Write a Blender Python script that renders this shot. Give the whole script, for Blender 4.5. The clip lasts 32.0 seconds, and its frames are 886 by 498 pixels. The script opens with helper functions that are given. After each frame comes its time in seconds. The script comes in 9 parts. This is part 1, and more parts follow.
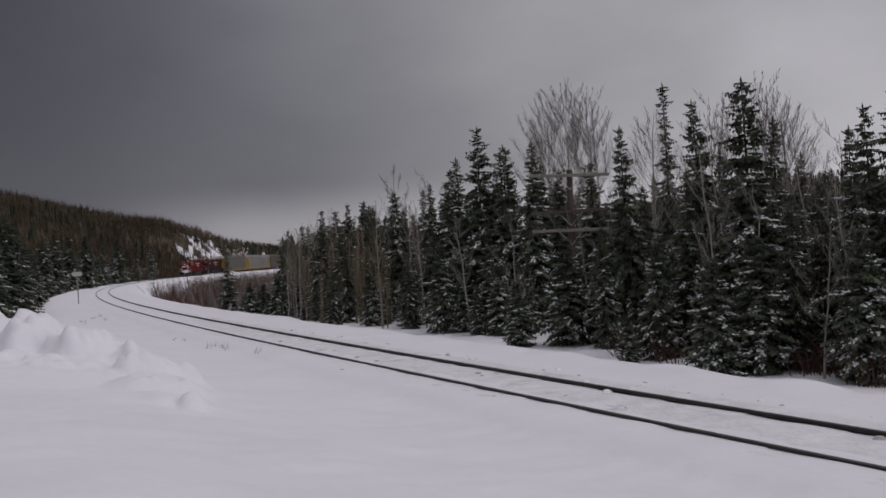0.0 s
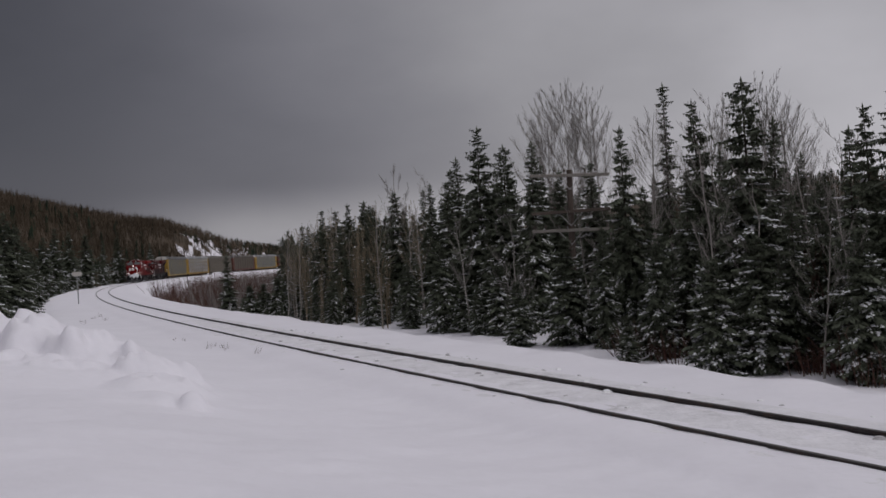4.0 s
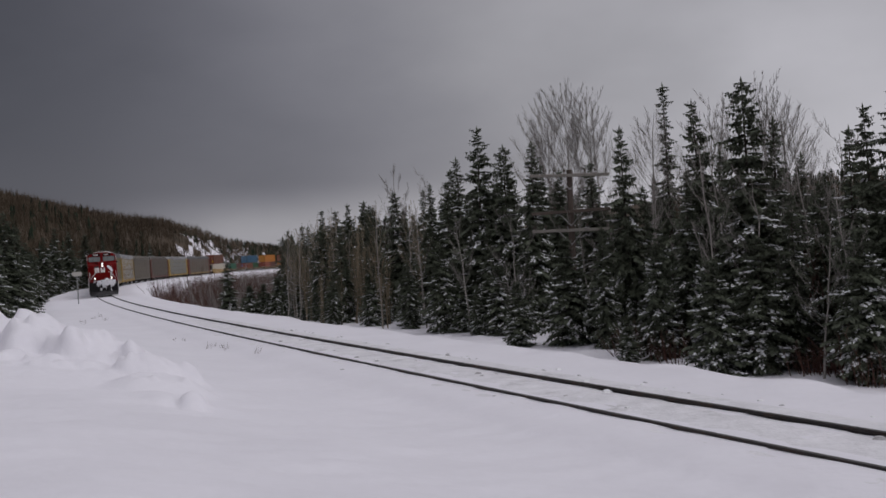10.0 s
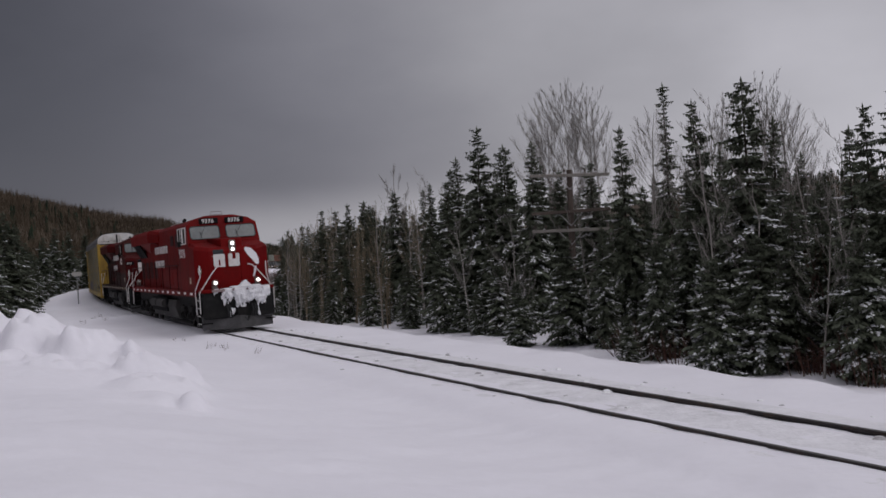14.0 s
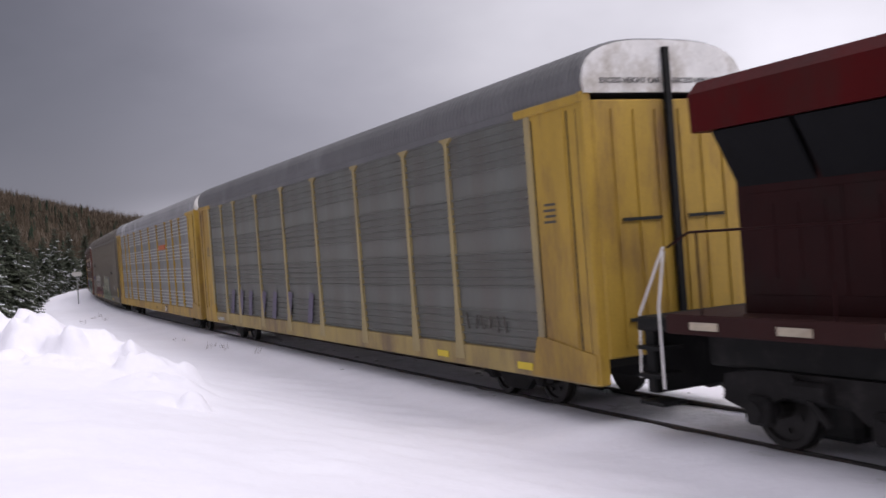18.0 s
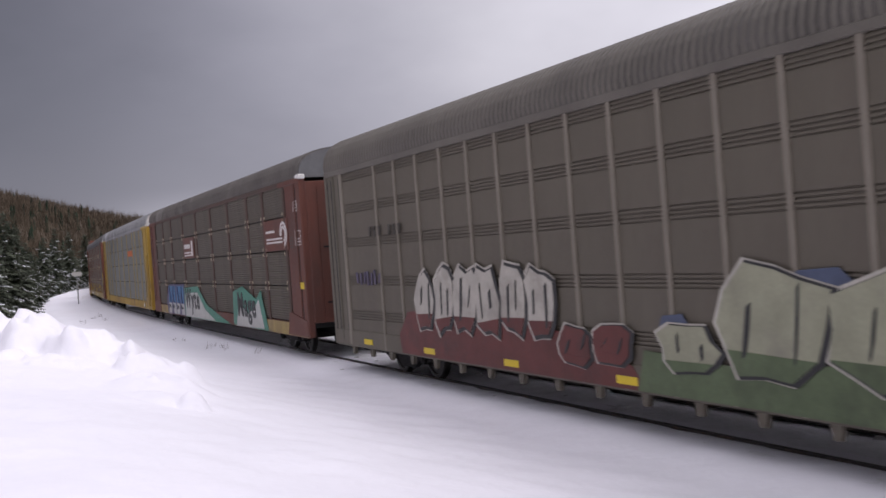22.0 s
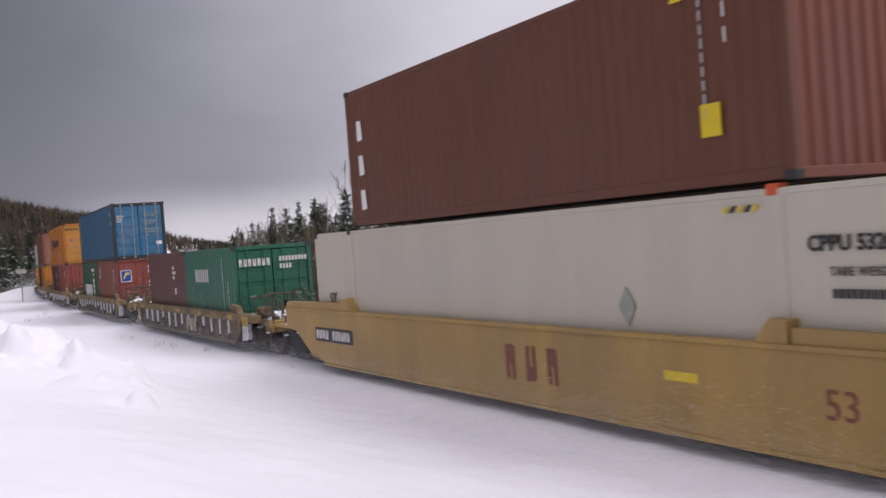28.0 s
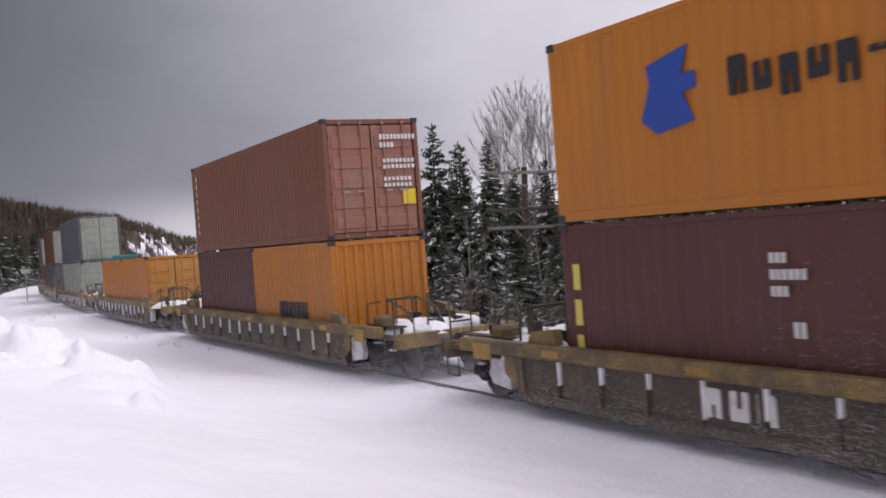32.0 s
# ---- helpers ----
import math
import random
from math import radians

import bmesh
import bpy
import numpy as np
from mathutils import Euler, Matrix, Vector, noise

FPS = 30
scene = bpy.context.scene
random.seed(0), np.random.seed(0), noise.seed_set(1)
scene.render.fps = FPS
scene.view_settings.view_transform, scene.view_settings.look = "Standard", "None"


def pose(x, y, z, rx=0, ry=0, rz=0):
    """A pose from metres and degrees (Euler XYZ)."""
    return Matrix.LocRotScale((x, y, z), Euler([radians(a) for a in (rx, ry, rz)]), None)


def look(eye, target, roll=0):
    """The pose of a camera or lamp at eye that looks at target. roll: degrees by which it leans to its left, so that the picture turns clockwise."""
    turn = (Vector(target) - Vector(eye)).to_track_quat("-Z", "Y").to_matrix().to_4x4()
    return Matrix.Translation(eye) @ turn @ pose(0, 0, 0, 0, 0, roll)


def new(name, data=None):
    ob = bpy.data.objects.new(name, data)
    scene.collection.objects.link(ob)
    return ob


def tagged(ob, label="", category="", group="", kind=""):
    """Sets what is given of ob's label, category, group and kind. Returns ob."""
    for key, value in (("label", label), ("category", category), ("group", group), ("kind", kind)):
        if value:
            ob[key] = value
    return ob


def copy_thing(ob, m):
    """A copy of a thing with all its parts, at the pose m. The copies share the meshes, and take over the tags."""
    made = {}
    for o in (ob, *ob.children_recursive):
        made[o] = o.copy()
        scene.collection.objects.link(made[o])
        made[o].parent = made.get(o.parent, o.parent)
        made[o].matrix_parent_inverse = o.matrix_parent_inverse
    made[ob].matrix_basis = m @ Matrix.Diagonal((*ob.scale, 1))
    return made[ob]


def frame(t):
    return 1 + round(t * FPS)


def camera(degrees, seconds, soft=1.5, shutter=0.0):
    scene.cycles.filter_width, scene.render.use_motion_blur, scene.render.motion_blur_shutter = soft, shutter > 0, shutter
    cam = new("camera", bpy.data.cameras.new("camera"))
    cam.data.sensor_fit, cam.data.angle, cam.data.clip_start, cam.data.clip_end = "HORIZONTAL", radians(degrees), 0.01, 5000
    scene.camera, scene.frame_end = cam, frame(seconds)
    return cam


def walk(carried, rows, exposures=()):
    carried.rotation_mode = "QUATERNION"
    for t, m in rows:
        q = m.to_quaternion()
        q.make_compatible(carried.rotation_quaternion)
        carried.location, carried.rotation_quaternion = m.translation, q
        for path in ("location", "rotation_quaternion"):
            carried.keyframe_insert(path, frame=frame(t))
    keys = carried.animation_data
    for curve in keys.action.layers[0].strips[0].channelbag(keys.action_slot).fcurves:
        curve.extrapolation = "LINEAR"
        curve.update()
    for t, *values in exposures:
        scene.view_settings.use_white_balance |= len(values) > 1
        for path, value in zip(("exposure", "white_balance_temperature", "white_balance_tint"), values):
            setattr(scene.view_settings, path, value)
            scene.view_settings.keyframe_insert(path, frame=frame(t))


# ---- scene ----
# ---------------------------------------------------------------- camera
FOV = 47.23
EYE = (0.0, 0.0, 2.652)
ROLL = -3.5


def aim(yaw, pitch):
    """Camera pose from yaw (right of north) and pitch, in radians."""
    t = (math.sin(yaw) * math.cos(pitch), math.cos(yaw) * math.cos(pitch), EYE[2] + math.sin(pitch))
    return look(EYE, t, ROLL)


cam = camera(FOV, 32.0, soft=1.6, shutter=0.12)
CAMERA_ROWS = [
    (0.0, aim(0.0, 0.0079)), (24.4, aim(0.0, 0.0079)), (24.9, aim(0.0005, 0.0079)), (25.7, aim(0.009, 0.0088)),
    (26.5, aim(0.0230, 0.0092)), (26.65, aim(0.0300, 0.0080)), (26.8, aim(0.0455, 0.0058)), (27.0, aim(0.0525, 0.0041)),
    (27.25, aim(0.0495, 0.0028)), (27.5, aim(0.0482, 0.0024)), (28.0, aim(0.0476, 0.0021)), (28.5, aim(0.0465, 0.0019)),
    (29.0, aim(0.0458, 0.0017)), (30.0, aim(0.0450, 0.0022)), (31.0, aim(0.0442, 0.0021)), (32.0, aim(0.0438, 0.0021)),
]
EXPOSURES = [(0.0, -0.12, 6500, 10), (6.0, -0.08, 6500, 10), (9.0, -0.03, 6450, 10), (13.5, 0.0, 6400, 10), (14.5, 0.06, 6400, 12), (15.5, 0.16, 6400, 12), (16.2, 0.75, 6380, 13), (17.0, 1.0, 6380, 14), (24.5, 1.0, 6380, 14), (26.5, 1.08, 6380, 14), (27.5, 0.98, 6400, 14), (30.0, 0.88, 6400, 14), (32.0, 0.88, 6400, 14)]
walk(cam, CAMERA_ROWS, EXPOSURES)

# ---------------------------------------------------------------- the line of the track
# s runs along the track, 0 where it passes nearest, growing away from the camera; n across it, positive on the forest side.
S_MIN, S_STEP = -420.0, 0.5
S_ALL = np.arange(S_MIN, 760.0, S_STEP)
_u = np.clip(S_ALL, -90, 400) / 200.0
_k = 0.001 * (0.6965 + 0.8737 * _u + 0.5133 * _u ** 2 - 0.3611 * _u ** 3)
_i0 = int(round(-S_MIN / S_STEP))
A_ALL = np.cumsum(_k) * S_STEP
A_ALL = -0.45613 + A_ALL - A_ALL[_i0]
X_ALL = np.cumsum(np.sin(A_ALL)) * S_STEP
Y_ALL = np.cumsum(np.cos(A_ALL)) * S_STEP
X_ALL = 6.2176 + X_ALL - X_ALL[_i0]
Y_ALL = 10.2029 + Y_ALL - Y_ALL[_i0]
_sc = np.clip(S_ALL, -80, 420)
Z_ALL = 0.00624 * _sc - 0.0310 * _sc ** 2 / 1e4
CANT = 0.019


def on_track(s, n=0.0, z=0.0):
    """World place of a point n metres across and z above the rails at s."""
    a = np.interp(s, S_ALL, A_ALL)
    ca, sa = math.cos(a), math.sin(a)
    across = n * math.cos(CANT) - z * math.sin(CANT)
    up = z * math.cos(CANT) + n * math.sin(CANT)
    return Vector((np.interp(s, S_ALL, X_ALL) + ca * across, np.interp(s, S_ALL, Y_ALL) - sa * across, np.interp(s, S_ALL, Z_ALL) + up))


def car_pose(s_mid, half):
    """Pose of a car whose trucks stand half a base before and behind s_mid; x points the way that the train runs."""
    p, q = on_track(s_mid - half), on_track(s_mid + half)
    x = (p - q).normalized()
    a = math.atan2(-x.x, -x.y)
    n = Vector((math.cos(a), -math.sin(a), 0))
    y = (n * math.cos(CANT) + Vector((0, 0, 1)) * math.sin(CANT)).normalized()
    z = x.cross(y).normalized()
    y = z.cross(x)
    m = Matrix((x, y, z)).transposed().to_4x4()
    return Matrix.Translation((p + q) / 2) @ m


def front_s(t):
    """Where the nose of the first engine is at t seconds."""
    return 294.94 - 18.993 * t + 0.022967 * t * t


# ---------------------------------------------------------------- sky and sun
SUN_AZ, SUN_EL = radians(118.0), radians(52.0)
world = bpy.data.worlds.new("winter_sky")
scene.world = world
world.use_nodes = True


def sky_nodes():
    nt = world.node_tree
    nd, ln = nt.nodes, nt.links
    nd.clear()
    out = nd.new("ShaderNodeOutputWorld")
    sky = nd.new("ShaderNodeTexSky")
    sky.sky_type, sky.sun_disc = "NISHITA", False
    sky.sun_elevation, sky.sun_rotation = SUN_EL, SUN_AZ
    sky.dust_density = 3.0
    skyb = nd.new("ShaderNodeBackground")
    skyb.inputs[1].default_value = 0.05
    ln.new(sky.outputs[0], skyb.inputs[0])
    # cloud deck
    tc = nd.new("ShaderNodeTexCoord")
    sep = nd.new("ShaderNodeSeparateXYZ")
    ln.new(tc.outputs["Generated"], sep.inputs[0])

    def math_node(op, a, b=None, clamp=False):
        m = nd.new("ShaderNodeMath")
        m.operation, m.use_clamp = op, clamp
        for i, v in enumerate((a, b)):
            if v is None:
                continue
            if isinstance(v, (int, float)):
                m.inputs[i].default_value = v
            else:
                ln.new(v, m.inputs[i])
        return m.outputs[0]

    def smooth(v, lo, hi, a=0.0, b=1.0):
        m = nd.new("ShaderNodeMapRange")
        m.interpolation_type = "SMOOTHSTEP"
        ln.new(v, m.inputs[0])
        for i, x in enumerate((lo, hi, a, b)):
            m.inputs[i + 1].default_value = x
        return m.outputs[0]

    mp = nd.new("ShaderNodeMapping")
    mp.inputs["Scale"].default_value = (1.3, 1.3, 2.6)
    ln.new(tc.outputs["Generated"], mp.inputs[0])
    n1 = nd.new("ShaderNodeTexNoise")
    n1.inputs["Scale"].default_value, n1.inputs["Detail"].default_value, n1.inputs["Roughness"].default_value = 2.2, 5.0, 0.5
    ln.new(mp.outputs[0], n1.inputs[0])
    # the lit side of the deck lies to the east, the heavy cloud to the north-west
    east = smooth(sep.outputs[0], -0.42, 0.46, 0.098, 0.47)
    heavy = math_node("MULTIPLY", smooth(sep.outputs[0], -0.05, -0.34, 0.0, 1.0), smooth(sep.outputs[2], 0.03, 0.15, 0.0, 1.0))
    base = math_node("SUBTRACT", east, math_node("MULTIPLY", heavy, 0.02))
    south = smooth(sep.outputs[1], 0.6, -0.6, 0.0, 0.16)
    base = math_node("ADD", base, south)
    top = smooth(sep.outputs[2], 0.30, 0.9, 0.0, 0.30)
    base = math_node("ADD", base, top)
    low = math_node("MULTIPLY", smooth(sep.outputs[2], 0.085, 0.03, 0.0, 1.0), smooth(sep.outputs[0], -0.36, -0.18, 0.0, 0.18))
    base = math_node("ADD", base, low)
    wob = smooth(n1.outputs[0], 0.25, 0.75, 0.86, 1.15)
    val = math_node("MULTIPLY", base, wob)
    tint = nd.new("ShaderNodeMix")
    tint.data_type = "RGBA"
    tint.inputs["A"].default_value = (0.94, 0.925, 1.09, 1)
    tint.inputs["B"].default_value = (1.01, 0.985, 1.055, 1)
    ln.new(smooth(val, 0.05, 0.35), tint.inputs["Factor"])
    cloud = nd.new("ShaderNodeBackground")
    ln.new(tint.outputs["Result"], cloud.inputs[0])
    ln.new(val, cloud.inputs[1])
    mix = nd.new("ShaderNodeMixShader")
    mix.inputs[0].default_value = 0.93
    ln.new(skyb.outputs[0], mix.inputs[1])
    ln.new(cloud.outputs[0], mix.inputs[2])
    ln.new(mix.outputs[0], out.inputs[0])


sky_nodes()
sun = new("sun", bpy.data.lights.new("sun", "SUN"))
sun.data.energy, sun.data.angle, sun.data.color = 0.36, radians(25), (1.0, 0.965, 0.93)
_d = Vector((math.sin(SUN_AZ) * math.cos(SUN_EL), math.cos(SUN_AZ) * math.cos(SUN_EL), math.sin(SUN_EL)))
sun.matrix_world = look(_d * 50, (0, 0, 0))


# ---------------------------------------------------------------- materials
def material(name, color, rough=0.6, metal=0.0, vary=0.12, scale=3.0, fine=40.0, bump=0.15, dirt=None, dirt_amount=0.35, spec=0.4, by_object=0.0, streak=1.0, bump_size=0.01, island=0.0):
    """A painted or natural surface: base colour, mottling at two scales, dirt patches, fine relief. streak below 1 draws the dirt out vertically."""
    m = bpy.data.materials.new(name)
    m.use_nodes = True
    nt = m.node_tree
    nd, ln = nt.nodes, nt.links
    b = nd["Principled BSDF"]
    b.inputs["Metallic"].default_value = metal
    b.inputs["Specular IOR Level"].default_value = spec
    tc = nd.new("ShaderNodeTexCoord")
    mp = nd.new("ShaderNodeMapping")
    mp.inputs["Scale"].default_value = (1, 1, streak)
    ln.new(tc.outputs["Object"], mp.inputs[0])
    big = nd.new("ShaderNodeTexNoise")
    big.inputs["Scale"].default_value, big.inputs["Detail"].default_value, big.inputs["Roughness"].default_value = scale, 6.0, 0.62
    ln.new(mp.outputs[0], big.inputs[0])
    small = nd.new("ShaderNodeTexNoise")
    small.inputs["Scale"].default_value, small.inputs["Detail"].default_value = fine, 3.0
    ln.new(tc.outputs["Object"], small.inputs[0])
    ramp = nd.new("ShaderNodeMapRange")
    ln.new(big.outputs[0], ramp.inputs[0])
    ramp.inputs[1].default_value, ramp.inputs[2].default_value = 0.3, 0.7
    ramp.inputs[3].default_value, ramp.inputs[4].default_value = 1 - vary, 1 + vary
    r2 = nd.new("ShaderNodeMapRange")
    ln.new(small.outputs[0], r2.inputs[0])
    r2.inputs[1].default_value, r2.inputs[2].default_value = 0.3, 0.7
    r2.inputs[3].default_value, r2.inputs[4].default_value = 1 - vary * 0.5, 1 + vary * 0.5
    mul = nd.new("ShaderNodeMath")
    mul.operation = "MULTIPLY"
    ln.new(ramp.outputs[0], mul.inputs[0])
    ln.new(r2.outputs[0], mul.inputs[1])
    fac = mul.outputs[0]
    if by_object or island:
        src = nd.new("ShaderNodeObjectInfo").outputs["Random"] if by_object else nd.new("ShaderNodeNewGeometry").outputs["Random Per Island"]
        amount = by_object or island
        r3 = nd.new("ShaderNodeMapRange")
        ln.new(src, r3.inputs[0])
        r3.inputs[3].default_value, r3.inputs[4].default_value = 1 - amount, 1 + amount
        m3 = nd.new("ShaderNodeMath")
        m3.operation = "MULTIPLY"
        ln.new(fac, m3.inputs[0])
        ln.new(r3.outputs[0], m3.inputs[1])
        fac = m3.outputs[0]
    sc = nd.new("ShaderNodeVectorMath")
    sc.operation = "SCALE"
    sc.inputs[0].default_value = color
    ln.new(fac, sc.inputs["Scale"])
    col = sc.outputs[0]
    if dirt:
        dn = nd.new("ShaderNodeTexNoise")
        dn.inputs["Scale"].default_value, dn.inputs["Detail"].default_value, dn.inputs["Roughness"].default_value = scale * 0.6, 8.0, 0.7
        mp2 = nd.new("ShaderNodeMapping")
        mp2.inputs["Location"].default_value = (7.3, 2.1, 5.5)
        mp2.inputs["Scale"].default_value = (1, 1, streak)
        ln.new(tc.outputs["Object"], mp2.inputs[0])
        ln.new(mp2.outputs[0], dn.inputs[0])
        dr = nd.new("ShaderNodeMapRange")
        ln.new(dn.outputs[0], dr.inputs[0])
        dr.inputs[1].default_value, dr.inputs[2].default_value = 0.62 - dirt_amount * 0.35, 0.78 - dirt_amount * 0.25
        dr.inputs[3].default_value, dr.inputs[4].default_value = 0.0, min(1.0, 0.45 + dirt_amount)
        mx = nd.new("ShaderNodeMix")
        mx.data_type = "RGBA"
        ln.new(dr.outputs[0], mx.inputs["Factor"])
        ln.new(col, mx.inputs["A"])
        mx.inputs["B"].default_value = (*dirt, 1)
        col = mx.outputs["Result"]
    ln.new(col, b.inputs["Base Color"])
    rr = nd.new("ShaderNodeMapRange")
    ln.new(small.outputs[0], rr.inputs[0])
    rr.inputs[1].default_value, rr.inputs[2].default_value = 0.3, 0.7
    rr.inputs[3].default_value, rr.inputs[4].default_value = max(0.02, rough - 0.08), min(1, rough + 0.08)
    ln.new(rr.outputs[0], b.inputs["Roughness"])
    if bump:
        bp = nd.new("ShaderNodeBump")
        bp.inputs["Strength"].default_value, bp.inputs["Distance"].default_value = bump, bump_size
        ln.new(small.outputs[0], bp.inputs["Height"])
        ln.new(bp.outputs[0], b.inputs["Normal"])
    return m


def glow(name, color, strength):
    m = bpy.data.materials.new(name)
    m.use_nodes = True
    b = m.node_tree.nodes["Principled BSDF"]
    b.inputs["Base Color"].default_value = (*color, 1)
    b.inputs["Emission Color"].default_value = (*color, 1)
    b.inputs["Emission Strength"].default_value = strength
    return m


SNOW = material("snow", (0.80, 0.785, 0.835), rough=0.7, vary=0.03, scale=0.35, fine=6.0, bump=0.35, bump_size=0.03, spec=0.25)
SNOW_CLUMP = material("clumped_snow", (0.82, 0.82, 0.84), rough=0.75, vary=0.05, scale=2.0, fine=20.0, bump=0.4, bump_size=0.02, spec=0.2)
BALLAST = material("dirty_snow_ballast", (0.42, 0.41, 0.42), rough=0.9, vary=0.25, scale=1.2, fine=12.0, bump=0.6, bump_size=0.03, dirt=(0.10, 0.09, 0.085), dirt_amount=0.35)
DIRTY_SNOW = material("dirty_trodden_snow", (0.74, 0.73, 0.76), rough=0.8, vary=0.12, scale=1.6, fine=14.0, bump=0.6, bump_size=0.03, dirt=(0.22, 0.21, 0.205), dirt_amount=0.14)
RAIL = material("rusty_rail", (0.026, 0.021, 0.020), rough=0.55, metal=0.3, vary=0.2, scale=4, fine=60, dirt=(0.09, 0.05, 0.03))
RAIL_TOP = material("worn_rail_head", (0.045, 0.042, 0.040), rough=0.55, metal=0.4, vary=0.1)
NEEDLE = material("spruce_needles", (0.090, 0.102, 0.072), rough=0.75, vary=0.25, scale=1.5, fine=12, bump=0, spec=0.2, island=0.35)
NEEDLE_FAR = material("far_spruce_needles", (0.024, 0.034, 0.022), rough=0.85, vary=0.25, scale=0.02, fine=1, bump=0, spec=0.1, island=0.4)
BARK_DARK = material("spruce_bark", (0.055, 0.044, 0.036), rough=0.9, vary=0.25, scale=3, fine=25, bump=0.5)
BARK_PALE = material("birch_bark", (0.27, 0.25, 0.23), rough=0.8, vary=0.25, scale=4, fine=18, bump=0.3, dirt=(0.07, 0.06, 0.055), dirt_amount=0.3, streak=4.0)
TWIG = material("bare_twigs", (0.20, 0.185, 0.172), rough=0.9, vary=0.2, scale=1, fine=8, bump=0, spec=0.1, by_object=0.2)
FROST_TWIG = material("snow_dusted_twigs", (0.25, 0.235, 0.23), rough=0.9, vary=0.25, scale=1, fine=8, bump=0, spec=0.1, island=0.4)
TWIG_RED = material("red_brown_twigs", (0.085, 0.045, 0.036), rough=0.9, vary=0.2, scale=1, fine=8, bump=0, spec=0.1)
TWIG_TAN = material("tan_twigs", (0.205, 0.168, 0.118), rough=0.9, vary=0.25, scale=0.05, fine=1, bump=0, spec=0.1, island=0.35)
BRUSH_FLOOR = material("brushy_hill_floor", (0.095, 0.076, 0.058), rough=0.95, vary=0.35, scale=0.05, fine=0.6, bump=0.6, bump_size=0.6, dirt=(0.36, 0.35, 0.36), dirt_amount=0.12, spec=0.05)
FROSTED = material("snow_dusted_needles", (0.66, 0.67, 0.69), rough=0.8, vary=0.2, scale=2.0, fine=20.0, bump=0.4, bump_size=0.02, spec=0.2, island=0.3)
TWIG_FAR = material("hillside_bare_wood", (0.094, 0.073, 0.053), rough=0.95, vary=0.3, scale=0.012, fine=0.2, bump=0, spec=0.05, island=0.35)
POLE_WOOD = material("weathered_pole_wood", (0.075, 0.058, 0.048), rough=0.9, vary=0.25, scale=3, fine=30, bump=0.5, streak=0.15)
ARM_WOOD = material("grey_crossarm_wood", (0.20, 0.185, 0.165), rough=0.9, vary=0.2, scale=4, fine=40, bump=0.4)
SIGN_PAINT = material("faded_sign_paint", (0.42, 0.40, 0.36), rough=0.6, vary=0.1, scale=6, fine=40)
STEEL_GREY = material("galvanised_steel", (0.30, 0.30, 0.30), rough=0.45, metal=0.7, vary=0.1, scale=5, fine=50)


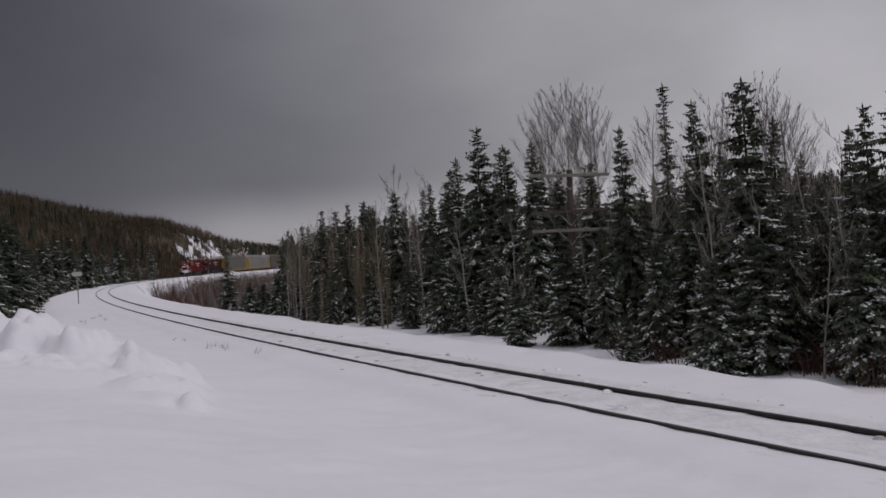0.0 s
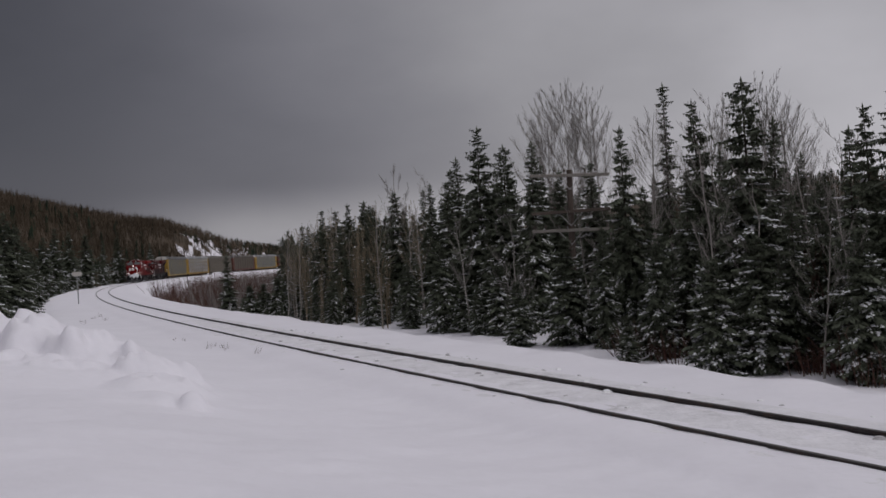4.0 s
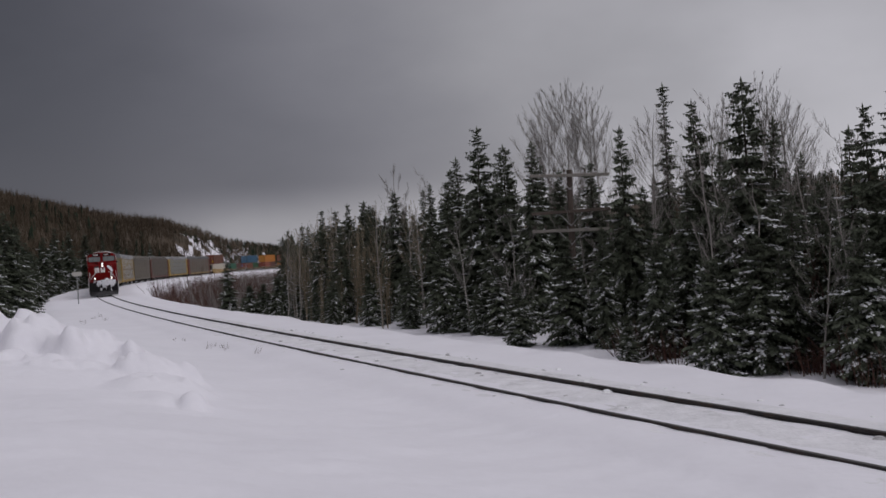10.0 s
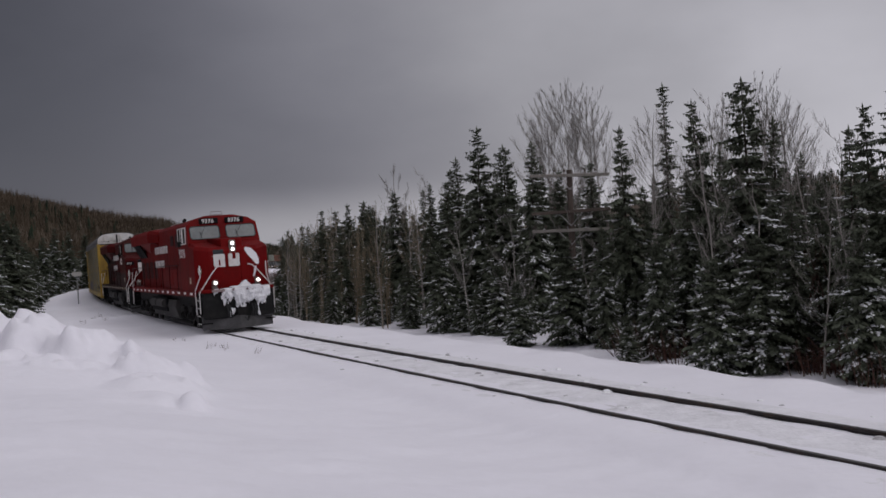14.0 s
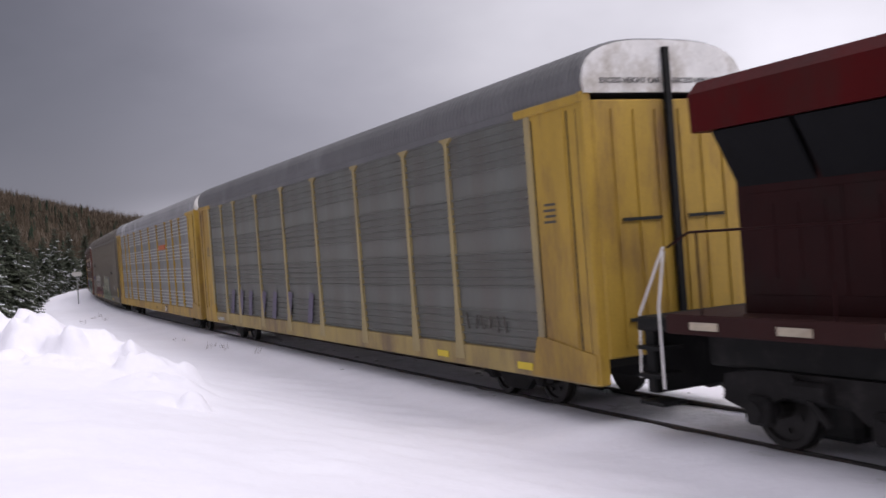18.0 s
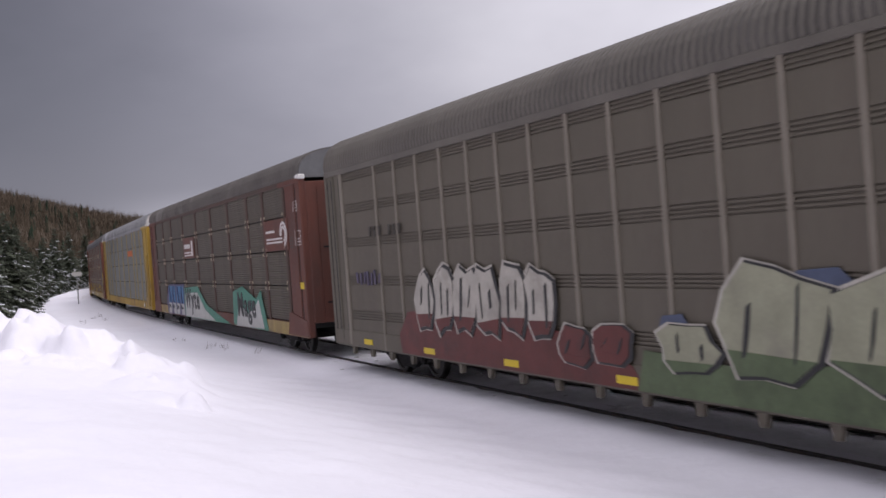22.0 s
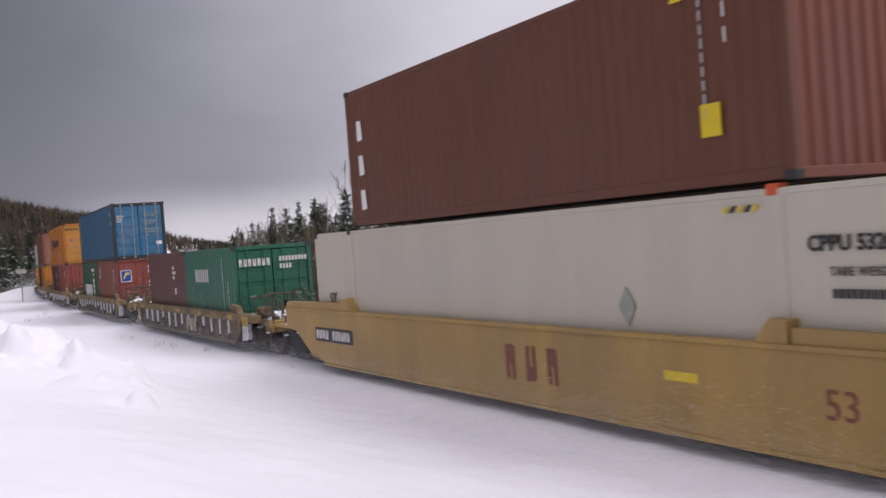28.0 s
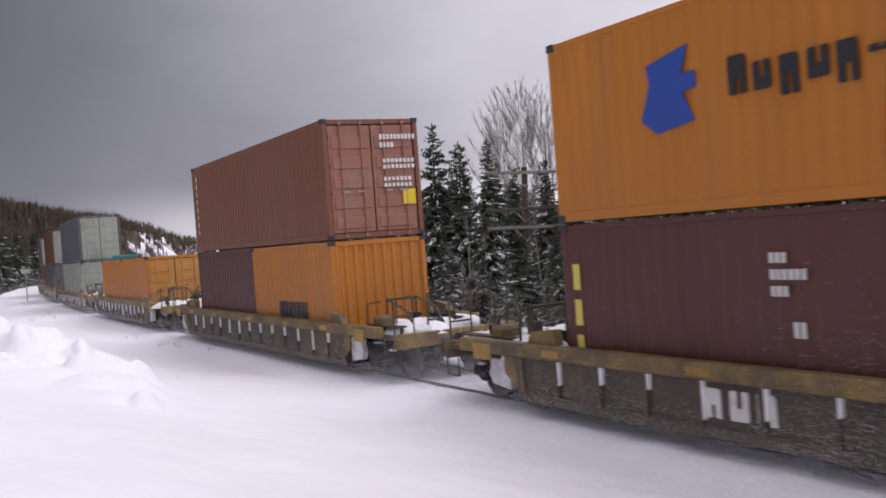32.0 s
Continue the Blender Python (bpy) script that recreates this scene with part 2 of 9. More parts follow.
# ---------------------------------------------------------------- mesh helpers
class Form:
    """Collects vertices and faces of one mesh."""

    def __init__(self):
        self.v, self.f, self.mi = [], [], []

    def add(self, verts, faces, mi=0):
        o = len(self.v)
        self.v.extend(tuple(p) for p in verts)
        self.f.extend(tuple(i + o for i in f) for f in faces)
        self.mi.extend([mi] * len(faces))
        return self

    def box(self, x0, x1, y0, y1, z0, z1, c=0.0, mi=0):
        """A box with edges chamfered by c."""
        x0, x1 = min(x0, x1), max(x0, x1)
        y0, y1 = min(y0, y1), max(y0, y1)
        z0, z1 = min(z0, z1), max(z0, z1)
        c = min(c, (x1 - x0) * 0.45, (y1 - y0) * 0.45, (z1 - z0) * 0.45)
        if c <= 0:
            vs = [(x, y, z) for x in (x0, x1) for y in (y0, y1) for z in (z0, z1)]
            return self.add(vs, [(0, 1, 3, 2), (4, 6, 7, 5), (0, 4, 5, 1), (2, 3, 7, 6), (0, 2, 6, 4), (1, 5, 7, 3)], mi)
        vs, idx = [], {}
        for i, (x, sx) in enumerate(((x0, 1), (x1, -1))):
            for j, (y, sy) in enumerate(((y0, 1), (y1, -1))):
                for k, (z, sz) in enumerate(((z0, 1), (z1, -1))):
                    for a in range(3):
                        p = [x, y, z]
                        for b, sgn in enumerate((sx, sy, sz)):
                            if b != a:
                                p[b] += sgn * c
                        idx[i, j, k, a] = len(vs)
                        vs.append(p)
        fs = []
        for a in range(3):
            for side in (0, 1):
                q = []
                for u, w in ((0, 0), (1, 0), (1, 1), (0, 1)):
                    key = [0, 0, 0]
                    key[a] = side
                    key[(a + 1) % 3] = u
                    key[(a + 2) % 3] = w
                    q.append(idx[(*key, a)])
                fs.append(q if side else q[::-1])
        for a in range(3):
            b, d = (a + 1) % 3, (a + 2) % 3
            for u in (0, 1):
                for w in (0, 1):
                    k0, k1 = [0, 0, 0], [0, 0, 0]
                    k0[b] = k1[b] = u
                    k0[d] = k1[d] = w
                    k1[a] = 1
                    q = [idx[(*k0, b)], idx[(*k1, b)], idx[(*k1, d)], idx[(*k0, d)]]
                    fs.append(q if u == w else q[::-1])
        for i in (0, 1):
            for j in (0, 1):
                for k in (0, 1):
                    q = [idx[i, j, k, 0], idx[i, j, k, 1], idx[i, j, k, 2]]
                    fs.append(q if (i + j + k) % 2 else q[::-1])
        return self.add(vs, fs, mi)

    def prism(self, outline, axis, lo, hi, mi=0):
        """An outline of (u, v) pairs drawn along an axis: x takes (y, z), y takes (x, z), z takes (x, y)."""
        n = len(outline)

        def put(u, v, w):
            return {"x": (w, u, v), "y": (u, w, v), "z": (u, v, w)}[axis]
        vs = [put(u, v, lo) for u, v in outline] + [put(u, v, hi) for u, v in outline]
        fs = [tuple(range(n)), tuple(range(2 * n - 1, n - 1, -1))]
        fs += [(i, i + n, (i + 1) % n + n, (i + 1) % n) for i in range(n)]
        return self.add(vs, fs, mi)

    def loft(self, rings, cap=True, closed=True, mi=0):
        """Skin between rings of equally many points."""
        n = len(rings[0])
        vs = [p for r in rings for p in r]
        fs = []
        for k in range(len(rings) - 1):
            for i in range(n if closed else n - 1):
                j = (i + 1) % n
                fs.append((k * n + i, k * n + j, (k + 1) * n + j, (k + 1) * n + i))
        if cap:
            fs += [tuple(range(n - 1, -1, -1)), tuple(range((len(rings) - 1) * n, len(rings) * n))]
        return self.add(vs, fs, mi)

    def tube(self, path, r, sides=6, r1=None, mi=0):
        """A round rod along a path of points, tapering from r to r1."""
        path = [Vector(p) for p in path]
        rings = []
        for i, p in enumerate(path):
            d = (path[min(i + 1, len(path) - 1)] - path[max(i - 1, 0)]).normalized()
            a = d.cross(Vector((0, 0, 1)) if abs(d.z) < 0.9 else Vector((1, 0, 0))).normalized()
            b = d.cross(a)
            rr = r if r1 is None else r + (r1 - r) * i / max(1, len(path) - 1)
            rings.append([p + (a * math.cos(2 * math.pi * k / sides) + b * math.sin(2 * math.pi * k / sides)) * rr for k in range(sides)])
        return self.loft(rings, mi=mi)

    def disc(self, center, axis, r, thick, sides=20, r_in=0.0, mi=0):
        """A wheel or drum, r across, thick along the axis, in the middle of center; r_in dishes the rim."""
        c = Vector(center)

        def put(u, v, w):
            return c + Vector({"x": (w, u, v), "y": (u, w, v), "z": (u, v, w)}[axis])
        prof = [(0.0, -thick / 2), (r * 0.97, -thick / 2), (r, -thick / 2 * 0.8), (r, thick / 2 * 0.8), (r * 0.97, thick / 2), (0.0, thick / 2)]
        if r_in:
            prof = [(0.0, -thick * 0.3), (r_in, -thick * 0.2), (r_in * 1.05, -thick / 2), (r * 0.97, -thick / 2), (r, -thick * 0.4), (r, thick * 0.4), (r * 0.97, thick / 2), (r_in * 1.05, thick / 2), (r_in, thick * 0.2), (0.0, thick * 0.3)]
        rings = [[put(q * math.cos(2 * math.pi * k / sides), q * math.sin(2 * math.pi * k / sides), w) for k in range(sides)] for q, w in ((max(q, 0.004), w) for q, w in prof)]
        return self.loft(rings, mi=mi)

    def mesh(self, name, mats, smooth=False):
        me = bpy.data.meshes.new(name)
        me.from_pydata([tuple(p) for p in self.v], [], self.f)
        for m in (mats if isinstance(mats, (list, tuple)) else [mats]):
            me.materials.append(m)
        if any(self.mi):
            me.polygons.foreach_set("material_index", self.mi)
        if smooth:
            me.polygons.foreach_set("use_smooth", [True] * len(me.polygons))
        bm = bmesh.new()
        bm.from_mesh(me)
        bmesh.ops.recalc_face_normals(bm, faces=bm.faces)
        bm.to_mesh(me)
        bm.free()
        me.update()
        return me


def part(name, form, mat, parent, label="", at=None, smooth=False):
    """One mesh object under a thing or a part. form: a Form or a mesh to share."""
    me = form.mesh(name, mat, smooth) if isinstance(form, Form) else form
    ob = new(name, me)
    ob.parent = parent
    if at is not None:
        ob.matrix_basis = at if isinstance(at, Matrix) else Matrix.Translation(at)
    return tagged(ob, label)


def thing(name, label, category, group="", m=None):
    ob = new(name)
    ob.empty_display_size = 0.5
    if m is not None:
        ob.matrix_basis = m
    return tagged(ob, label, category, group)


# ---------------------------------------------------------------- the ground
def smooth01(x, lo, hi):
    t = np.clip((x - lo) / (hi - lo), 0, 1)
    return t * t * (3 - 2 * t)


def ripple(x, y, size, seed):
    """Gentle uneven relief, about -1 to 1, from summed waves."""
    rng = np.random.RandomState(seed)
    out = np.zeros_like(x)
    for k in range(9):
        ang, ph = rng.uniform(0, 6.283), rng.uniform(0, 6.283)
        w = 6.283 / (size * rng.uniform(0.45, 1.6))
        out += np.sin((x * math.cos(ang) + y * math.sin(ang)) * w + ph)
    return out / 4.0


TR_I = np.where((S_ALL > -120) & (S_ALL < 700))[0][::4]
TX, TY, TS, TA, TZ = X_ALL[TR_I], Y_ALL[TR_I], S_ALL[TR_I], A_ALL[TR_I], Z_ALL[TR_I]

# height of the skyline (tangent of its angle) against bearing, in degrees right of north
RIDGE_AZ = np.array([-180, -70, -50, -34, -23.6, -21.5, -19.0, -16.9, -15.1, -13.3, -12.0, -10.5, -9.0, -6, 0, 8, 14, 19, 26, 45, 90, 180])
# The high unseen ridge behind the camera is added to darken car-side reflections.
RIDGE_TAN = np.array([.22, .22, .10, .088, .0785, .070, .058, .0480, .0440, .0350, .0255, .0215, .0180, .016, .016, .035, .046, .050, .046, .06, .20, .22])
RIDGE_FAR = np.array([230, 260, 400, 430, 470, 480, 500, 520, 560, 620, 720, 1200, 1500, 1500, 1500, 900, 700, 600, 600, 500, 240, 230])


def ground_z(x, y):
    """Height of the snow surface at places x, y (arrays)."""
    x, y = np.atleast_1d(np.asarray(x, float)), np.atleast_1d(np.asarray(y, float))
    s, n, zr = np.empty_like(x), np.empty_like(x), np.empty_like(x)
    for a in range(0, len(x), 20000):
        b = slice(a, a + 20000)
        d2 = (x[b, None] - TX) ** 2 + (y[b, None] - TY) ** 2
        i = d2.argmin(1)
        dx, dy = x[b] - TX[i], y[b] - TY[i]
        n[b] = dx * np.cos(TA[i]) - dy * np.sin(TA[i])
        s[b] = TS[i] + dx * np.sin(TA[i]) + dy * np.cos(TA[i])
        far = np.sqrt(d2[np.arange(len(i)), i])
        n[b] = np.where(np.abs(n[b]) < far * 0.7, np.sign(n[b] + 1e-9) * far, n[b])
        zr[b] = TZ[i]
    r = np.hypot(x, y)
    az = np.degrees(np.arctan2(x, y))
    m = np.abs(n)
    bed = -0.060 + 0.010 * ripple(x, y, 1.4, 3)
    # forest side: shoulder, bank, forest floor; deeper in the hollow round the bend
    deep = 0.85 + 2.9 * smooth01(s, 40, 110)
    edge = 3.5 + 0.22 * ripple(x, y, 9, 5)
    f = -0.10 - deep * smooth01(m, edge, edge + 3.4 + deep) + 0.05 * ripple(x, y, 2.5, 7) * smooth01(m, 2, 4)
    f += smooth01(m, 9, 30) * (0.25 * ripple(x, y, 14, 8) + 0.4)
    # camera side near: rises to the open snowfield where the camera stands
    near = -0.16 + 0.02 * ripple(x, y, 1.2, 11) + 1.12 * smooth01(m, 2.3, 10.5) + 0.05 * ripple(x, y, 5, 12) * smooth01(m, 3, 7)
    # camera side beyond the field: shoulder and falling bank
    e2 = 5.2 + 0.4 * ripple(x, y, 11, 13)
    bank = -0.12 - 4.0 * smooth01(m, e2, e2 + 9)
    c = np.where(n < 0, near * (1 - smooth01(s, 30, 58)) + bank * smooth01(s, 30, 58), f)
    z = zr + np.where(m < 1.6, bed, bed * (1 - smooth01(m, 1.6, 2.4)) + c * smooth01(m, 1.6, 2.4))
    z = z * (1 - smooth01(r, 250, 420) * (1 - np.exp(-(m / 25) ** 2)) * 0) + 0
    # hills
    hgt = np.interp(az, RIDGE_AZ, RIDGE_TAN)
    dist = np.interp(az, RIDGE_AZ, RIDGE_FAR)
    lift = smooth01(r, dist * 0.42, dist) * smooth01(m, 12, 60)
    hill = hgt * dist * (1 + 0.05 * ripple(x, y, 130, 21) + 0.03 * ripple(x, y, 45, 22))
    back = 1 - 0.6 * smooth01(r, dist * 1.05, dist * 2.2)
    z = z + lift * (hill - z) * np.where(lift > 0.99, back, 1)
    return z


def snow_heap(x, y):
    """The ploughed bank at the edge of the field: broken lumps, height added to the ground."""
    h = np.zeros_like(x)
    near = (np.abs(x + 8.5) < 10) & (np.abs(y - 19.5) < 6.5)
    xx, yy = x[near], y[near]
    q = np.zeros_like(xx)
    wx, wy = xx + 0.10 * ripple(xx, yy, 1.6, 33), yy + 0.10 * ripple(xx, yy, 1.4, 34)
    for cx, cy, rx, ry, top in HEAPS:
        e = np.abs((wx - cx) / rx) ** 1.6 + np.abs((wy - cy) / ry) ** 1.6
        c = np.clip(1 - e, 0, 1)
        q = np.maximum(q, top * (c * c * (3 - 2 * c) if rx > 0.7 else c * (1.5 - 0.5 * c)))
    chunk = np.zeros_like(xx)
    rng = np.random.RandomState(77)
    for k in range(170):
        u = rng.uniform(0, 1)
        cx, cy = -12.0 + 7.6 * u + rng.normal(0, 0.4), 21.8 - 3.6 * u + rng.normal(0, 0.6)
        r0, top = rng.uniform(0.06, 0.28), rng.uniform(0.04, 0.17)
        ax, ay = rng.uniform(-0.5, 0.5), rng.uniform(-0.5, 0.5)
        dx, dy = (xx - cx) / r0, (yy - cy) / r0
        e = np.maximum(np.abs(dx + ax * dy), np.abs(dy + ay * dx))
        chunk = np.maximum(chunk, top * np.clip((1 - e) * 2.2, 0, 1) * (1 + 0.5 * ax * dx))
    h[near] = q * (1 + 0.05 * ripple(xx, yy, 0.8, 31)) + chunk * smooth01(q, 0.10, 0.3)
    return h


HEAPS = [(-10.8, 22.0, 4.2, 2.2, 0.98), (-8.6, 21.2, 1.3, 1.5, 1.02), (-7.35, 20.2, 0.46, 0.7, 0.92), (-7.1, 20.6, 1.9, 1.3, 0.72), (-6.3, 20.2, 0.50, 0.6, 0.74), (-5.7, 19.6, 1.2, 1.0, 0.46), (-4.1, 16.0, 0.28, 0.30, 0.30), (-4.6, 16.3, 0.7, 0.5, 0.14), (-13.5, 22.3, 4.0, 2.2, 0.98), (-9.0, 19.8, 5.6, 3.6, 0.26), (-5.2, 18.0, 1.2, 1.2, 0.22)]


TRACK_AZ, TRACK_R = (-18.6, -16.4, -14.7, -12.2, -9.5), (140.0, 247.0, 291.0, 350.0, 407.0)


def hill_wood(x, y):
    """True where the hills carry woods: not on the open rocks and the clearing beyond the bend, nor inside the bend."""
    r, a = np.hypot(x, y), np.degrees(np.arctan2(x, y))
    rock = (a + 0.7 * ripple(x, y, 60, 41) > -14.4) & (a < -8.8) & (r + 50 * ripple(x, y, 70, 42) > 430) & (r < 1000) & (ripple(x, y, 20, 43) + 0.5 * ripple(x, y, 9, 46) > -0.2)
    clear = (a > -13.4 + 0.5 * ripple(x, y, 30, 44)) & (a < -8.6) & (r < 440 + 20 * ripple(x, y, 25, 45))
    inner = (a > -18.8) & (a < -8.6) & (r < np.interp(a, TRACK_AZ, TRACK_R) + 9)
    return ~(rock | clear | inner)


def build_ground():
    az = np.concatenate([np.arange(-180, -36, 4.0), np.arange(-36, -31, 0.6), np.arange(-31, 34, 0.22), np.arange(34, 40, 0.6), np.arange(40, 180, 4.0)])
    rad = [0.3, 1.0, 1.8, 2.6, 3.4, 4.0]
    for upto, step in ((10.5, 1.03), (15, 1.012), (25, 1.005), (60, 1.0135), (260, 1.02), (4600, 1.03)):
        while rad[-1] < upto:
            rad.append(rad[-1] * step)
    rad = np.array(rad)
    A, R = np.meshgrid(np.radians(az), rad)
    x, y = (R * np.sin(A)).ravel(), (R * np.cos(A)).ravel()
    z = ground_z(x, y) + snow_heap(x, y)
    na, nr = len(az), len(rad)
    i = np.arange(nr - 1)[:, None] * na
    j = np.arange(na)[None, :]
    k = (j + 1) % na
    quads = np.stack([i + j, i + k, i + na + k, i + na + j], -1).reshape(-1, 4)
    verts = np.column_stack([x, y, z])
    verts = np.vstack([verts, [0, 0, float(ground_z(0, 0)[0])]])
    tri = [(int(a), int(b), len(verts) - 1) for a, b in zip(range(na), [*range(1, na), 0])]
    me = bpy.data.meshes.new("ground")
    me.from_pydata(verts.tolist(), [], quads[:, ::-1].tolist() + tri)
    me.materials.append(SNOW)
    me.materials.append(BRUSH_FLOOR)
    mid = verts[quads].mean(1)
    mr = np.hypot(mid[:, 0], mid[:, 1])
    brush = np.zeros(len(quads), int)
    far = np.where(mr > 130)[0]
    ma = np.degrees(np.arctan2(mid[far, 0], mid[far, 1]))
    gap = np.array([((mid[i, 0] - TX[::6]) ** 2 + (mid[i, 1] - TY[::6]) ** 2).min() for i in far]) ** 0.5
    brush[far] = hill_wood(mid[far, 0], mid[far, 1]) & (gap > 11) & ((ma < -8.6) | (mr[far] > 200))
    me.polygons.foreach_set("material_index", brush.tolist() + [0] * len(tri))
    me.polygons.foreach_set("use_smooth", [True] * len(me.polygons))
    me.update()
    return tagged(new("ground", me), "snow-covered ground with ploughed heaps, falling to the forest", "ground", kind="structure")


ground = build_ground()


# ---------------------------------------------------------------- the railway
def build_rails():
    for sg in (-1, 1):
        f = Form()
        prof = [(-0.036, 0.0), (0.036, 0.0), (0.036, -0.035), (0.012, -0.05), (0.012, -0.15), (0.07, -0.17), (-0.07, -0.17), (-0.012, -0.15), (-0.012, -0.05), (-0.036, -0.035)]
        rings = []
        for s in list(np.arange(-60, 130, 1.5)) + list(np.arange(130, 640, 6.0)):
            rings.append([on_track(s, sg * 0.753 + u, v) for u, v in prof])
        f.loft(rings)
        f.mi = [1 if i % len(prof) == 0 and i < len(prof) * (len(rings) - 1) else 0 for i in range(len(f.f))]
        tagged(new("rail", f.mesh("rail", [RAIL, RAIL_TOP])), "dark rusty steel rail half buried in snow", "rail", "rails", "structure")


build_rails()


def build_track_bed():
    """Trodden, dirty snow between and beside the rails, in three strips that the rails part."""
    for n0, n1 in ((-1.55, -0.80), (-0.705, 0.705), (0.80, 1.5)):
        rings = []
        for s in np.arange(-30, 46, 0.5):
            row = []
            for k in range(7):
                n = n0 + (n1 - n0) * k / 6
                p = on_track(s, n, -0.050)
                w = float(ripple(np.array([p.x]), np.array([p.y]), 0.5, 51)[0])
                edge = min(1.0, 3.0 * min(k, 6 - k) / 6 + 0.0)
                row.append((p.x, p.y, p.z - 0.026 + (0.030 + 0.010 * w) * edge))
            rings.append(row)
        f = Form().loft(rings, cap=False, closed=False)
        tagged(new("track_bed", f.mesh("track_bed", DIRTY_SNOW, True)), "trodden grey snow with ballast showing through", "track bed", "strips of the track bed", "structure")


build_track_bed()


# ---------------------------------------------------------------- trees
def spruce_forms(seed, H=10.0, radius=1.75, snow=0.5, bare_low=0.05, ragged=0.25):
    """Trunk, needle crown and snow of a spruce: whorls of drooping boughs, each a fan of small sprays."""
    rng = random.Random(seed)
    trunk, crown, white = Form(), Form(), Form()
    trunk.tube([(0, 0, -0.6), (0.02, 0.01, H * 0.5), (0.0, 0.0, H * 0.97)], H * 0.013, 7, 0.012)
    levels = 78
    for k in range(levels):
        u = bare_low + (0.985 - bare_low) * (k / (levels - 1)) ** 0.92
        z = u * H
        clump = 1 + 0.30 * math.sin(k * 0.9 + seed) * (0.5 + 0.5 * u)
        R = radius * (1 - u) ** 0.74 * clump * rng.uniform(1 - ragged, 1 + ragged * 0.6) + 0.05 + 0.16 * (u > 0.9) * rng.random()
        if u < 0.30:
            R *= 0.50 + 1.7 * u
        nb = max(4, int(3.6 + 4.8 * (1 - u)))
        a0 = rng.uniform(0, 6.28)
        for b in range(nb):
            if rng.random() < 0.16:
                continue
            a = a0 + 6.283 * b / nb + rng.uniform(-0.3, 0.3)
            L = R * rng.uniform(0.6, 1.18)
            ca, sa = math.cos(a), math.sin(a)
            rise = rng.uniform(0.0, 0.55) if u > 0.72 else rng.uniform(-0.15, 0.25)
            zb = z + rng.uniform(-0.03, 0.02) * H * (1.1 - u)
            droop = (0.22 + 0.34 * (1 - u)) * rng.uniform(0.55, 1.35)
            pt = lambda t: Vector((ca * L * t, sa * L * t, zb + L * (rise * t - droop * t * t + 0.30 * max(0, t - 0.7))))
            side = Vector((-sa, ca, 0))
            n = 4 + int(L * 6.5)
            load = rng.random() < snow * (0.90 - u) * 0.62
            for i in range(n):
                t = 0.16 + 0.84 * (i + rng.random() * 0.5) / n
                p = pt(min(t, 1.0))
                fw = (pt(min(1.0, t) + 0.02) - pt(min(1.0, t) - 0.02)).normalized()
                for sg in (-1, 1):
                    sl = (0.12 + 0.24 * (1 - t)) * min(L, 1.2) * rng.uniform(0.7, 1.3) + 0.08
                    d = (fw * rng.uniform(0.4, 0.9) + side * sg * rng.uniform(0.5, 1.0) + Vector((0, 0, rng.uniform(-0.35, 0.12)))).normalized()
                    wv = d.cross(Vector((0, 0, 1))).normalized() * sl * rng.uniform(0.16, 0.30)
                    hang = Vector((0, 0, -sl * rng.uniform(0.06, 0.30)))
                    q0, q1, q2, q3 = p, p + d * sl * 0.55 + wv + hang * 0.4, p + d * sl + hang, p + d * sl * 0.5 - wv + hang * 0.5
                    crown.add([q0, q1, q2, q3], [(0, 1, 2, 3)])
                    if (i + b) % 2 == 0:
                        crown.add([p, p + d * sl * 0.6 + hang * 0.2, p + d * sl * 0.4 + Vector((0, 0, -sl * 0.7))], [(0, 1, 2)])
                for w3 in range(2 if load and t > 0.3 else 0):
                    c = p + Vector((rng.uniform(-0.16, 0.16), rng.uniform(-0.16, 0.16), rng.uniform(-0.02, 0.03)))
                    l, w = rng.uniform(0.04, 0.11), rng.uniform(0.03, 0.075)
                    ring = [c + fw * l * math.cos(q) * rng.uniform(0.7, 1.2) + side * w * math.sin(q) * rng.uniform(0.7, 1.2) for q in (0, 1.05, 2.1, 3.14, 4.2, 5.25)]
                    white.add(ring + [c + Vector((0, 0, rng.uniform(0.03, 0.06)))], [(i2, (i2 + 1) % 6, 6) for i2 in range(6)])
    # leader
    for q in range(5):
        zt = H * (0.96 + 0.008 * q)
        crown.add([(0.05, 0, zt), (0, 0.05, zt), (-0.05, -0.03, zt), (0, 0, H * 1.01)], [(0, 1, 3), (1, 2, 3), (2, 0, 3)])
    return trunk, crown, white


def make_spruce(name, seed, label, **kw):
    t, c, w = spruce_forms(seed, **kw)
    T = thing(name, label, "tree", "spruces of the forest edge")
    part("trunk", t, BARK_DARK, T)
    tagged(part("crown", c, NEEDLE, T), kind="stuff")
    if w.v:
        tagged(part("snow_load", w, FROSTED, T, "snow on the boughs"), kind="stuff")
    return T


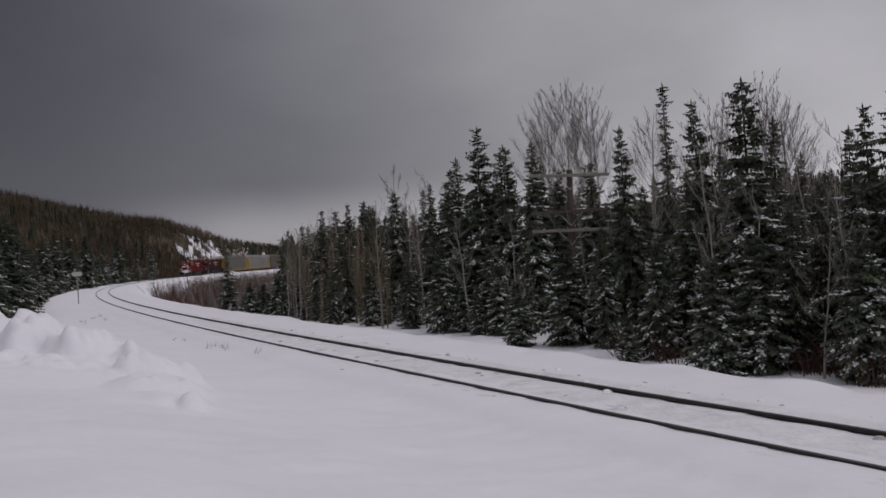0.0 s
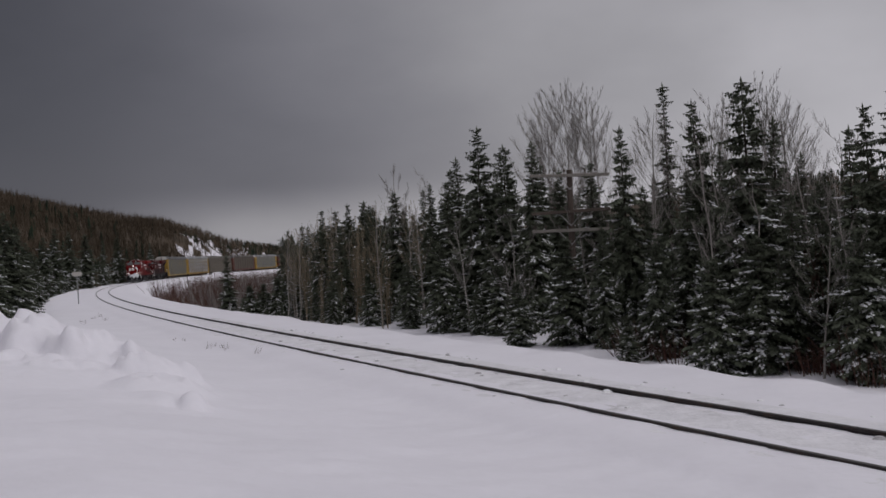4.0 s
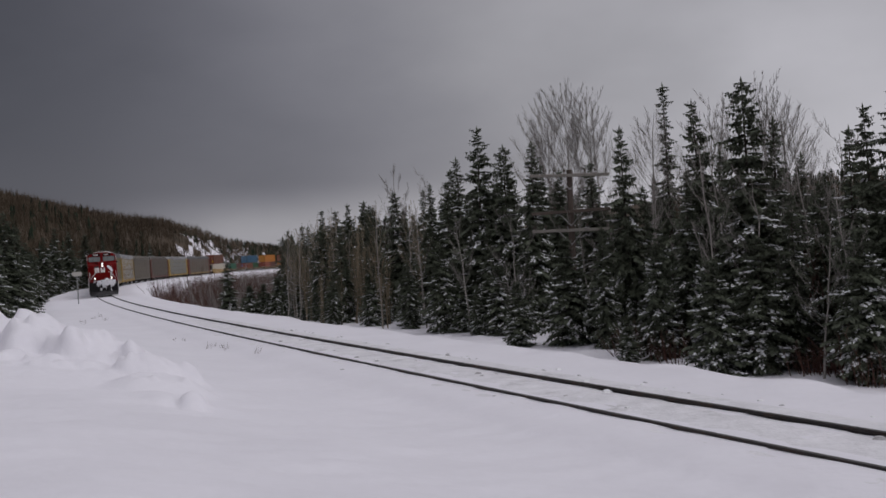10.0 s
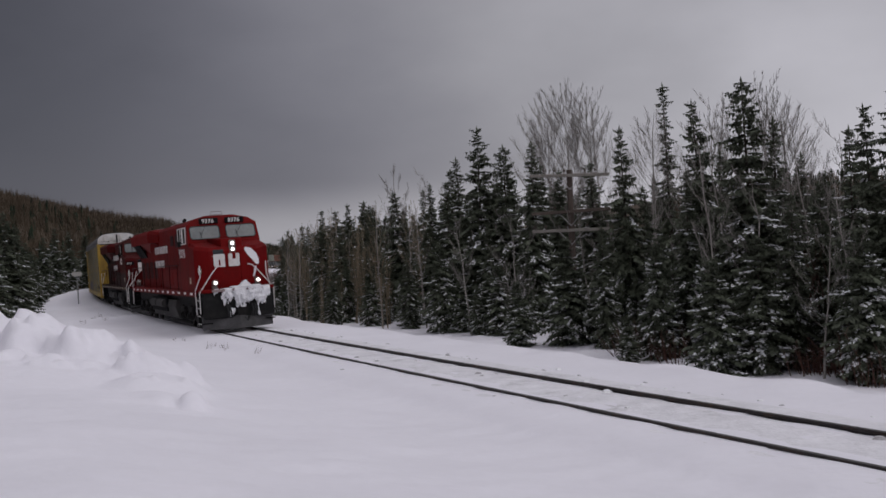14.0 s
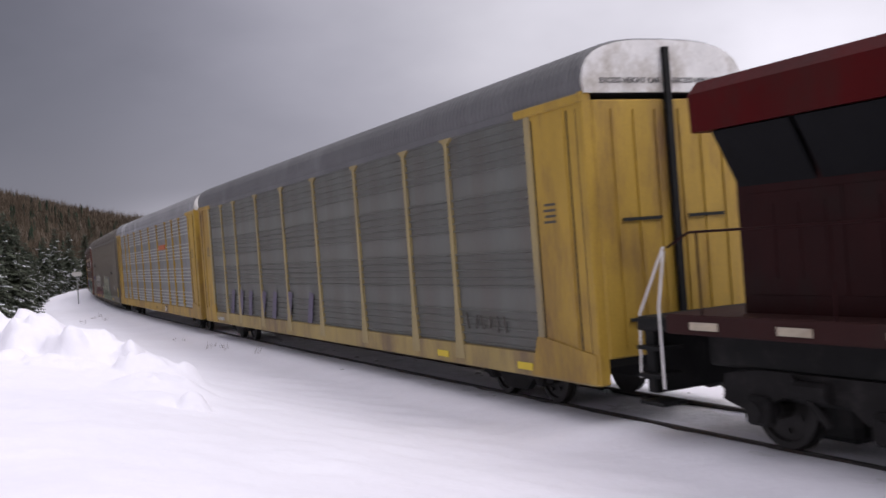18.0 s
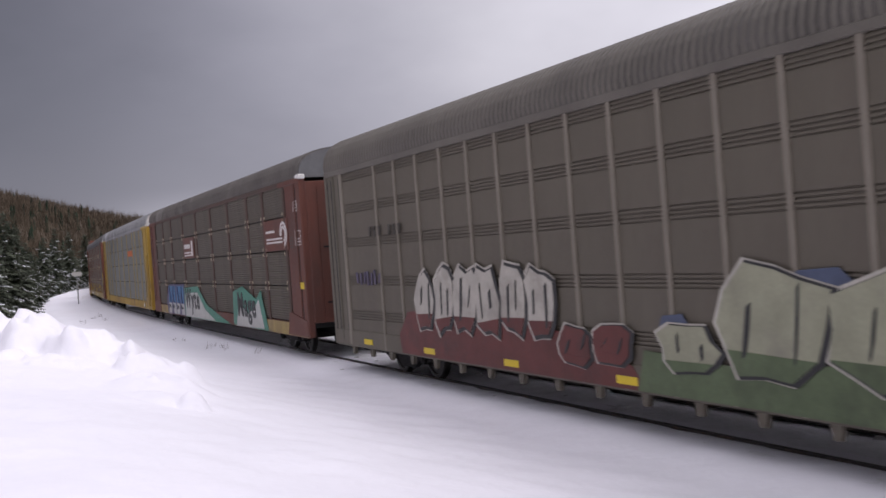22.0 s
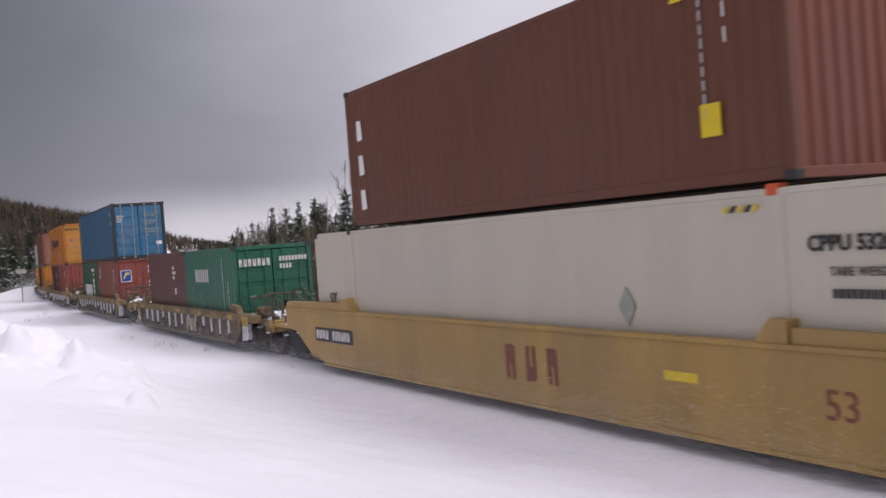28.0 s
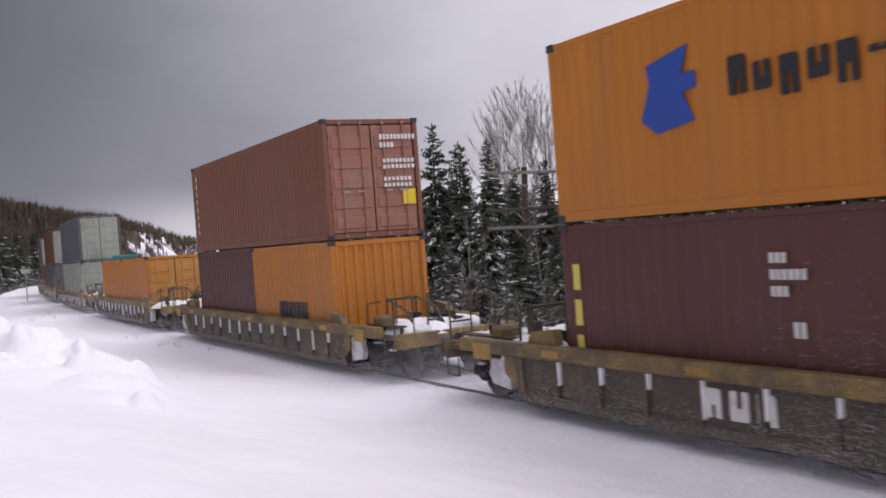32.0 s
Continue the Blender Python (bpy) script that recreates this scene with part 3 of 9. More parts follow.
def bare_forms(seed, H=10.0, spread=1.0, stems=1, first=0.35, lean=0.04, limbs=15, upsweep=0.9, twiggy=1.0):
    """Trunk with limbs, and fine twigs, of a leafless tree: limbs fork twice within a rounded crown."""
    rng = random.Random(seed)
    wood, twig = Form(), Form()

    def sway(d, k):
        return (d + Vector((rng.uniform(-k, k), rng.uniform(-k, k), rng.uniform(-k * 0.3, k)))).normalized()

    def sprig(o, e, w):
        d = (e - o).normalized()
        sd = d.cross(Vector((0.3, 0.2, 1) if abs(d.z) < 0.95 else (1, 0, 0))).normalized() * w
        twig.add([o - sd, o + sd, e], [(0, 1, 2)])

    for s in range(stems):
        off = Vector((rng.uniform(-0.3, 0.3), rng.uniform(-0.3, 0.3), -0.5)) if stems > 1 else Vector((0, 0, -0.5))
        ln = Vector((rng.uniform(-lean, lean), rng.uniform(-lean, lean), 0)) * (2.0 if stems > 1 else 1.0)
        hh = H * (1.0 if s == 0 else rng.uniform(0.7, 0.97))
        pts = []
        for k in range(9):
            u = k / 8
            pts.append(off + Vector((ln.x * hh * u + rng.uniform(-0.06, 0.06), ln.y * hh * u + rng.uniform(-0.06, 0.06), (hh + 0.5) * u)))
        r = 0.0062 * hh + 0.01
        wood.tube(pts, r, 6, 0.008)
        at = lambda u: pts[int(min(7, u * 8))].lerp(pts[int(min(7, u * 8)) + 1], u * 8 - int(min(7, u * 8)))
        for b in range(limbs):
            u = first + (0.96 - first) * ((b + rng.random()) / limbs) ** 0.9
            p = at(u)
            a = b * 2.4 + rng.uniform(-0.5, 0.5)
            v = (u - first) / (1 - first)
            L = hh * 0.26 * spread * (0.45 + 0.85 * math.sin(math.pi * (0.25 + 0.62 * v))) * rng.uniform(0.7, 1.1) * (1.0 - 0.45 * v)
            d = Vector((math.cos(a), math.sin(a), upsweep * rng.uniform(0.8, 1.3))).normalized()
            path = [p]
            for q in range(4):
                d = (sway(d, 0.13) + Vector((0, 0, 0.24))).normalized()
                path.append(path[-1] + d * L / 4)
            wood.tube(path, max(0.008, r * 0.24 * (1.15 - u)), 4, 0.004)
            for q in range(int((5 + L * 4) * twiggy)):
                t = rng.uniform(0.2, 1.0) * 4
                i = min(3, int(t))
                o = path[i].lerp(path[i + 1], t - i)
                d2 = sway(d, 0.55)
                l2 = L * rng.uniform(0.22, 0.42) * (1.15 - t / 5)
                e = o + d2 * l2
                sprig(o, e, 0.008)
                for z in range(4):
                    o2 = o.lerp(e, rng.uniform(0.2, 0.9))
                    sprig(o2, o2 + sway(d2, 0.5) * l2 * rng.uniform(0.35, 0.65), 0.0055)
    k = H / max(v[2] for v in wood.v + twig.v)
    for f in (wood, twig):
        f.v = [(x, y, z * k) for x, y, z in f.v]
    return wood, twig


def make_bare(name, seed, label, bark, fine, group="leafless trees of the forest edge", **kw):
    w, t = bare_forms(seed, **kw)
    T = thing(name, label, "tree", group)
    part("trunk", w, bark, T)
    tagged(part("fine_branching", t, fine, T), kind="stuff")
    return T


def put(src, x, y, top, height, turn, wide=1.0, lean=(0, 0), used=set()):
    """A copy (the first time the tree itself) standing on the ground at x, y, reaching to the height top."""
    z = float(ground_z(x, y)[0])
    k = max(0.2, (top - z) / height)
    m = Matrix.Translation((x, y, z)) @ Euler((radians(lean[0]), radians(lean[1]), turn)).to_matrix().to_4x4() @ Matrix.Diagonal((k * wide, k * wide, k, 1))
    if src.name not in used:
        used.add(src.name)
        src.matrix_basis = m
        return src
    o = copy_thing(src, Matrix.Identity(4))
    o.matrix_basis = m
    return o


SPRUCE_EDGE = [(1.8, 47.0, 8.6), (3.0, 46.5, 7.6), (3.8, 43.5, 7.4), (1.1, 53.0, 7.8), (0.6, 56.5, 7.5), (6.5, 35.5, 6.8), (8.9, 34.0, 7.4), (9.2, 30.0, 7.4), (10.7, 32.5, 6.5), (11.5, 32.5, 5.3), (10.3, 25.5, 5.3), (11.8, 27.5, 6.1), (11.8, 25.5, 6.3), (-2.5, 58.5, 6.6), (-0.5, 56.5, 6.8), (-1.3, 63.5, 7.0), (-8.1, 71.5, 6.5), (-6.4, 70.0, 6.7), (-5.2, 69.5, 6.6), (-4.6, 71.0, 6.5), (-11.3, 84.0, 5.9), (2.8, 54.0, 7.2), (6.9, 45.0, 6.5), (5.4, 46.0, 6.3), (5.0, 49.5, 6.9)]
SPRUCE_MORE = [(7.9, 40.0, 5.0), (7.5, 31.5, 4.9), (10.4, 37.0, 6.0), (9.2, 27.0, 3.8), (10.4, 27.5, 4.1), (7.0, 26.5, 2.2), (2.6, 37.0, 1.6), (1.9, 43.5, 3.9), (4.4, 36.5, 3.1), (-0.2, 45.5, 3.3), (-1.8, 49.0, 2.9), (-4.2, 55.5, 3.1), (5.4, 34.5, 3.4), (6.5, 31.0, 2.7), (8.2, 26.5, 2.7), (9.9, 24.0, 2.8), (-6.3, 61.5, 3.6), (-8.5, 68.0, 3.4), (-11.3, 78.5, 3.6), (5.3, 30.0, 0.6), (11.7, 23.5, 5.3), (12.9, 24.5, 4.8), (-22.6, 148.0, 7.9)]
SPRUCE_LEFT = [(-30.2, 70.0, 7.6), (-31.6, 75.0, 6.9), (-29.2, 65.0, 8.6), (-57.3, 149.9, 10.4), (-62.6, 169.9, 10.8), (-63.4, 179.9, 10.6), (-67.1, 199.9, 10.1), (-55.1, 140.0, 8.8), (-45.2, 110.0, 7.0), (-70.7, 219.9, 11.3), (-72.7, 240.0, 9.1), (-75.0, 259.9, 10.9), (-38.3, 95.0, 5.3)]
BARE_EDGE = [(11.6, 35.0, 8.5), (12.4, 35.5, 7.9), (10.2, 38.5, 8.6), (8.9, 43.0, 8.7), (-2.2, 58.0, 8.2), (-0.5, 61.5, 8.4), (8.0, 33.0, 5.2), (8.8, 27.5, 5.3), (-2.9, 59.5, 6.0), (7.1, 39.5, 5.6), (9.9, 24.5, 4.2), (9.0, 24.5, 3.4), (11.0, 30.0, 6.0), (12.3, 31.5, 6.6), (11.4, 28.6, 5.4), (9.6, 33.0, 6.4), (2.5, 47.5, 5.8), (5.7, 40.0, 5.1), (1.0, 43.0, 4.4)]
TAN_EDGE = [(-5.9, 58.5, 5.0), (-4.5, 58.0, 5.4), (-8.6, 70.0, 5.5), (-10.9, 78.0, 5.5), (-6.1, 55.0, 2.6), (-3.4, 53.0, 4.5), (-7.4, 63.5, 4.6), (-9.8, 73.0, 4.2), (-12.5, 84.0, 4.8), (-3.0, 50.5, 3.2), (-13.8, 92.0, 4.6), (-1.2, 54.0, 4.9)]


def build_forest():
    rng = random.Random(11)
    kinds = [make_spruce("spruce_tree", 1, "dark green spruce with a ragged crown", radius=2.15, snow=0.85),
             make_spruce("spruce_tree", 2, "dark green spruce with snow on its lower boughs", radius=1.95, snow=1.15, ragged=0.35),
             make_spruce("spruce_tree", 3, "slim dark spruce with sparse top", radius=1.6, snow=0.9, ragged=0.45),
             make_spruce("spruce_tree", 4, "broad dark spruce with drooping boughs", radius=2.5, snow=1.0, ragged=0.3)]
    snowy = make_spruce("young_spruce", 6, "young spruce loaded with snow", H=5.0, radius=1.35, snow=1.3)
    larch = make_spruce("thin_spruce", 7, "thin sparse spruce rising above the others", radius=0.85, snow=0.1, ragged=0.6)
    for i, (x, y, top) in enumerate(SPRUCE_EDGE + SPRUCE_MORE):
        young = i in (30, 31, 33, 34, 38, 39, 40, 44)
        if young:
            put(snowy, x, y, top, 5.0, rng.uniform(0, 6.28), rng.uniform(0.9, 1.2))
        else:
            put(kinds[(i * 7 + i // 3) % 4], x, y, top, 10.0, rng.uniform(0, 6.28), rng.uniform(0.78, 1.05), lean=(rng.uniform(-2, 2), rng.uniform(-2, 2)))
    put(larch, 9.8, 43.4, 9.5, 10.0, 0.4)
    for i, (x, y, top) in enumerate(SPRUCE_LEFT):
        put(kinds[(i * 3) % 4], x, y, top, 10.0, rng.uniform(0, 6.28), rng.uniform(1.0, 1.3))
    put(kinds[2], -18.2, 85.0, 4.0, 10.0, 1.0, 1.3)
    # the depth of the wood behind the edge
    n = 0
    while n < 96:
        s, q = rng.uniform(-14, 105), rng.uniform(13, 40)
        p = on_track(s, q)
        if p.y < 12 or math.hypot(p.x, p.y) < 24:
            continue
        b = math.degrees(math.atan2(p.x, p.y))
        if b < -9.5 or b > 36:
            continue
        r = math.hypot(p.x, p.y)
        cap = np.interp(b, [-9.5, -6, -2, 2, 8, 14, 24, 36], [0.046, 0.058, 0.066, 0.080, 0.072, 0.066, 0.062, 0.10])
        top = 2.65 + r * cap * rng.uniform(0.5, 0.95) * (0.85 if b < 3 else 1)
        put(kinds[n % 4], p.x, p.y, min(top, 9.0), 10.0, rng.uniform(0, 6.28), rng.uniform(0.85, 1.2))
        n += 1
    # undergrowth of young snowy spruces along the edge
    for k in range(60):
        s = rng.uniform(-6, 92)
        p = on_track(s, rng.uniform(8.5, 12.0) if s > 28 else rng.uniform(10.5, 13.0))
        if math.hypot(p.x - 4.98, p.y - 39.6) < 1.6:
            continue
        z = float(ground_z(p.x, p.y)[0])
        put(snowy, p.x, p.y, z + rng.uniform(1.2, 3.4), 5.0, rng.uniform(0, 6.28), rng.uniform(0.9, 1.3))
    aspen = make_bare("aspen_tree", 21, "tall bare aspen with a broad fine crown", BARK_PALE, TWIG, H=12, spread=1.15, first=0.36, limbs=40, upsweep=0.75, twiggy=1.7)
    aspen2 = make_bare("aspen_tree", 22, "tall bare aspen with a forked fine crown", BARK_PALE, TWIG, H=12, spread=1.0, first=0.36, stems=2, limbs=26, upsweep=0.8, twiggy=1.5)
    birch = make_bare("birch_tree", 23, "slender pale bare birch", BARK_PALE, TWIG, H=8, spread=0.9, first=0.3, limbs=14, lean=0.06)
    birch2 = make_bare("birch_tree", 24, "bent pale bare birch with snow-dusted limbs", BARK_PALE, TWIG, H=8, spread=1.5, first=0.25, limbs=11, lean=0.12, upsweep=0.5)
    tan = make_bare("alder_tree", 25, "bare tan-twigged alder clump", TWIG_TAN, TWIG_TAN, H=6, spread=0.95, stems=3, first=0.25, limbs=11, upsweep=1.3)
    slim = make_bare("young_aspen", 26, "slim leafless aspen with a tan twiggy crown", BARK_PALE, TWIG_TAN, H=7, spread=0.95, first=0.35, limbs=16, upsweep=1.2)
    for (x, y, top), src in zip([(6.9, 52.9, 11.8), (7.6, 48.9, 10.5), (6.1, 56.9, 11.4)], (aspen, aspen2, aspen)):
        put(src, x, y, top, 12.0, rng.uniform(0, 6.28), 1.0)
    for i, (x, y, top) in enumerate(BARE_EDGE):
        src = aspen2 if i < 4 else (birch, birch2)[i % 2]
        put(src, x, y, top, 12.0 if i < 4 else 8.0, rng.uniform(0, 6.28), rng.uniform(0.9, 1.2))
    put(birch, 7.6, 28.0, 5.6, 8.0, 2.1, 0.8)
    put(birch2, 2.7, 38.0, 4.9, 8.0, 0.7, 0.9)
    frosty = make_bare("snowy_shrub", 27, "bare shrub with snow along its twigs", BARK_PALE, FROST_TWIG, H=4, spread=1.3, stems=4, first=0.12, limbs=11, lean=0.14, upsweep=0.7)
    for k in range(12):
        p = on_track(rng.uniform(-3, 34), rng.uniform(10.0, 13.0))
        if math.hypot(p.x - 4.98, p.y - 39.6) < 1.6:
            continue
        z = float(ground_z(p.x, p.y)[0])
        put(frosty, p.x, p.y, z + rng.uniform(1.6, 3.4), 4.0, rng.uniform(0, 6.28), rng.uniform(0.9, 1.3))
    for i, (x, y, top) in enumerate(TAN_EDGE):
        if i % 2:
            put(tan, x, y, top, 6.0, rng.uniform(0, 6.28), rng.uniform(0.9, 1.3))
        else:
            put(kinds[i % 4], x, y, top * 0.92, 10.0, rng.uniform(0, 6.28), rng.uniform(1.0, 1.3))
    # beyond the tall spruces: slim leafless trees standing among lower spruces
    for k in range(120):
        s = rng.uniform(38, 100)
        p = on_track(s, rng.uniform(10, 19) if k % 3 == 0 else rng.uniform(8.0, 11.5))
        b = math.degrees(math.atan2(p.x, p.y))
        if math.hypot(p.x - 4.98, p.y - 39.6) < 1.6 or b < -8.9:
            continue
        r = math.hypot(p.x, p.y)
        cap = float(np.interp(b, [-9.5, -6, -2, 2, 8, 14], [0.040, 0.056, 0.066, 0.080, 0.070, 0.06]))
        z = float(ground_z(p.x, p.y)[0])
        if k % 3 == 0:
            put(kinds[k % 4], p.x, p.y, min(z + rng.uniform(5.5, 9.5), 2.65 + r * cap * rng.uniform(0.55, 1.0)), 10.0, rng.uniform(0, 6.28), rng.uniform(0.8, 1.1))
        elif k % 3 == 1:
            put(slim, p.x, p.y, min(z + rng.uniform(5.0, 8.6), 2.65 + r * cap * rng.uniform(0.8, 1.04)), 7.0, rng.uniform(0, 6.28), rng.uniform(0.9, 1.2))
        else:
            put(tan, p.x, p.y, min(z + rng.uniform(3.5, 6.5), 2.65 + r * cap * 0.92), 6.0, rng.uniform(0, 6.28), rng.uniform(0.8, 1.1))


build_forest()


# ---------------------------------------------------------------- bushes and dry stalks
def bush_form(seed, H, stems, spread):
    rng = random.Random(seed)
    f = Form()
    for k in range(stems):
        a, q = rng.uniform(0, 6.283), rng.random() ** 0.5 * spread * 0.35
        p = Vector((math.cos(a) * q, math.sin(a) * q, -0.25))
        d = Vector((math.cos(a) * 0.35, math.sin(a) * 0.35, 1)).normalized()
        h = H * rng.uniform(0.5, 1.0)
        path = [p]
        for i in range(3):
            d = (d + Vector((rng.uniform(-0.2, 0.2), rng.uniform(-0.2, 0.2), 0.05))).normalized()
            path.append(path[-1] + d * (h + 0.25) / 3)
        f.tube(path, 0.012 + 0.002 * H, 3, 0.004)
        for z in range(9):
            t = rng.uniform(0.25, 1) * 3
            i = min(2, int(t))
            o = path[i].lerp(path[i + 1], t - i)
            e = o + (d + Vector((rng.uniform(-0.9, 0.9), rng.uniform(-0.9, 0.9), rng.uniform(0, 0.7)))).normalized() * h * rng.uniform(0.12, 0.3)
            sd = Vector((rng.uniform(-1, 1), rng.uniform(-1, 1), 0)).normalized() * 0.006
            f.add([o - sd, o + sd, e], [(0, 1, 2)])
    return f


BEND = [on_track(s) for s in np.arange(40, 420, 6)]


def build_bushes():
    rng = random.Random(31)
    red = thing("red_twig_bush", "bare red-brown bush in the snow", "bush", "bushes along the track")
    tagged(part("shrub_growth", bush_form(1, 2.2, 26, 1.6), TWIG_RED, red), kind="stuff")
    grey = thing("grey_twig_bush", "bare grey bush in the snow", "bush", "bushes along the track")
    tagged(part("shrub_growth", bush_form(2, 2.6, 30, 2.0), TWIG, grey), kind="stuff")
    low = thing("low_bush", "low dark bare bush poking from the snow", "bush", "bushes along the track")
    tagged(part("shrub_growth", bush_form(3, 1.0, 20, 1.3), TWIG_RED, low), kind="stuff")
    weed = thing("dry_weed", "dry weed stalks poking from the snow", "plant", "weeds by the track")
    tagged(part("stalk_tuft", bush_form(4, 0.35, 6, 0.5), TWIG_RED, weed), kind="stuff")
    # thickets in the hollow inside the bend
    for k in range(420):
        a, u = rng.uniform(-16.6, -8.7), rng.random()
        far = float(np.interp(a, TRACK_AZ, TRACK_R)) - 12
        r = 88 + (far - 88) * u ** 1.2
        if a > -10.6 and 88 < r < 130 and rng.random() < 0.6:
            continue
        x, y = r * math.sin(radians(a)), r * math.cos(radians(a))
        if min((x - q.x) ** 2 + (y - q.y) ** 2 for q in BEND) < 64:
            continue
        z = float(ground_z(x, y)[0])
        h = min(2.62 - r * rng.uniform(0.0, 0.012 if a > -13.5 else 0.024) - z, rng.uniform(3.4, 6.2))
        if h < 0.9:
            continue
        src = red if k % 7 < 4 else grey
        put(src, x, y, z + h, 2.2 if src is red else 2.6, rng.uniform(0, 6.28), rng.uniform(0.9, 1.3))
    # thicket below the trees by the straight
    for k in range(46):
        s, n = rng.uniform(-4, 22), rng.uniform(8.8, 11.0)
        p = on_track(s, n)
        z = float(ground_z(p.x, p.y)[0])
        put(low, p.x, p.y, z + rng.uniform(0.7, 1.5), 1.0, rng.uniform(0, 6.28), rng.uniform(0.9, 1.3))
    for k in range(9):
        p = on_track(rng.uniform(0, 16), rng.uniform(10.5, 12.5))
        z = float(ground_z(p.x, p.y)[0])
        put(red, p.x, p.y, z + rng.uniform(2.0, 3.4), 2.2, rng.uniform(0, 6.28), 1.1)
    for s, n in ((33.0, -2.4), (33.6, -2.7), (27.6, -2.1), (28.2, -2.5), (28.8, -2.3), (27.0, -2.2), (54, -3.2), (57, -3.6), (60, -3.0), (52, -4.5), (24, -1.9)):
        p = on_track(s, n)
        z = float(ground_z(p.x, p.y)[0])
        put(weed, p.x, p.y, z + rng.uniform(0.12, 0.26), 0.35, rng.uniform(0, 6.28), 1.0)


build_bushes()


# ---------------------------------------------------------------- the wooded hills
def build_hill_woods():
    rng = np.random.RandomState(5)
    bare, dark = Form(), Form()

    def spot(n, a0, a1, r0, r1):
        a = np.radians(rng.uniform(a0, a1, n))
        r = np.exp(rng.uniform(math.log(r0), math.log(r1), n))
        x, y = r * np.sin(a), r * np.cos(a)
        return x, y, ground_z(x, y), r, np.degrees(a)

    def far_from_track(x, y, d):
        i = ((x[:, None] - TX[::3]) ** 2 + (y[:, None] - TY[::3]) ** 2).min(1)
        return np.sqrt(i) > d

    sets = [spot(21000, -27, -8.8, 150, 740), spot(4500, -16, 0, 640, 1700), spot(3500, 12, 30, 200, 620), spot(2600, -27, -17, 90, 190)]
    for x, y, z, r, a in sets:
        keep = far_from_track(x, y, 9.0) & hill_wood(x, y)
        K = 9
        tall = np.repeat(rng.uniform(4.5, 8.0, keep.sum()), K)
        x, y, z, r = (np.repeat(v[keep], K) for v in (x, y, z, r))
        n = len(x)
        h = tall * np.where(r < 700, 1.0, 1.2)
        stem = np.arange(n) % K == 0
        w = np.where(stem, 0.05, 0.06) + r * 0.00016
        ang, out = rng.uniform(0, 6.283, n), rng.uniform(0.0, 0.20, n) * h
        bx, by = x + np.cos(ang) * out * 0.5 * ~stem, y + np.sin(ang) * out * 0.5 * ~stem
        zb = z + h * np.where(stem, 0.0, rng.uniform(0.25, 0.6, n))
        zt = np.where(stem, z + h, zb + h * rng.uniform(0.18, 0.36, n))
        a0 = np.column_stack([bx + np.sin(ang) * w, by - np.cos(ang) * w, zb])
        a1 = np.column_stack([bx - np.sin(ang) * w, by + np.cos(ang) * w, zb])
        a2 = np.column_stack([bx + np.cos(ang) * out, by + np.sin(ang) * out, zt])
        i0 = len(bare.v)
        bare.v.extend(np.stack([a0, a1, a2], 1).reshape(-1, 3).tolist())
        bare.f.extend((np.arange(n)[:, None] * 3 + [0, 1, 2] + i0).tolist())
    sets = [spot(80, -27, -15.5, 150, 560), spot(300, -27, -15.5, 150, 400), spot(1500, -27, -15.0, 110, 300), spot(260, -15.2, -9.0, 480, 760), spot(900, -13, 0, 800, 1700), spot(500, 12, 30, 250, 650)]
    for x, y, z, r, a in sets:
        keep = far_from_track(x, y, 12.0) & (hill_wood(x, y) | (r > 440))
        for px, py, pz, pr, pa in zip(x[keep], y[keep], z[keep], r[keep], a[keep]):
            h = rng.uniform(6, 11) if not (-15.2 < pa < -9 and 420 < pr < 800) else rng.uniform(2.5, 6)
            h *= 0.75 if pr > 300 else 0.95
            for q in range(4):
                z0, z1 = pz + h * (0.05 + 0.22 * q), pz + h * (0.40 + 0.20 * q)
                rr = h * 0.20 * (1 - 0.20 * q)
                ring = [(px + math.cos(t) * rr * rng.uniform(0.6, 1.15), py + math.sin(t) * rr * rng.uniform(0.6, 1.15), z0 + rng.uniform(-0.04, 0.04) * h) for t in np.arange(0, 6.2, 6.283 / 7)]
                dark.add(ring + [(px, py, min(z1, pz + h))], [(i, (i + 1) % 7, 7) for i in range(7)])
    for f, nm, mat, lab in ((bare, "hillside_bare_wood", TWIG_FAR, "brown leafless woods covering the hills"), (dark, "hillside_conifers", NEEDLE_FAR, "scattered dark conifers on the hills")):
        me = bpy.data.meshes.new(nm)
        me.from_pydata([tuple(map(float, v)) for v in f.v], [], f.f)
        me.materials.append(mat)
        tagged(new(nm, me), lab, "woods", kind="stuff")


build_hill_woods()


# ---------------------------------------------------------------- train materials
ENGINE_RED = material("red_engine_paint", (0.132, 0.0038, 0.0040), rough=0.6, vary=0.16, scale=0.8, fine=30, bump=0.04, dirt=(0.070, 0.006, 0.006), dirt_amount=0.45, streak=0.5, spec=0.07)
ENGINE_RED_OLD = material("sooty_red_engine_paint", (0.060, 0.0036, 0.0040), rough=0.55, vary=0.14, scale=0.7, fine=30, bump=0.05, dirt=(0.036, 0.013, 0.011), dirt_amount=0.48, streak=0.5, spec=0.07)
ENGINE_RED_WORN = material("grimy_red_engine_paint", (0.030, 0.011, 0.010), rough=0.7, vary=0.14, scale=0.7, fine=30, bump=0.05, dirt=(0.026, 0.018, 0.015), dirt_amount=0.5, streak=0.5, spec=0.12)
RED_DARK = material("sooty_red_panels", (0.018, 0.0035, 0.0035), rough=0.6, vary=0.15, scale=1.5, fine=30, bump=0.05, dirt=(0.014, 0.009, 0.008), spec=0.12)
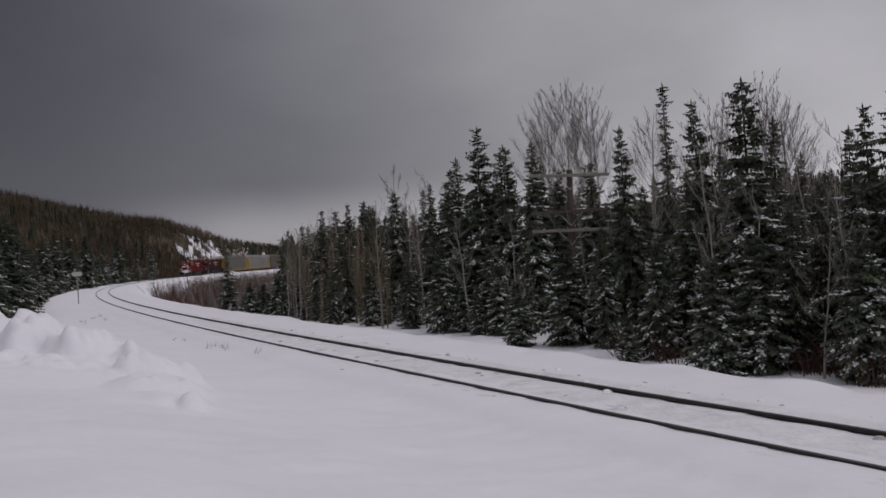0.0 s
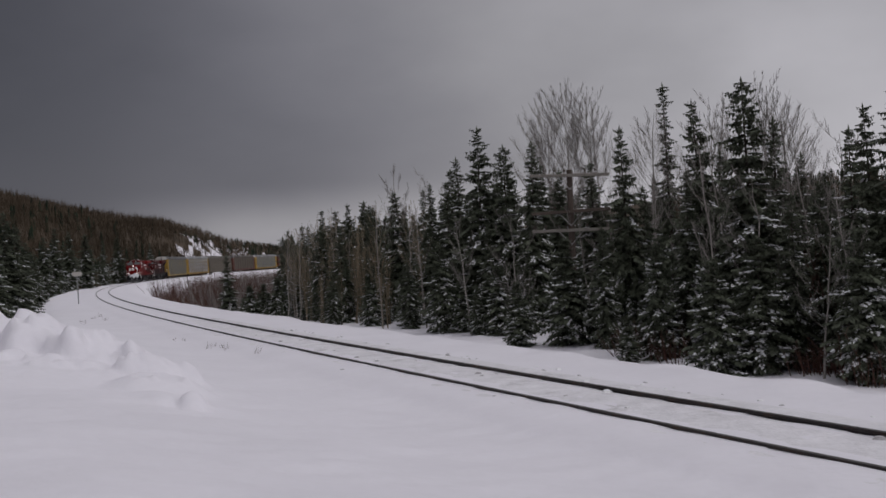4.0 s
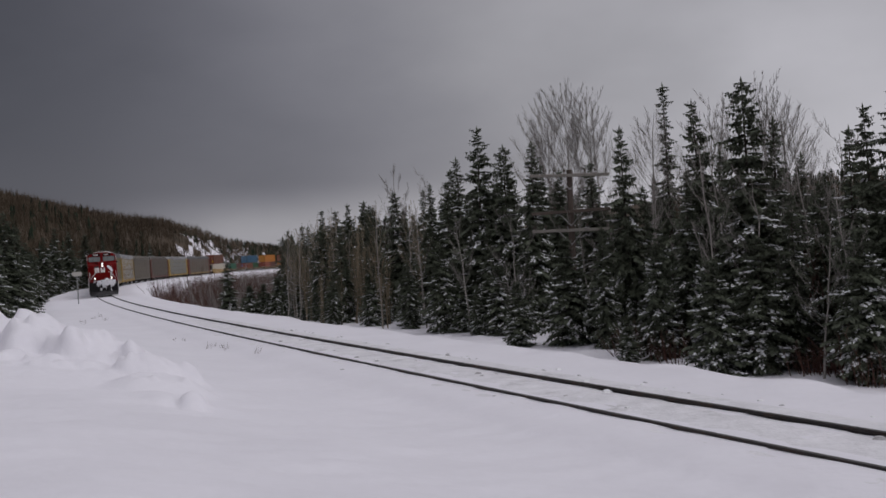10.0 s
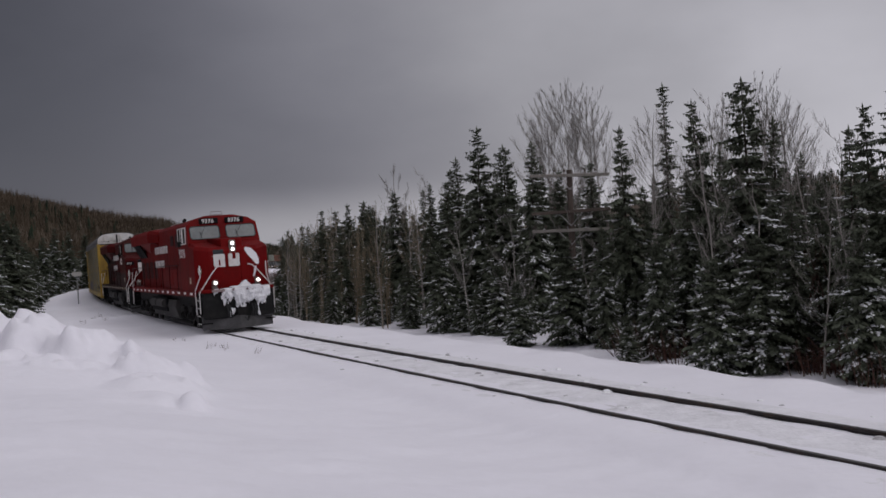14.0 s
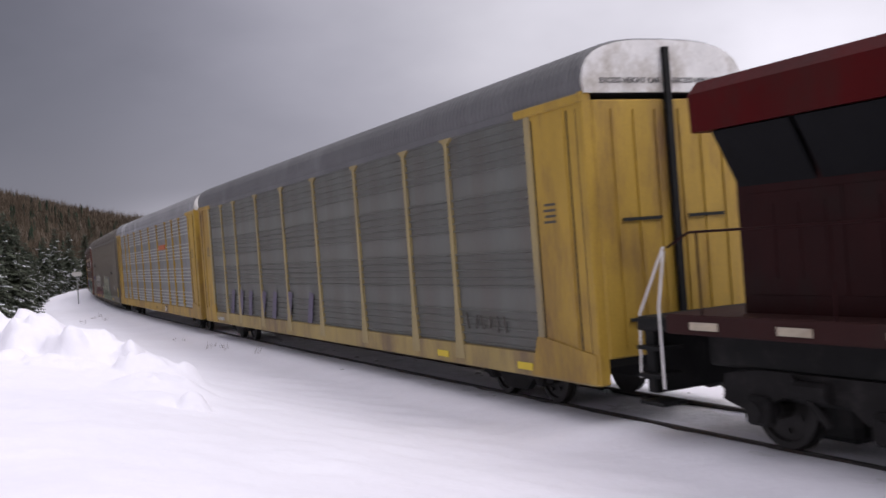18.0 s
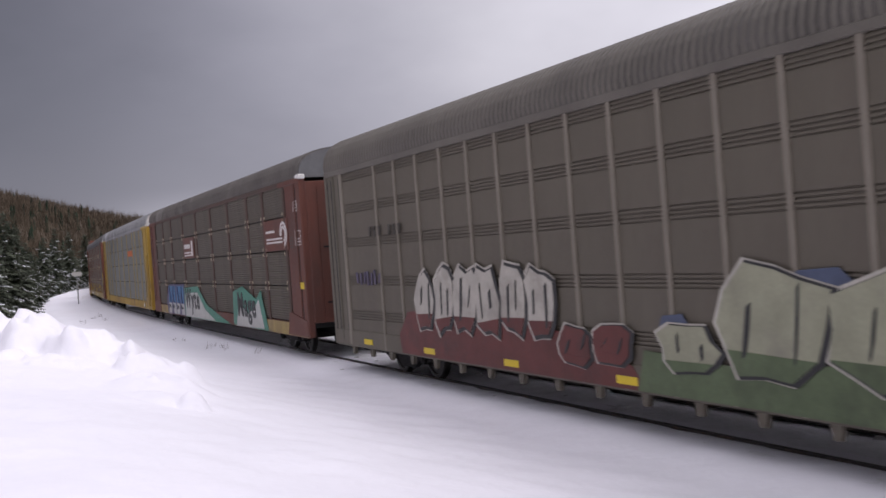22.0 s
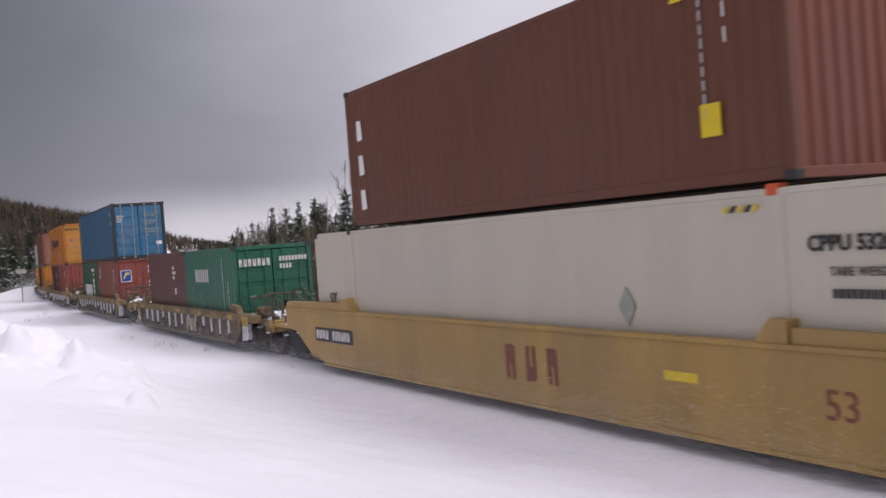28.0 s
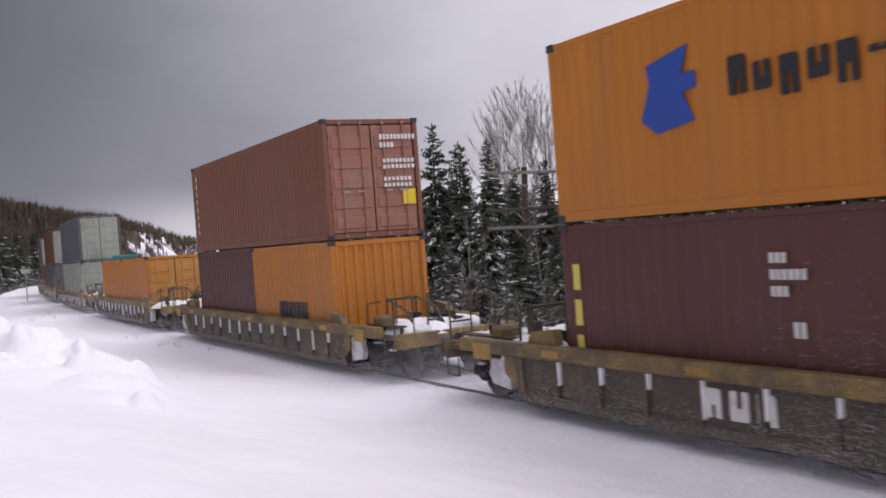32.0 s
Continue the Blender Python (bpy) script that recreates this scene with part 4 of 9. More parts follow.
BLACK_STEEL = material("black_underframe", (0.010, 0.010, 0.010), rough=0.7, vary=0.25, scale=3, fine=40, bump=0.3, dirt=(0.028, 0.026, 0.025), dirt_amount=0.3, spec=0.15)
TRUCK_STEEL = material("grimy_truck_steel", (0.012, 0.011, 0.011), rough=0.75, vary=0.3, scale=4, fine=40, bump=0.4, dirt=(0.035, 0.032, 0.031), dirt_amount=0.3, spec=0.15)
WHEEL_STEEL = material("wheel_steel", (0.022, 0.020, 0.019), rough=0.55, metal=0.4, vary=0.2, scale=4, fine=40)
TANK_GREY = material("dusty_fuel_tank", (0.050, 0.048, 0.047), rough=0.75, vary=0.2, scale=2, fine=30, dirt=(0.075, 0.070, 0.067), dirt_amount=0.35, spec=0.15)
PLOUGH_GREY = material("scuffed_plough_steel", (0.085, 0.083, 0.085), rough=0.6, vary=0.25, scale=2.5, fine=30, bump=0.2, dirt=(0.04, 0.038, 0.038), dirt_amount=0.4, spec=0.2)
WHITE_PAINT = material("white_paint", (0.70, 0.68, 0.66), rough=0.5, vary=0.08, scale=5, fine=40, bump=0.05, dirt=(0.35, 0.30, 0.27), dirt_amount=0.2)
WHITE_WORN = material("chipped_white_lettering", (0.62, 0.60, 0.58), rough=0.55, vary=0.1, scale=4, fine=30, bump=0.05, dirt=(0.22, 0.05, 0.045), dirt_amount=0.25, streak=0.4)
SNOW_CAKE = material("caked_snow", (0.80, 0.80, 0.82), rough=0.8, vary=0.06, scale=5, fine=25, bump=0.7, bump_size=0.03, spec=0.2)
GLASS_DARK = material("dark_cab_glass", (0.012, 0.014, 0.016), rough=0.08, vary=0.1, scale=2, fine=8, bump=0, spec=0.6)
# The grey base colour stands in for sky reflected in the glass.
GLASS_GREY = material("dusty_windscreen", (0.115, 0.125, 0.128), rough=0.2, vary=0.15, scale=1.5, fine=9, bump=0, spec=0.35)
RUBBER = material("black_rubber", (0.015, 0.015, 0.016), rough=0.7, vary=0.1)
LAMP_DULL = glow("dimmed_lamp_glass", (0.5, 0.48, 0.46), 0.12)
LAMP_GLOW = glow("headlight_glow", (1.0, 0.93, 0.88), 3.5)
DITCH_GLOW = glow("ditch_light_glow", (1.0, 0.92, 0.86), 3.5)
LAMP_RIM = material("lamp_rim", (0.22, 0.20, 0.18), rough=0.4, metal=0.6)
GREEN_SIGN = material("green_sign_paint", (0.02, 0.14, 0.06), rough=0.5)
BOARD_BLACK = material("black_board", (0.009, 0.009, 0.010), rough=0.8, spec=0.08)
SILL_CREAM = material("grimy_cream_reflectors", (0.42, 0.36, 0.27), rough=0.5, vary=0.2, scale=3, fine=30, dirt=(0.2, 0.14, 0.10))
ROOF_DUSTY = material("snow_dusted_roof", (0.24, 0.19, 0.19), rough=0.75, vary=0.2, scale=1.5, fine=14, bump=0.2)


def lettering(text, height, mat, name, parent, m, depth=0.006, label="", spacing=1.0, bold=0.0):
    """Readable numbers and words in the built-in font, height metres high, starting at m."""
    cu = bpy.data.curves.new(name, "FONT")
    cu.body, cu.size, cu.extrude = text, height * 1.38, depth
    cu.resolution_u, cu.space_character, cu.offset = 3, spacing, bold
    tmp = new(name, cu)
    me = bpy.data.meshes.new_from_object(tmp)
    bpy.data.objects.remove(tmp)
    bpy.data.curves.remove(cu)
    me.name = name
    me.materials.clear()
    me.materials.append(mat)
    return part(name, me, mat, parent, label, at=m)


def letter_bars(n, w, h, mat, name, parent, m, depth=0.006, gap=0.26, slots=True, label="", seed=1, notch=True, span=None):
    """A line of n plain blocks, in all w wide and h high, standing for a painted name; larger ones have a stencil slot."""
    rng = random.Random(seed)
    step = w / n
    for i in range(n):
        x0, wd = i * step, step * (1 - gap) * rng.uniform(0.86, 1.0)
        if not (slots and notch and h > 0.18):
            out = [(0, 0), (1, 0), (1, 1), (0, 1)]
        else:
            a, b, c = rng.uniform(0.34, 0.44), rng.uniform(0.58, 0.68), rng.uniform(0.38, 0.62)
            out = [(0.10, 0), (a, 0), (a, c), (b, c), (b, 0), (1, 0), (1, 0.9), (0.9, 1), (0, 1), (0, 0.08)]
            if i % 2:
                out = [(u, 1 - v) for u, v in out][::-1]
        lo, hi = span[i] if span else (0, 1)
        f = Form().prism([(x0 + u * wd, (lo + v * (hi - lo)) * h) for u, v in out], "z", -depth, depth)
        part(name, f, mat, parent, label if i == 0 else "", at=m)


def side_plane(x, y, z, toward=-1):
    """Where writing starts on a car's side: it reads along, upright, facing out."""
    if toward < 0:
        return Matrix(((1, 0, 0, x), (0, 0, -1, y), (0, 1, 0, z), (0, 0, 0, 1)))
    return Matrix(((-1, 0, 0, x), (0, 0, 1, y), (0, 1, 0, z), (0, 0, 0, 1)))


def front_plane(x, y, z):
    """The same on a face that looks forward."""
    return Matrix(((0, 0, 1, x), (1, 0, 0, y), (0, 1, 0, z), (0, 0, 0, 1)))


TRAIN = []
AXLES = []


def wheelset(parent, x, r, gauge=0.753, shared={}):
    """One axle with two wheels; turns on its own."""
    key = round(r, 3)
    if key not in shared:
        f = Form()
        for sg in (-1, 1):
            f.disc((0, sg * gauge, 0), "y", r, 0.13, 24, r_in=r * 0.78)
            f.disc((0, sg * (gauge - 0.075), 0), "y", r + 0.028, 0.025, 24)
            f.disc((0, sg * (gauge + 0.12), 0), "y", 0.14, 0.22, 10)
            for k in range(6):
                a = k * math.pi / 3
                f.box(r * 0.55 * math.cos(a) - 0.03, r * 0.55 * math.cos(a) + 0.03, sg * (gauge + 0.055), sg * (gauge + 0.075), r * 0.55 * math.sin(a) - 0.03, r * 0.55 * math.sin(a) + 0.03)
        f.tube([(0, -gauge, 0), (0, gauge, 0)], 0.085, 8)
        shared[key] = f.mesh("wheelset", WHEEL_STEEL)
    return part("wheelset", shared[key], None, parent, at=(x, 0, r))


def freight_truck(parent, x, shared={}):
    """A two-axle truck under a freight car: bolster, two side frames with springs, two wheelsets."""
    if "frame" not in shared:
        f = Form()
        out = [(-1.25, 0.40), (-1.20, 0.58), (-0.95, 0.66), (-0.55, 0.72), (0.55, 0.72), (0.95, 0.66), (1.20, 0.58), (1.25, 0.40), (0.95, 0.36), (0.62, 0.42), (0.40, 0.25), (0.30, 0.20), (-0.30, 0.20), (-0.40, 0.25), (-0.62, 0.42), (-0.95, 0.36)]
        f.prism(out, "y", -0.07, 0.07)
        for sx in (-0.87, 0.87):
            f.disc((sx, 0, 0.46), "y", 0.15, 0.24, 10)
            f.disc((sx, 0.0, 0.46), "y", 0.09, 0.30, 8)
        shared["frame"] = f.mesh("side_frame", TRUCK_STEEL)
        g = Form()
        for sx in (-0.2, 0, 0.2):
            for k in range(5):
                g.disc((sx, 0, 0.29 + 0.045 * k), "z", 0.07, 0.025, 8)
            g.disc((sx, 0, 0.38), "z", 0.045, 0.2, 6)
        shared["spring"] = g.mesh("springs", TRUCK_STEEL)
        rng = random.Random(17)
        w = Form()
        for cx, cz, l in ((-0.9, 0.615, 0.10), (0.05, 0.735, 0.16), (0.84, 0.61, 0.12)):
            ring = lambda k, y: [(cx + math.cos(a) * l * k * rng.uniform(0.7, 1.15), y, cz + math.sin(a) * 0.03 * k * rng.uniform(0.4, 1.5)) for a in [6.283 * q / 8 for q in range(8)]]
            w.loft([ring(1.0, -0.02), ring(1.0, -0.11), ring(0.6, -0.15)])
        shared["snow"] = w.mesh("caked_snow", SNOW_CAKE)
        b = Form().box(-0.22, 0.22, -1.05, 1.05, 0.46, 0.66, 0.03).box(-1.1, 1.1, -0.35, 0.35, 0.52, 0.60, 0.02)
        shared["bolster"] = b.mesh("bolster", BLACK_STEEL)
    bolster = part("truck_bolster", shared["bolster"], None, parent, at=(x, 0, 0))
    for sg in (-1, 1):
        sf = part("side_frame", shared["frame"], None, bolster, at=(0, sg * 1.0, 0))
        part("springs", shared["spring"], None, bolster, at=(0, sg * 1.0, 0))
        if sg < 0:
            tagged(part("caked_snow", shared["snow"], None, bolster, "snow caked on the truck", at=(0, -1.0, 0)), kind="stuff")
    for sx in (-0.87, 0.87):
        AXLES.append((wheelset(parent, x + sx, 0.457), 0.457))
    return bolster


def coupler(parent, x, way):
    f = Form()
    f.box(x, x + way * 0.75, -0.09, 0.09, 0.72, 0.90, 0.02)
    f.prism([(x + way * 0.70, -0.17), (x + way * 0.98, -0.19), (x + way * 1.02, 0.02), (x + way * 0.86, 0.04), (x + way * 0.84, 0.19), (x + way * 0.70, 0.16)], "z", 0.66, 0.96)
    part("coupler", f, TRUCK_STEEL, parent)
    h = Form().tube([(x, 0.35, 0.78), (x + way * 0.3, 0.36, 0.52), (x + way * 0.7, 0.2, 0.42), (x + way * 1.0, 0.05, 0.55)], 0.028, 6)
    part("air_hose", h, RUBBER, parent)


# ---------------------------------------------------------------- the engines
def locomotive(number, red, low, worn, label, lit):
    """A wide-cab six-axle diesel; nose at x = 11.15, rails at z = 0."""
    L = thing("locomotive", label, "locomotive", "engines at the head of the train")
    X = lambda d: 11.15 - d
    # underframe and walkway sill
    part("side_sill", Form().box(X(20.95), X(1.0), -1.53, 1.53, 1.46, 1.72, 0.02), low, L)
    part("underframe", Form().box(X(20.6), X(1.4), -1.15, 1.15, 1.02, 1.48, 0.04), BLACK_STEEL, L)
    for i in range(13):
        d = 1.7 + i * 1.52
        part("reflector_strip", Form().box(X(d + 0.52), X(d), -1.542, -1.530, 1.53, 1.63), SILL_CREAM if worn else WHITE_PAINT, L)
    # nose: side faces taper to a flat front
    f = Form()
    base = [(X(2.3), -1.5), (X(1.05), -1.5), (X(0.62), -0.98), (X(0.62), 0.98), (X(1.05), 1.5), (X(2.3), 1.5)]
    tops = [3.62, 3.42, 3.30, 3.30, 3.42, 3.62]
    lower = [(x, y, 1.72) for x, y in base]
    mids = [(x, y, z - 0.06) for (x, y), z in zip(base, tops)]
    inner = [(X(2.3), -1.40, 3.70), (X(1.12), -1.38, 3.48), (X(0.72), -0.92, 3.40), (X(0.72), 0.92, 3.40), (X(1.12), 1.38, 3.48), (X(2.3), 1.40, 3.70)]
    f.loft([lower, mids, inner])
    ridge = [(X(2.3), -0.75, 3.80), (X(0.78), -0.42, 3.72), (X(0.70), -0.42, 3.2), (X(0.70), 0.42, 3.2), (X(0.78), 0.42, 3.72), (X(2.3), 0.75, 3.80)]
    f.loft([[(x, y, 3.0) for x, y, z in ridge], ridge])
    part("nose", f, red, L)
    part("nose_door", Form().box(X(0.62), X(0.585), 0.28, 0.86, 1.80, 3.16, 0.012), red, L)
    # cab
    f = Form()
    rear, front = X(4.62), X(2.05)
    low_ring = [(rear, -1.5, 1.72), (front, -1.5, 1.72), (front, 1.5, 1.72), (rear, 1.5, 1.72)]
    mid_ring = [(rear, -1.5, 3.66), (front, -1.5, 3.66), (front, 1.5, 3.66), (rear, 1.5, 3.66)]
    eave = [(rear, -1.46, 4.42), (X(2.42), -1.46, 4.42), (X(2.42), 1.46, 4.42), (rear, 1.46, 4.42)]
    shoul = [(rear, -1.18, 4.62), (X(2.58), -1.16, 4.64), (X(2.58), 1.16, 4.64), (rear, 1.18, 4.62)]
    crown = [(rear, -0.62, 4.74), (X(2.68), -0.6, 4.77), (X(2.68), 0.6, 4.77), (rear, 0.62, 4.74)]
    f.loft([low_ring, mid_ring, eave, shoul, crown])
    part("cab", f, red, L)
    part("cab_roof_cap", Form().prism([(-1.16, 4.635), (-0.6, 4.765), (0.6, 4.765), (1.16, 4.635), (0.6, 4.79), (-0.6, 4.79)], "x", X(4.6), X(2.75)), ROOF_DUSTY, L, "roof dusted with snow")
    # windscreens lie on the raked front
    slope = (X(2.42) - front) / (4.42 - 3.66)

    def screen(y0, y1, z0, z1, off):
        xs = lambda z: front + slope * (z - 3.66) + off
        c = 0.08
        ring = [(y0 + c, z0), (y1 - c, z0), (y1, z0 + c), (y1, z1 - c), (y1 - c, z1), (y0 + c, z1), (y0, z1 - c), (y0, z0 + c)]
        return [(xs(z), y, z) for y, z in ring]
    for y0, y1 in ((-1.36, -0.14), (0.14, 1.36)):
        g = Form().loft([screen(y0, y1, 3.80, 4.34, -0.02), screen(y0, y1, 3.80, 4.34, 0.012)])
        pane = part("windscreen", g, GLASS_GREY, L, "windscreen with grey sky reflection in its colour")
        fr = Form()
        ring = screen(y0, y1, 3.80, 4.34, 0.016)
        for a, b in zip(ring, ring[1:] + ring[:1]):
            fr.tube([a, b], 0.018, 4)
        part("rubber_seal", fr, RUBBER, pane)
        ym = (y0 + y1) / 2
        w = Form().tube([(front + slope * 0.74 + 0.03, ym + 0.1, 4.40), (front + slope * 0.3 + 0.04, ym - 0.18, 3.96)], 0.012, 4)
        w.tube([(front + slope * 0.45 + 0.045, ym - 0.2, 4.12), (front + slope * 0.16 + 0.045, ym - 0.16, 3.84)], 0.014, 4)
        part("wiper", w, RUBBER, pane)
    # number boards: over the windscreens, or low on the nose's corners
    if lit:
        for y0 in (-0.92, 0.16):
            bx = X(2.42) + 0.02
            bd = part("number_board", Form().box(bx - 0.12, bx + 0.03, y0, y0 + 0.78, 4.43, 4.67, 0.02), BOARD_BLACK, L, "black number board with white figures")
            lettering(number, 0.17, WHITE_PAINT, "board_number", bd, front_plane(bx + 0.036, y0 + 0.10, 4.465), spacing=1.1, bold=0.007)
    else:
        for sg in (-1, 1):
            a = math.atan2(0.43, 0.52) * sg
            m = Matrix.Translation((X(0.835), sg * 1.24, 3.10)) @ Euler((0, 0, a)).to_matrix().to_4x4()
            bd = part("number_board", Form().box(-0.02, 0.02, -0.27, 0.27, -0.10, 0.10, 0.008), BOARD_BLACK, L, "black number board with pale figures", at=m)
            lettering(number, 0.12, WHITE_WORN, "board_number", bd, front_plane(0.024, -0.20, -0.06))
    # side windows
    for sg in (-1, 1):
        y = sg * 1.5
        wf = Form()
        x0, x1, z0, z1 = X(4.36), X(2.58), 3.68, 4.30
        wf.box(x0 - 0.05, x1 + 0.05, y - sg * 0.02, y + sg * 0.022, z1, z1 + 0.045)
        wf.box(x0 - 0.05, x1 + 0.05, y - sg * 0.02, y + sg * 0.022, z0 - 0.045, z0)
        for xx in (x0 - 0.05, x0 + 0.55, x0 + 1.16, x1):
            wf.box(xx, xx + 0.035, y - sg * 0.02, y + sg * 0.024, z0, z1)
        win = part("side_window", wf, WHITE_PAINT if lit else RED_DARK, L, "sliding side window in a pale frame")
        for k, (a, b) in enumerate(((x0, x0 + 0.55), (x0 + 0.6, x0 + 1.16), (x0 + 1.21, x1))):
            part("pane", Form().box(a, b, y - sg * 0.03, y + sg * 0.008, z0, z1), GLASS_DARK, win)
        part("blind", Form().box(x0 + 0.86, x0 + 1.12, y + sg * 0.008, y + sg * 0.016, z0 + 0.04, z1 - 0.03), WHITE_PAINT, win, "pale wind deflector")
        part("mirror", Form().box(x0 + 0.66, x0 + 0.76, y + sg * 0.02, y + sg * 0.16, z0 - 0.12, z0 + 0.1, 0.015), BLACK_STEEL, win)
        st = side_plane(X(4.28) if sg < 0 else X(2.75), sg * 1.502, 3.10, sg)
        lettering(number, 0.36, WHITE_WORN, "cab_number", L, st, label="white cab number", spacing=1.4, bold=0.018)
        part("cab_skirt", Form().box(X(4.6), X(1.12), y, y + sg * 0.008, 1.74, 2.52, 0.003), low, L, "grimy lower panel of the cab" if worn else "")
        for zz in (2.58, 2.86):
            part("small_label", Form().box(X(4.85), X(4.76), sg * 1.025, sg * 1.04, zz + 1.0, zz + 1.13), WHITE_WORN, L)
        part("filler_plate", Form().box(X(2.18), X(1.92), y, y + sg * 0.02, 1.98, 2.24, 0.005), SILL_CREAM, L)
    # hood
    hw = 1.02
    hood = Form()
    hood.prism([(-hw, 1.72), (hw, 1.72), (hw, 4.52), (hw - 0.22, 4.69), (-hw + 0.22, 4.69), (-hw, 4.52)], "x", X(13.2), X(4.6))
    part("engine_hood", hood, red, L)
    part("hood_roof", Form().box(X(9.9), X(4.7), -0.78, 0.78, 4.685, 4.72, 0.01), RED_DARK, L)
    part("exhaust_silencer", Form().box(X(12.1), X(10.4), -0.55, 0.55, 4.68, 4.80, 0.03).box(X(11.9), X(10.6), -0.42, 0.42, 4.80, 4.84, 0.02), ROOF_DUSTY, L)
    for d0, d1, z0, z1 in ((5.0, 6.3, 3.55, 4.25), (6.6, 8.0, 3.62, 4.22), (8.5, 9.4, 3.70, 4.20)):
        for sg in (-1, 1):
            v = part("intake_grille", Form().box(X(d1), X(d0), sg * hw, sg * (hw + 0.02), z0, z1, 0.005), RED_DARK, L)
            sl = Form()
            for k in range(6):
                zz = z0 + 0.06 + k * (z1 - z0 - 0.1) / 6
                sl.box(X(d1) + 0.05, X(d0) - 0.05, sg * (hw + 0.018), sg * (hw + 0.035), zz, zz + 0.04)
            part("louvres", sl, RED_DARK, v)
    for i in range(9):
        d = 5.1 + i * 0.93
        for sg in (-1, 1):
            dr = part("hood_door", Form().box(X(d + 0.905), X(d), sg * hw, sg * (hw + 0.010), 1.86, 3.42, 0.004), red, L)
            part("latch", Form().box(X(d + 0.80), X(d + 0.74), sg * (hw + 0.010), sg * (hw + 0.022), 2.5, 2.60), low, dr)
    # lower dirty body under the cab and first hood doors
    for sg in (-1, 1):
        part("battery_box", Form().box(X(9.4), X(4.7), sg * 1.02, sg * 1.42, 1.72, 2.62, 0.03), low, L, "grime-faded box along the walkway")
        for k in range(4):
            part("box_door", Form().box(X(5.3 + k * 1.05), X(4.85 + k * 1.05), sg * 1.42, sg * 1.432, 1.85, 2.5, 0.004), low, L)
    # tall radiator section with overhanging wings
    r0, r1 = X(20.2), X(13.2)
    core = Form().prism([(-1.05, 1.72), (1.05, 1.72), (1.05, 3.9), (1.30, 4.05), (-1.30, 4.05), (-1.05, 3.9)], "x", r0 + 0.25, r1)
    part("radiator_cabin", core, RED_DARK if worn else red, L)
    wing = Form()
    prof = [(-1.5, 4.02), (1.5, 4.02), (1.52, 4.50), (1.36, 4.66), (0.9, 4.70), (-0.9, 4.70), (-1.36, 4.66), (-1.52, 4.50)]
    ring = lambda x, k: [(x, y * k, 4.02 + (z - 4.02) * (0.75 if k < 0.8 else 1)) for y, z in prof]
    wing.loft([ring(r0, 1.0), ring(r1 - 0.35, 1.0), ring(r1 + 0.35, 0.70)])
    part("radiator_wing", wing, red, L)
    part("radiator_roof", Form().box(r0 + 0.15, r1 - 0.5, -0.88, 0.88, 4.695, 4.735, 0.015), ROOF_DUSTY, L, "radiator roof dusted with snow")
    for sg in (-1, 1):
        for a, b in ((r0 + 0.30, r0 + 1.55), (r0 + 1.65, r0 + 2.9)):
            g = Form().add([(a, sg * 1.06, 3.30), (b, sg * 1.06, 3.30), (b, sg * 1.44, 4.00), (a, sg * 1.44, 4.00), (a, sg * 1.0, 3.30), (b, sg * 1.0, 3.30), (b, sg * 1.38, 4.02), (a, sg * 1.38, 4.02)], [(0, 1, 2, 3), (7, 6, 5, 4), (0, 4, 5, 1), (1, 5, 6, 2), (2, 6, 7, 3), (3, 7, 4, 0)])
            part("radiator_screen", g, BOARD_BLACK, L)
        part("gusset", Form().add([(r0 + 4.2, sg * 1.06, 3.5), (r1 - 0.2, sg * 1.06, 3.9), (r1 - 0.2, sg * 1.4, 4.02), (r0 + 3.2, sg * 1.4, 4.02), (r0 + 3.2, sg * 1.06, 4.0)], [(0, 1, 2, 3), (0, 3, 4), (0, 4, 1), (1, 4, 3, 2)]), red, L)
        for k in range(4):
            dr = part("radiator_door", Form().box(r0 + 0.45 + k * 1.55, r0 + 1.90 + k * 1.55, sg * 1.05, sg * 1.062, 1.95, 3.2, 0.004), (RED_DARK if k < 2 else red) if worn else red, L)
            lv = Form()
            for q in range(3):
                xx = r0 + 0.6 + k * 1.55 + q * 0.4
                lv.box(xx, xx + 0.26, sg * 1.060, sg * 1.070, 2.15, 3.05)
            part("louvres", lv, RED_DARK, dr)
    # company name as plain painted blocks
    letter_bars(8, 4.15, 0.36, WHITE_WORN, "painted_name", L, side_plane(X(14.3), -1.062, 3.42), label="white bar of the painted company name", seed=3, gap=0.24)
    letter_bars(7, 2.95, 0.36, WHITE_WORN, "painted_name", L, side_plane(X(14.3), -1.074, 2.72), label="white bar of the painted company name", seed=4, gap=0.24)
    letter_bars(8, 4.15, 0.36, WHITE_WORN, "painted_name", L, side_plane(X(10.2), 1.062, 3.42, 1), seed=3)
    letter_bars(7, 2.95, 0.36, WHITE_WORN, "painted_name", L, side_plane(X(11.3), 1.074, 2.72, 1), seed=4)
    # two plain white blocks of the nose emblem
    letter_bars(2, 1.20, 0.52, WHITE_WORN, "nose_emblem", L, front_plane(X(0.606), -0.80, 2.60), label="white emblem as a plain slotted block", gap=0.14, seed=8)
    # headlights
    lamp = part("headlight", Form().box(X(0.70), X(0.60), -0.13, 0.13, 3.16, 3.66, 0.03), LAMP_RIM, L, "twin headlight in a dull metal frame")
    for z in (3.29, 3.53):
        part("lens", Form().disc((X(0.595), 0.0, z), "x", 0.066, 0.04, 16), LAMP_GLOW if lit else LAMP_DULL, lamp, "lit white lens" if lit else "dimmed lens")
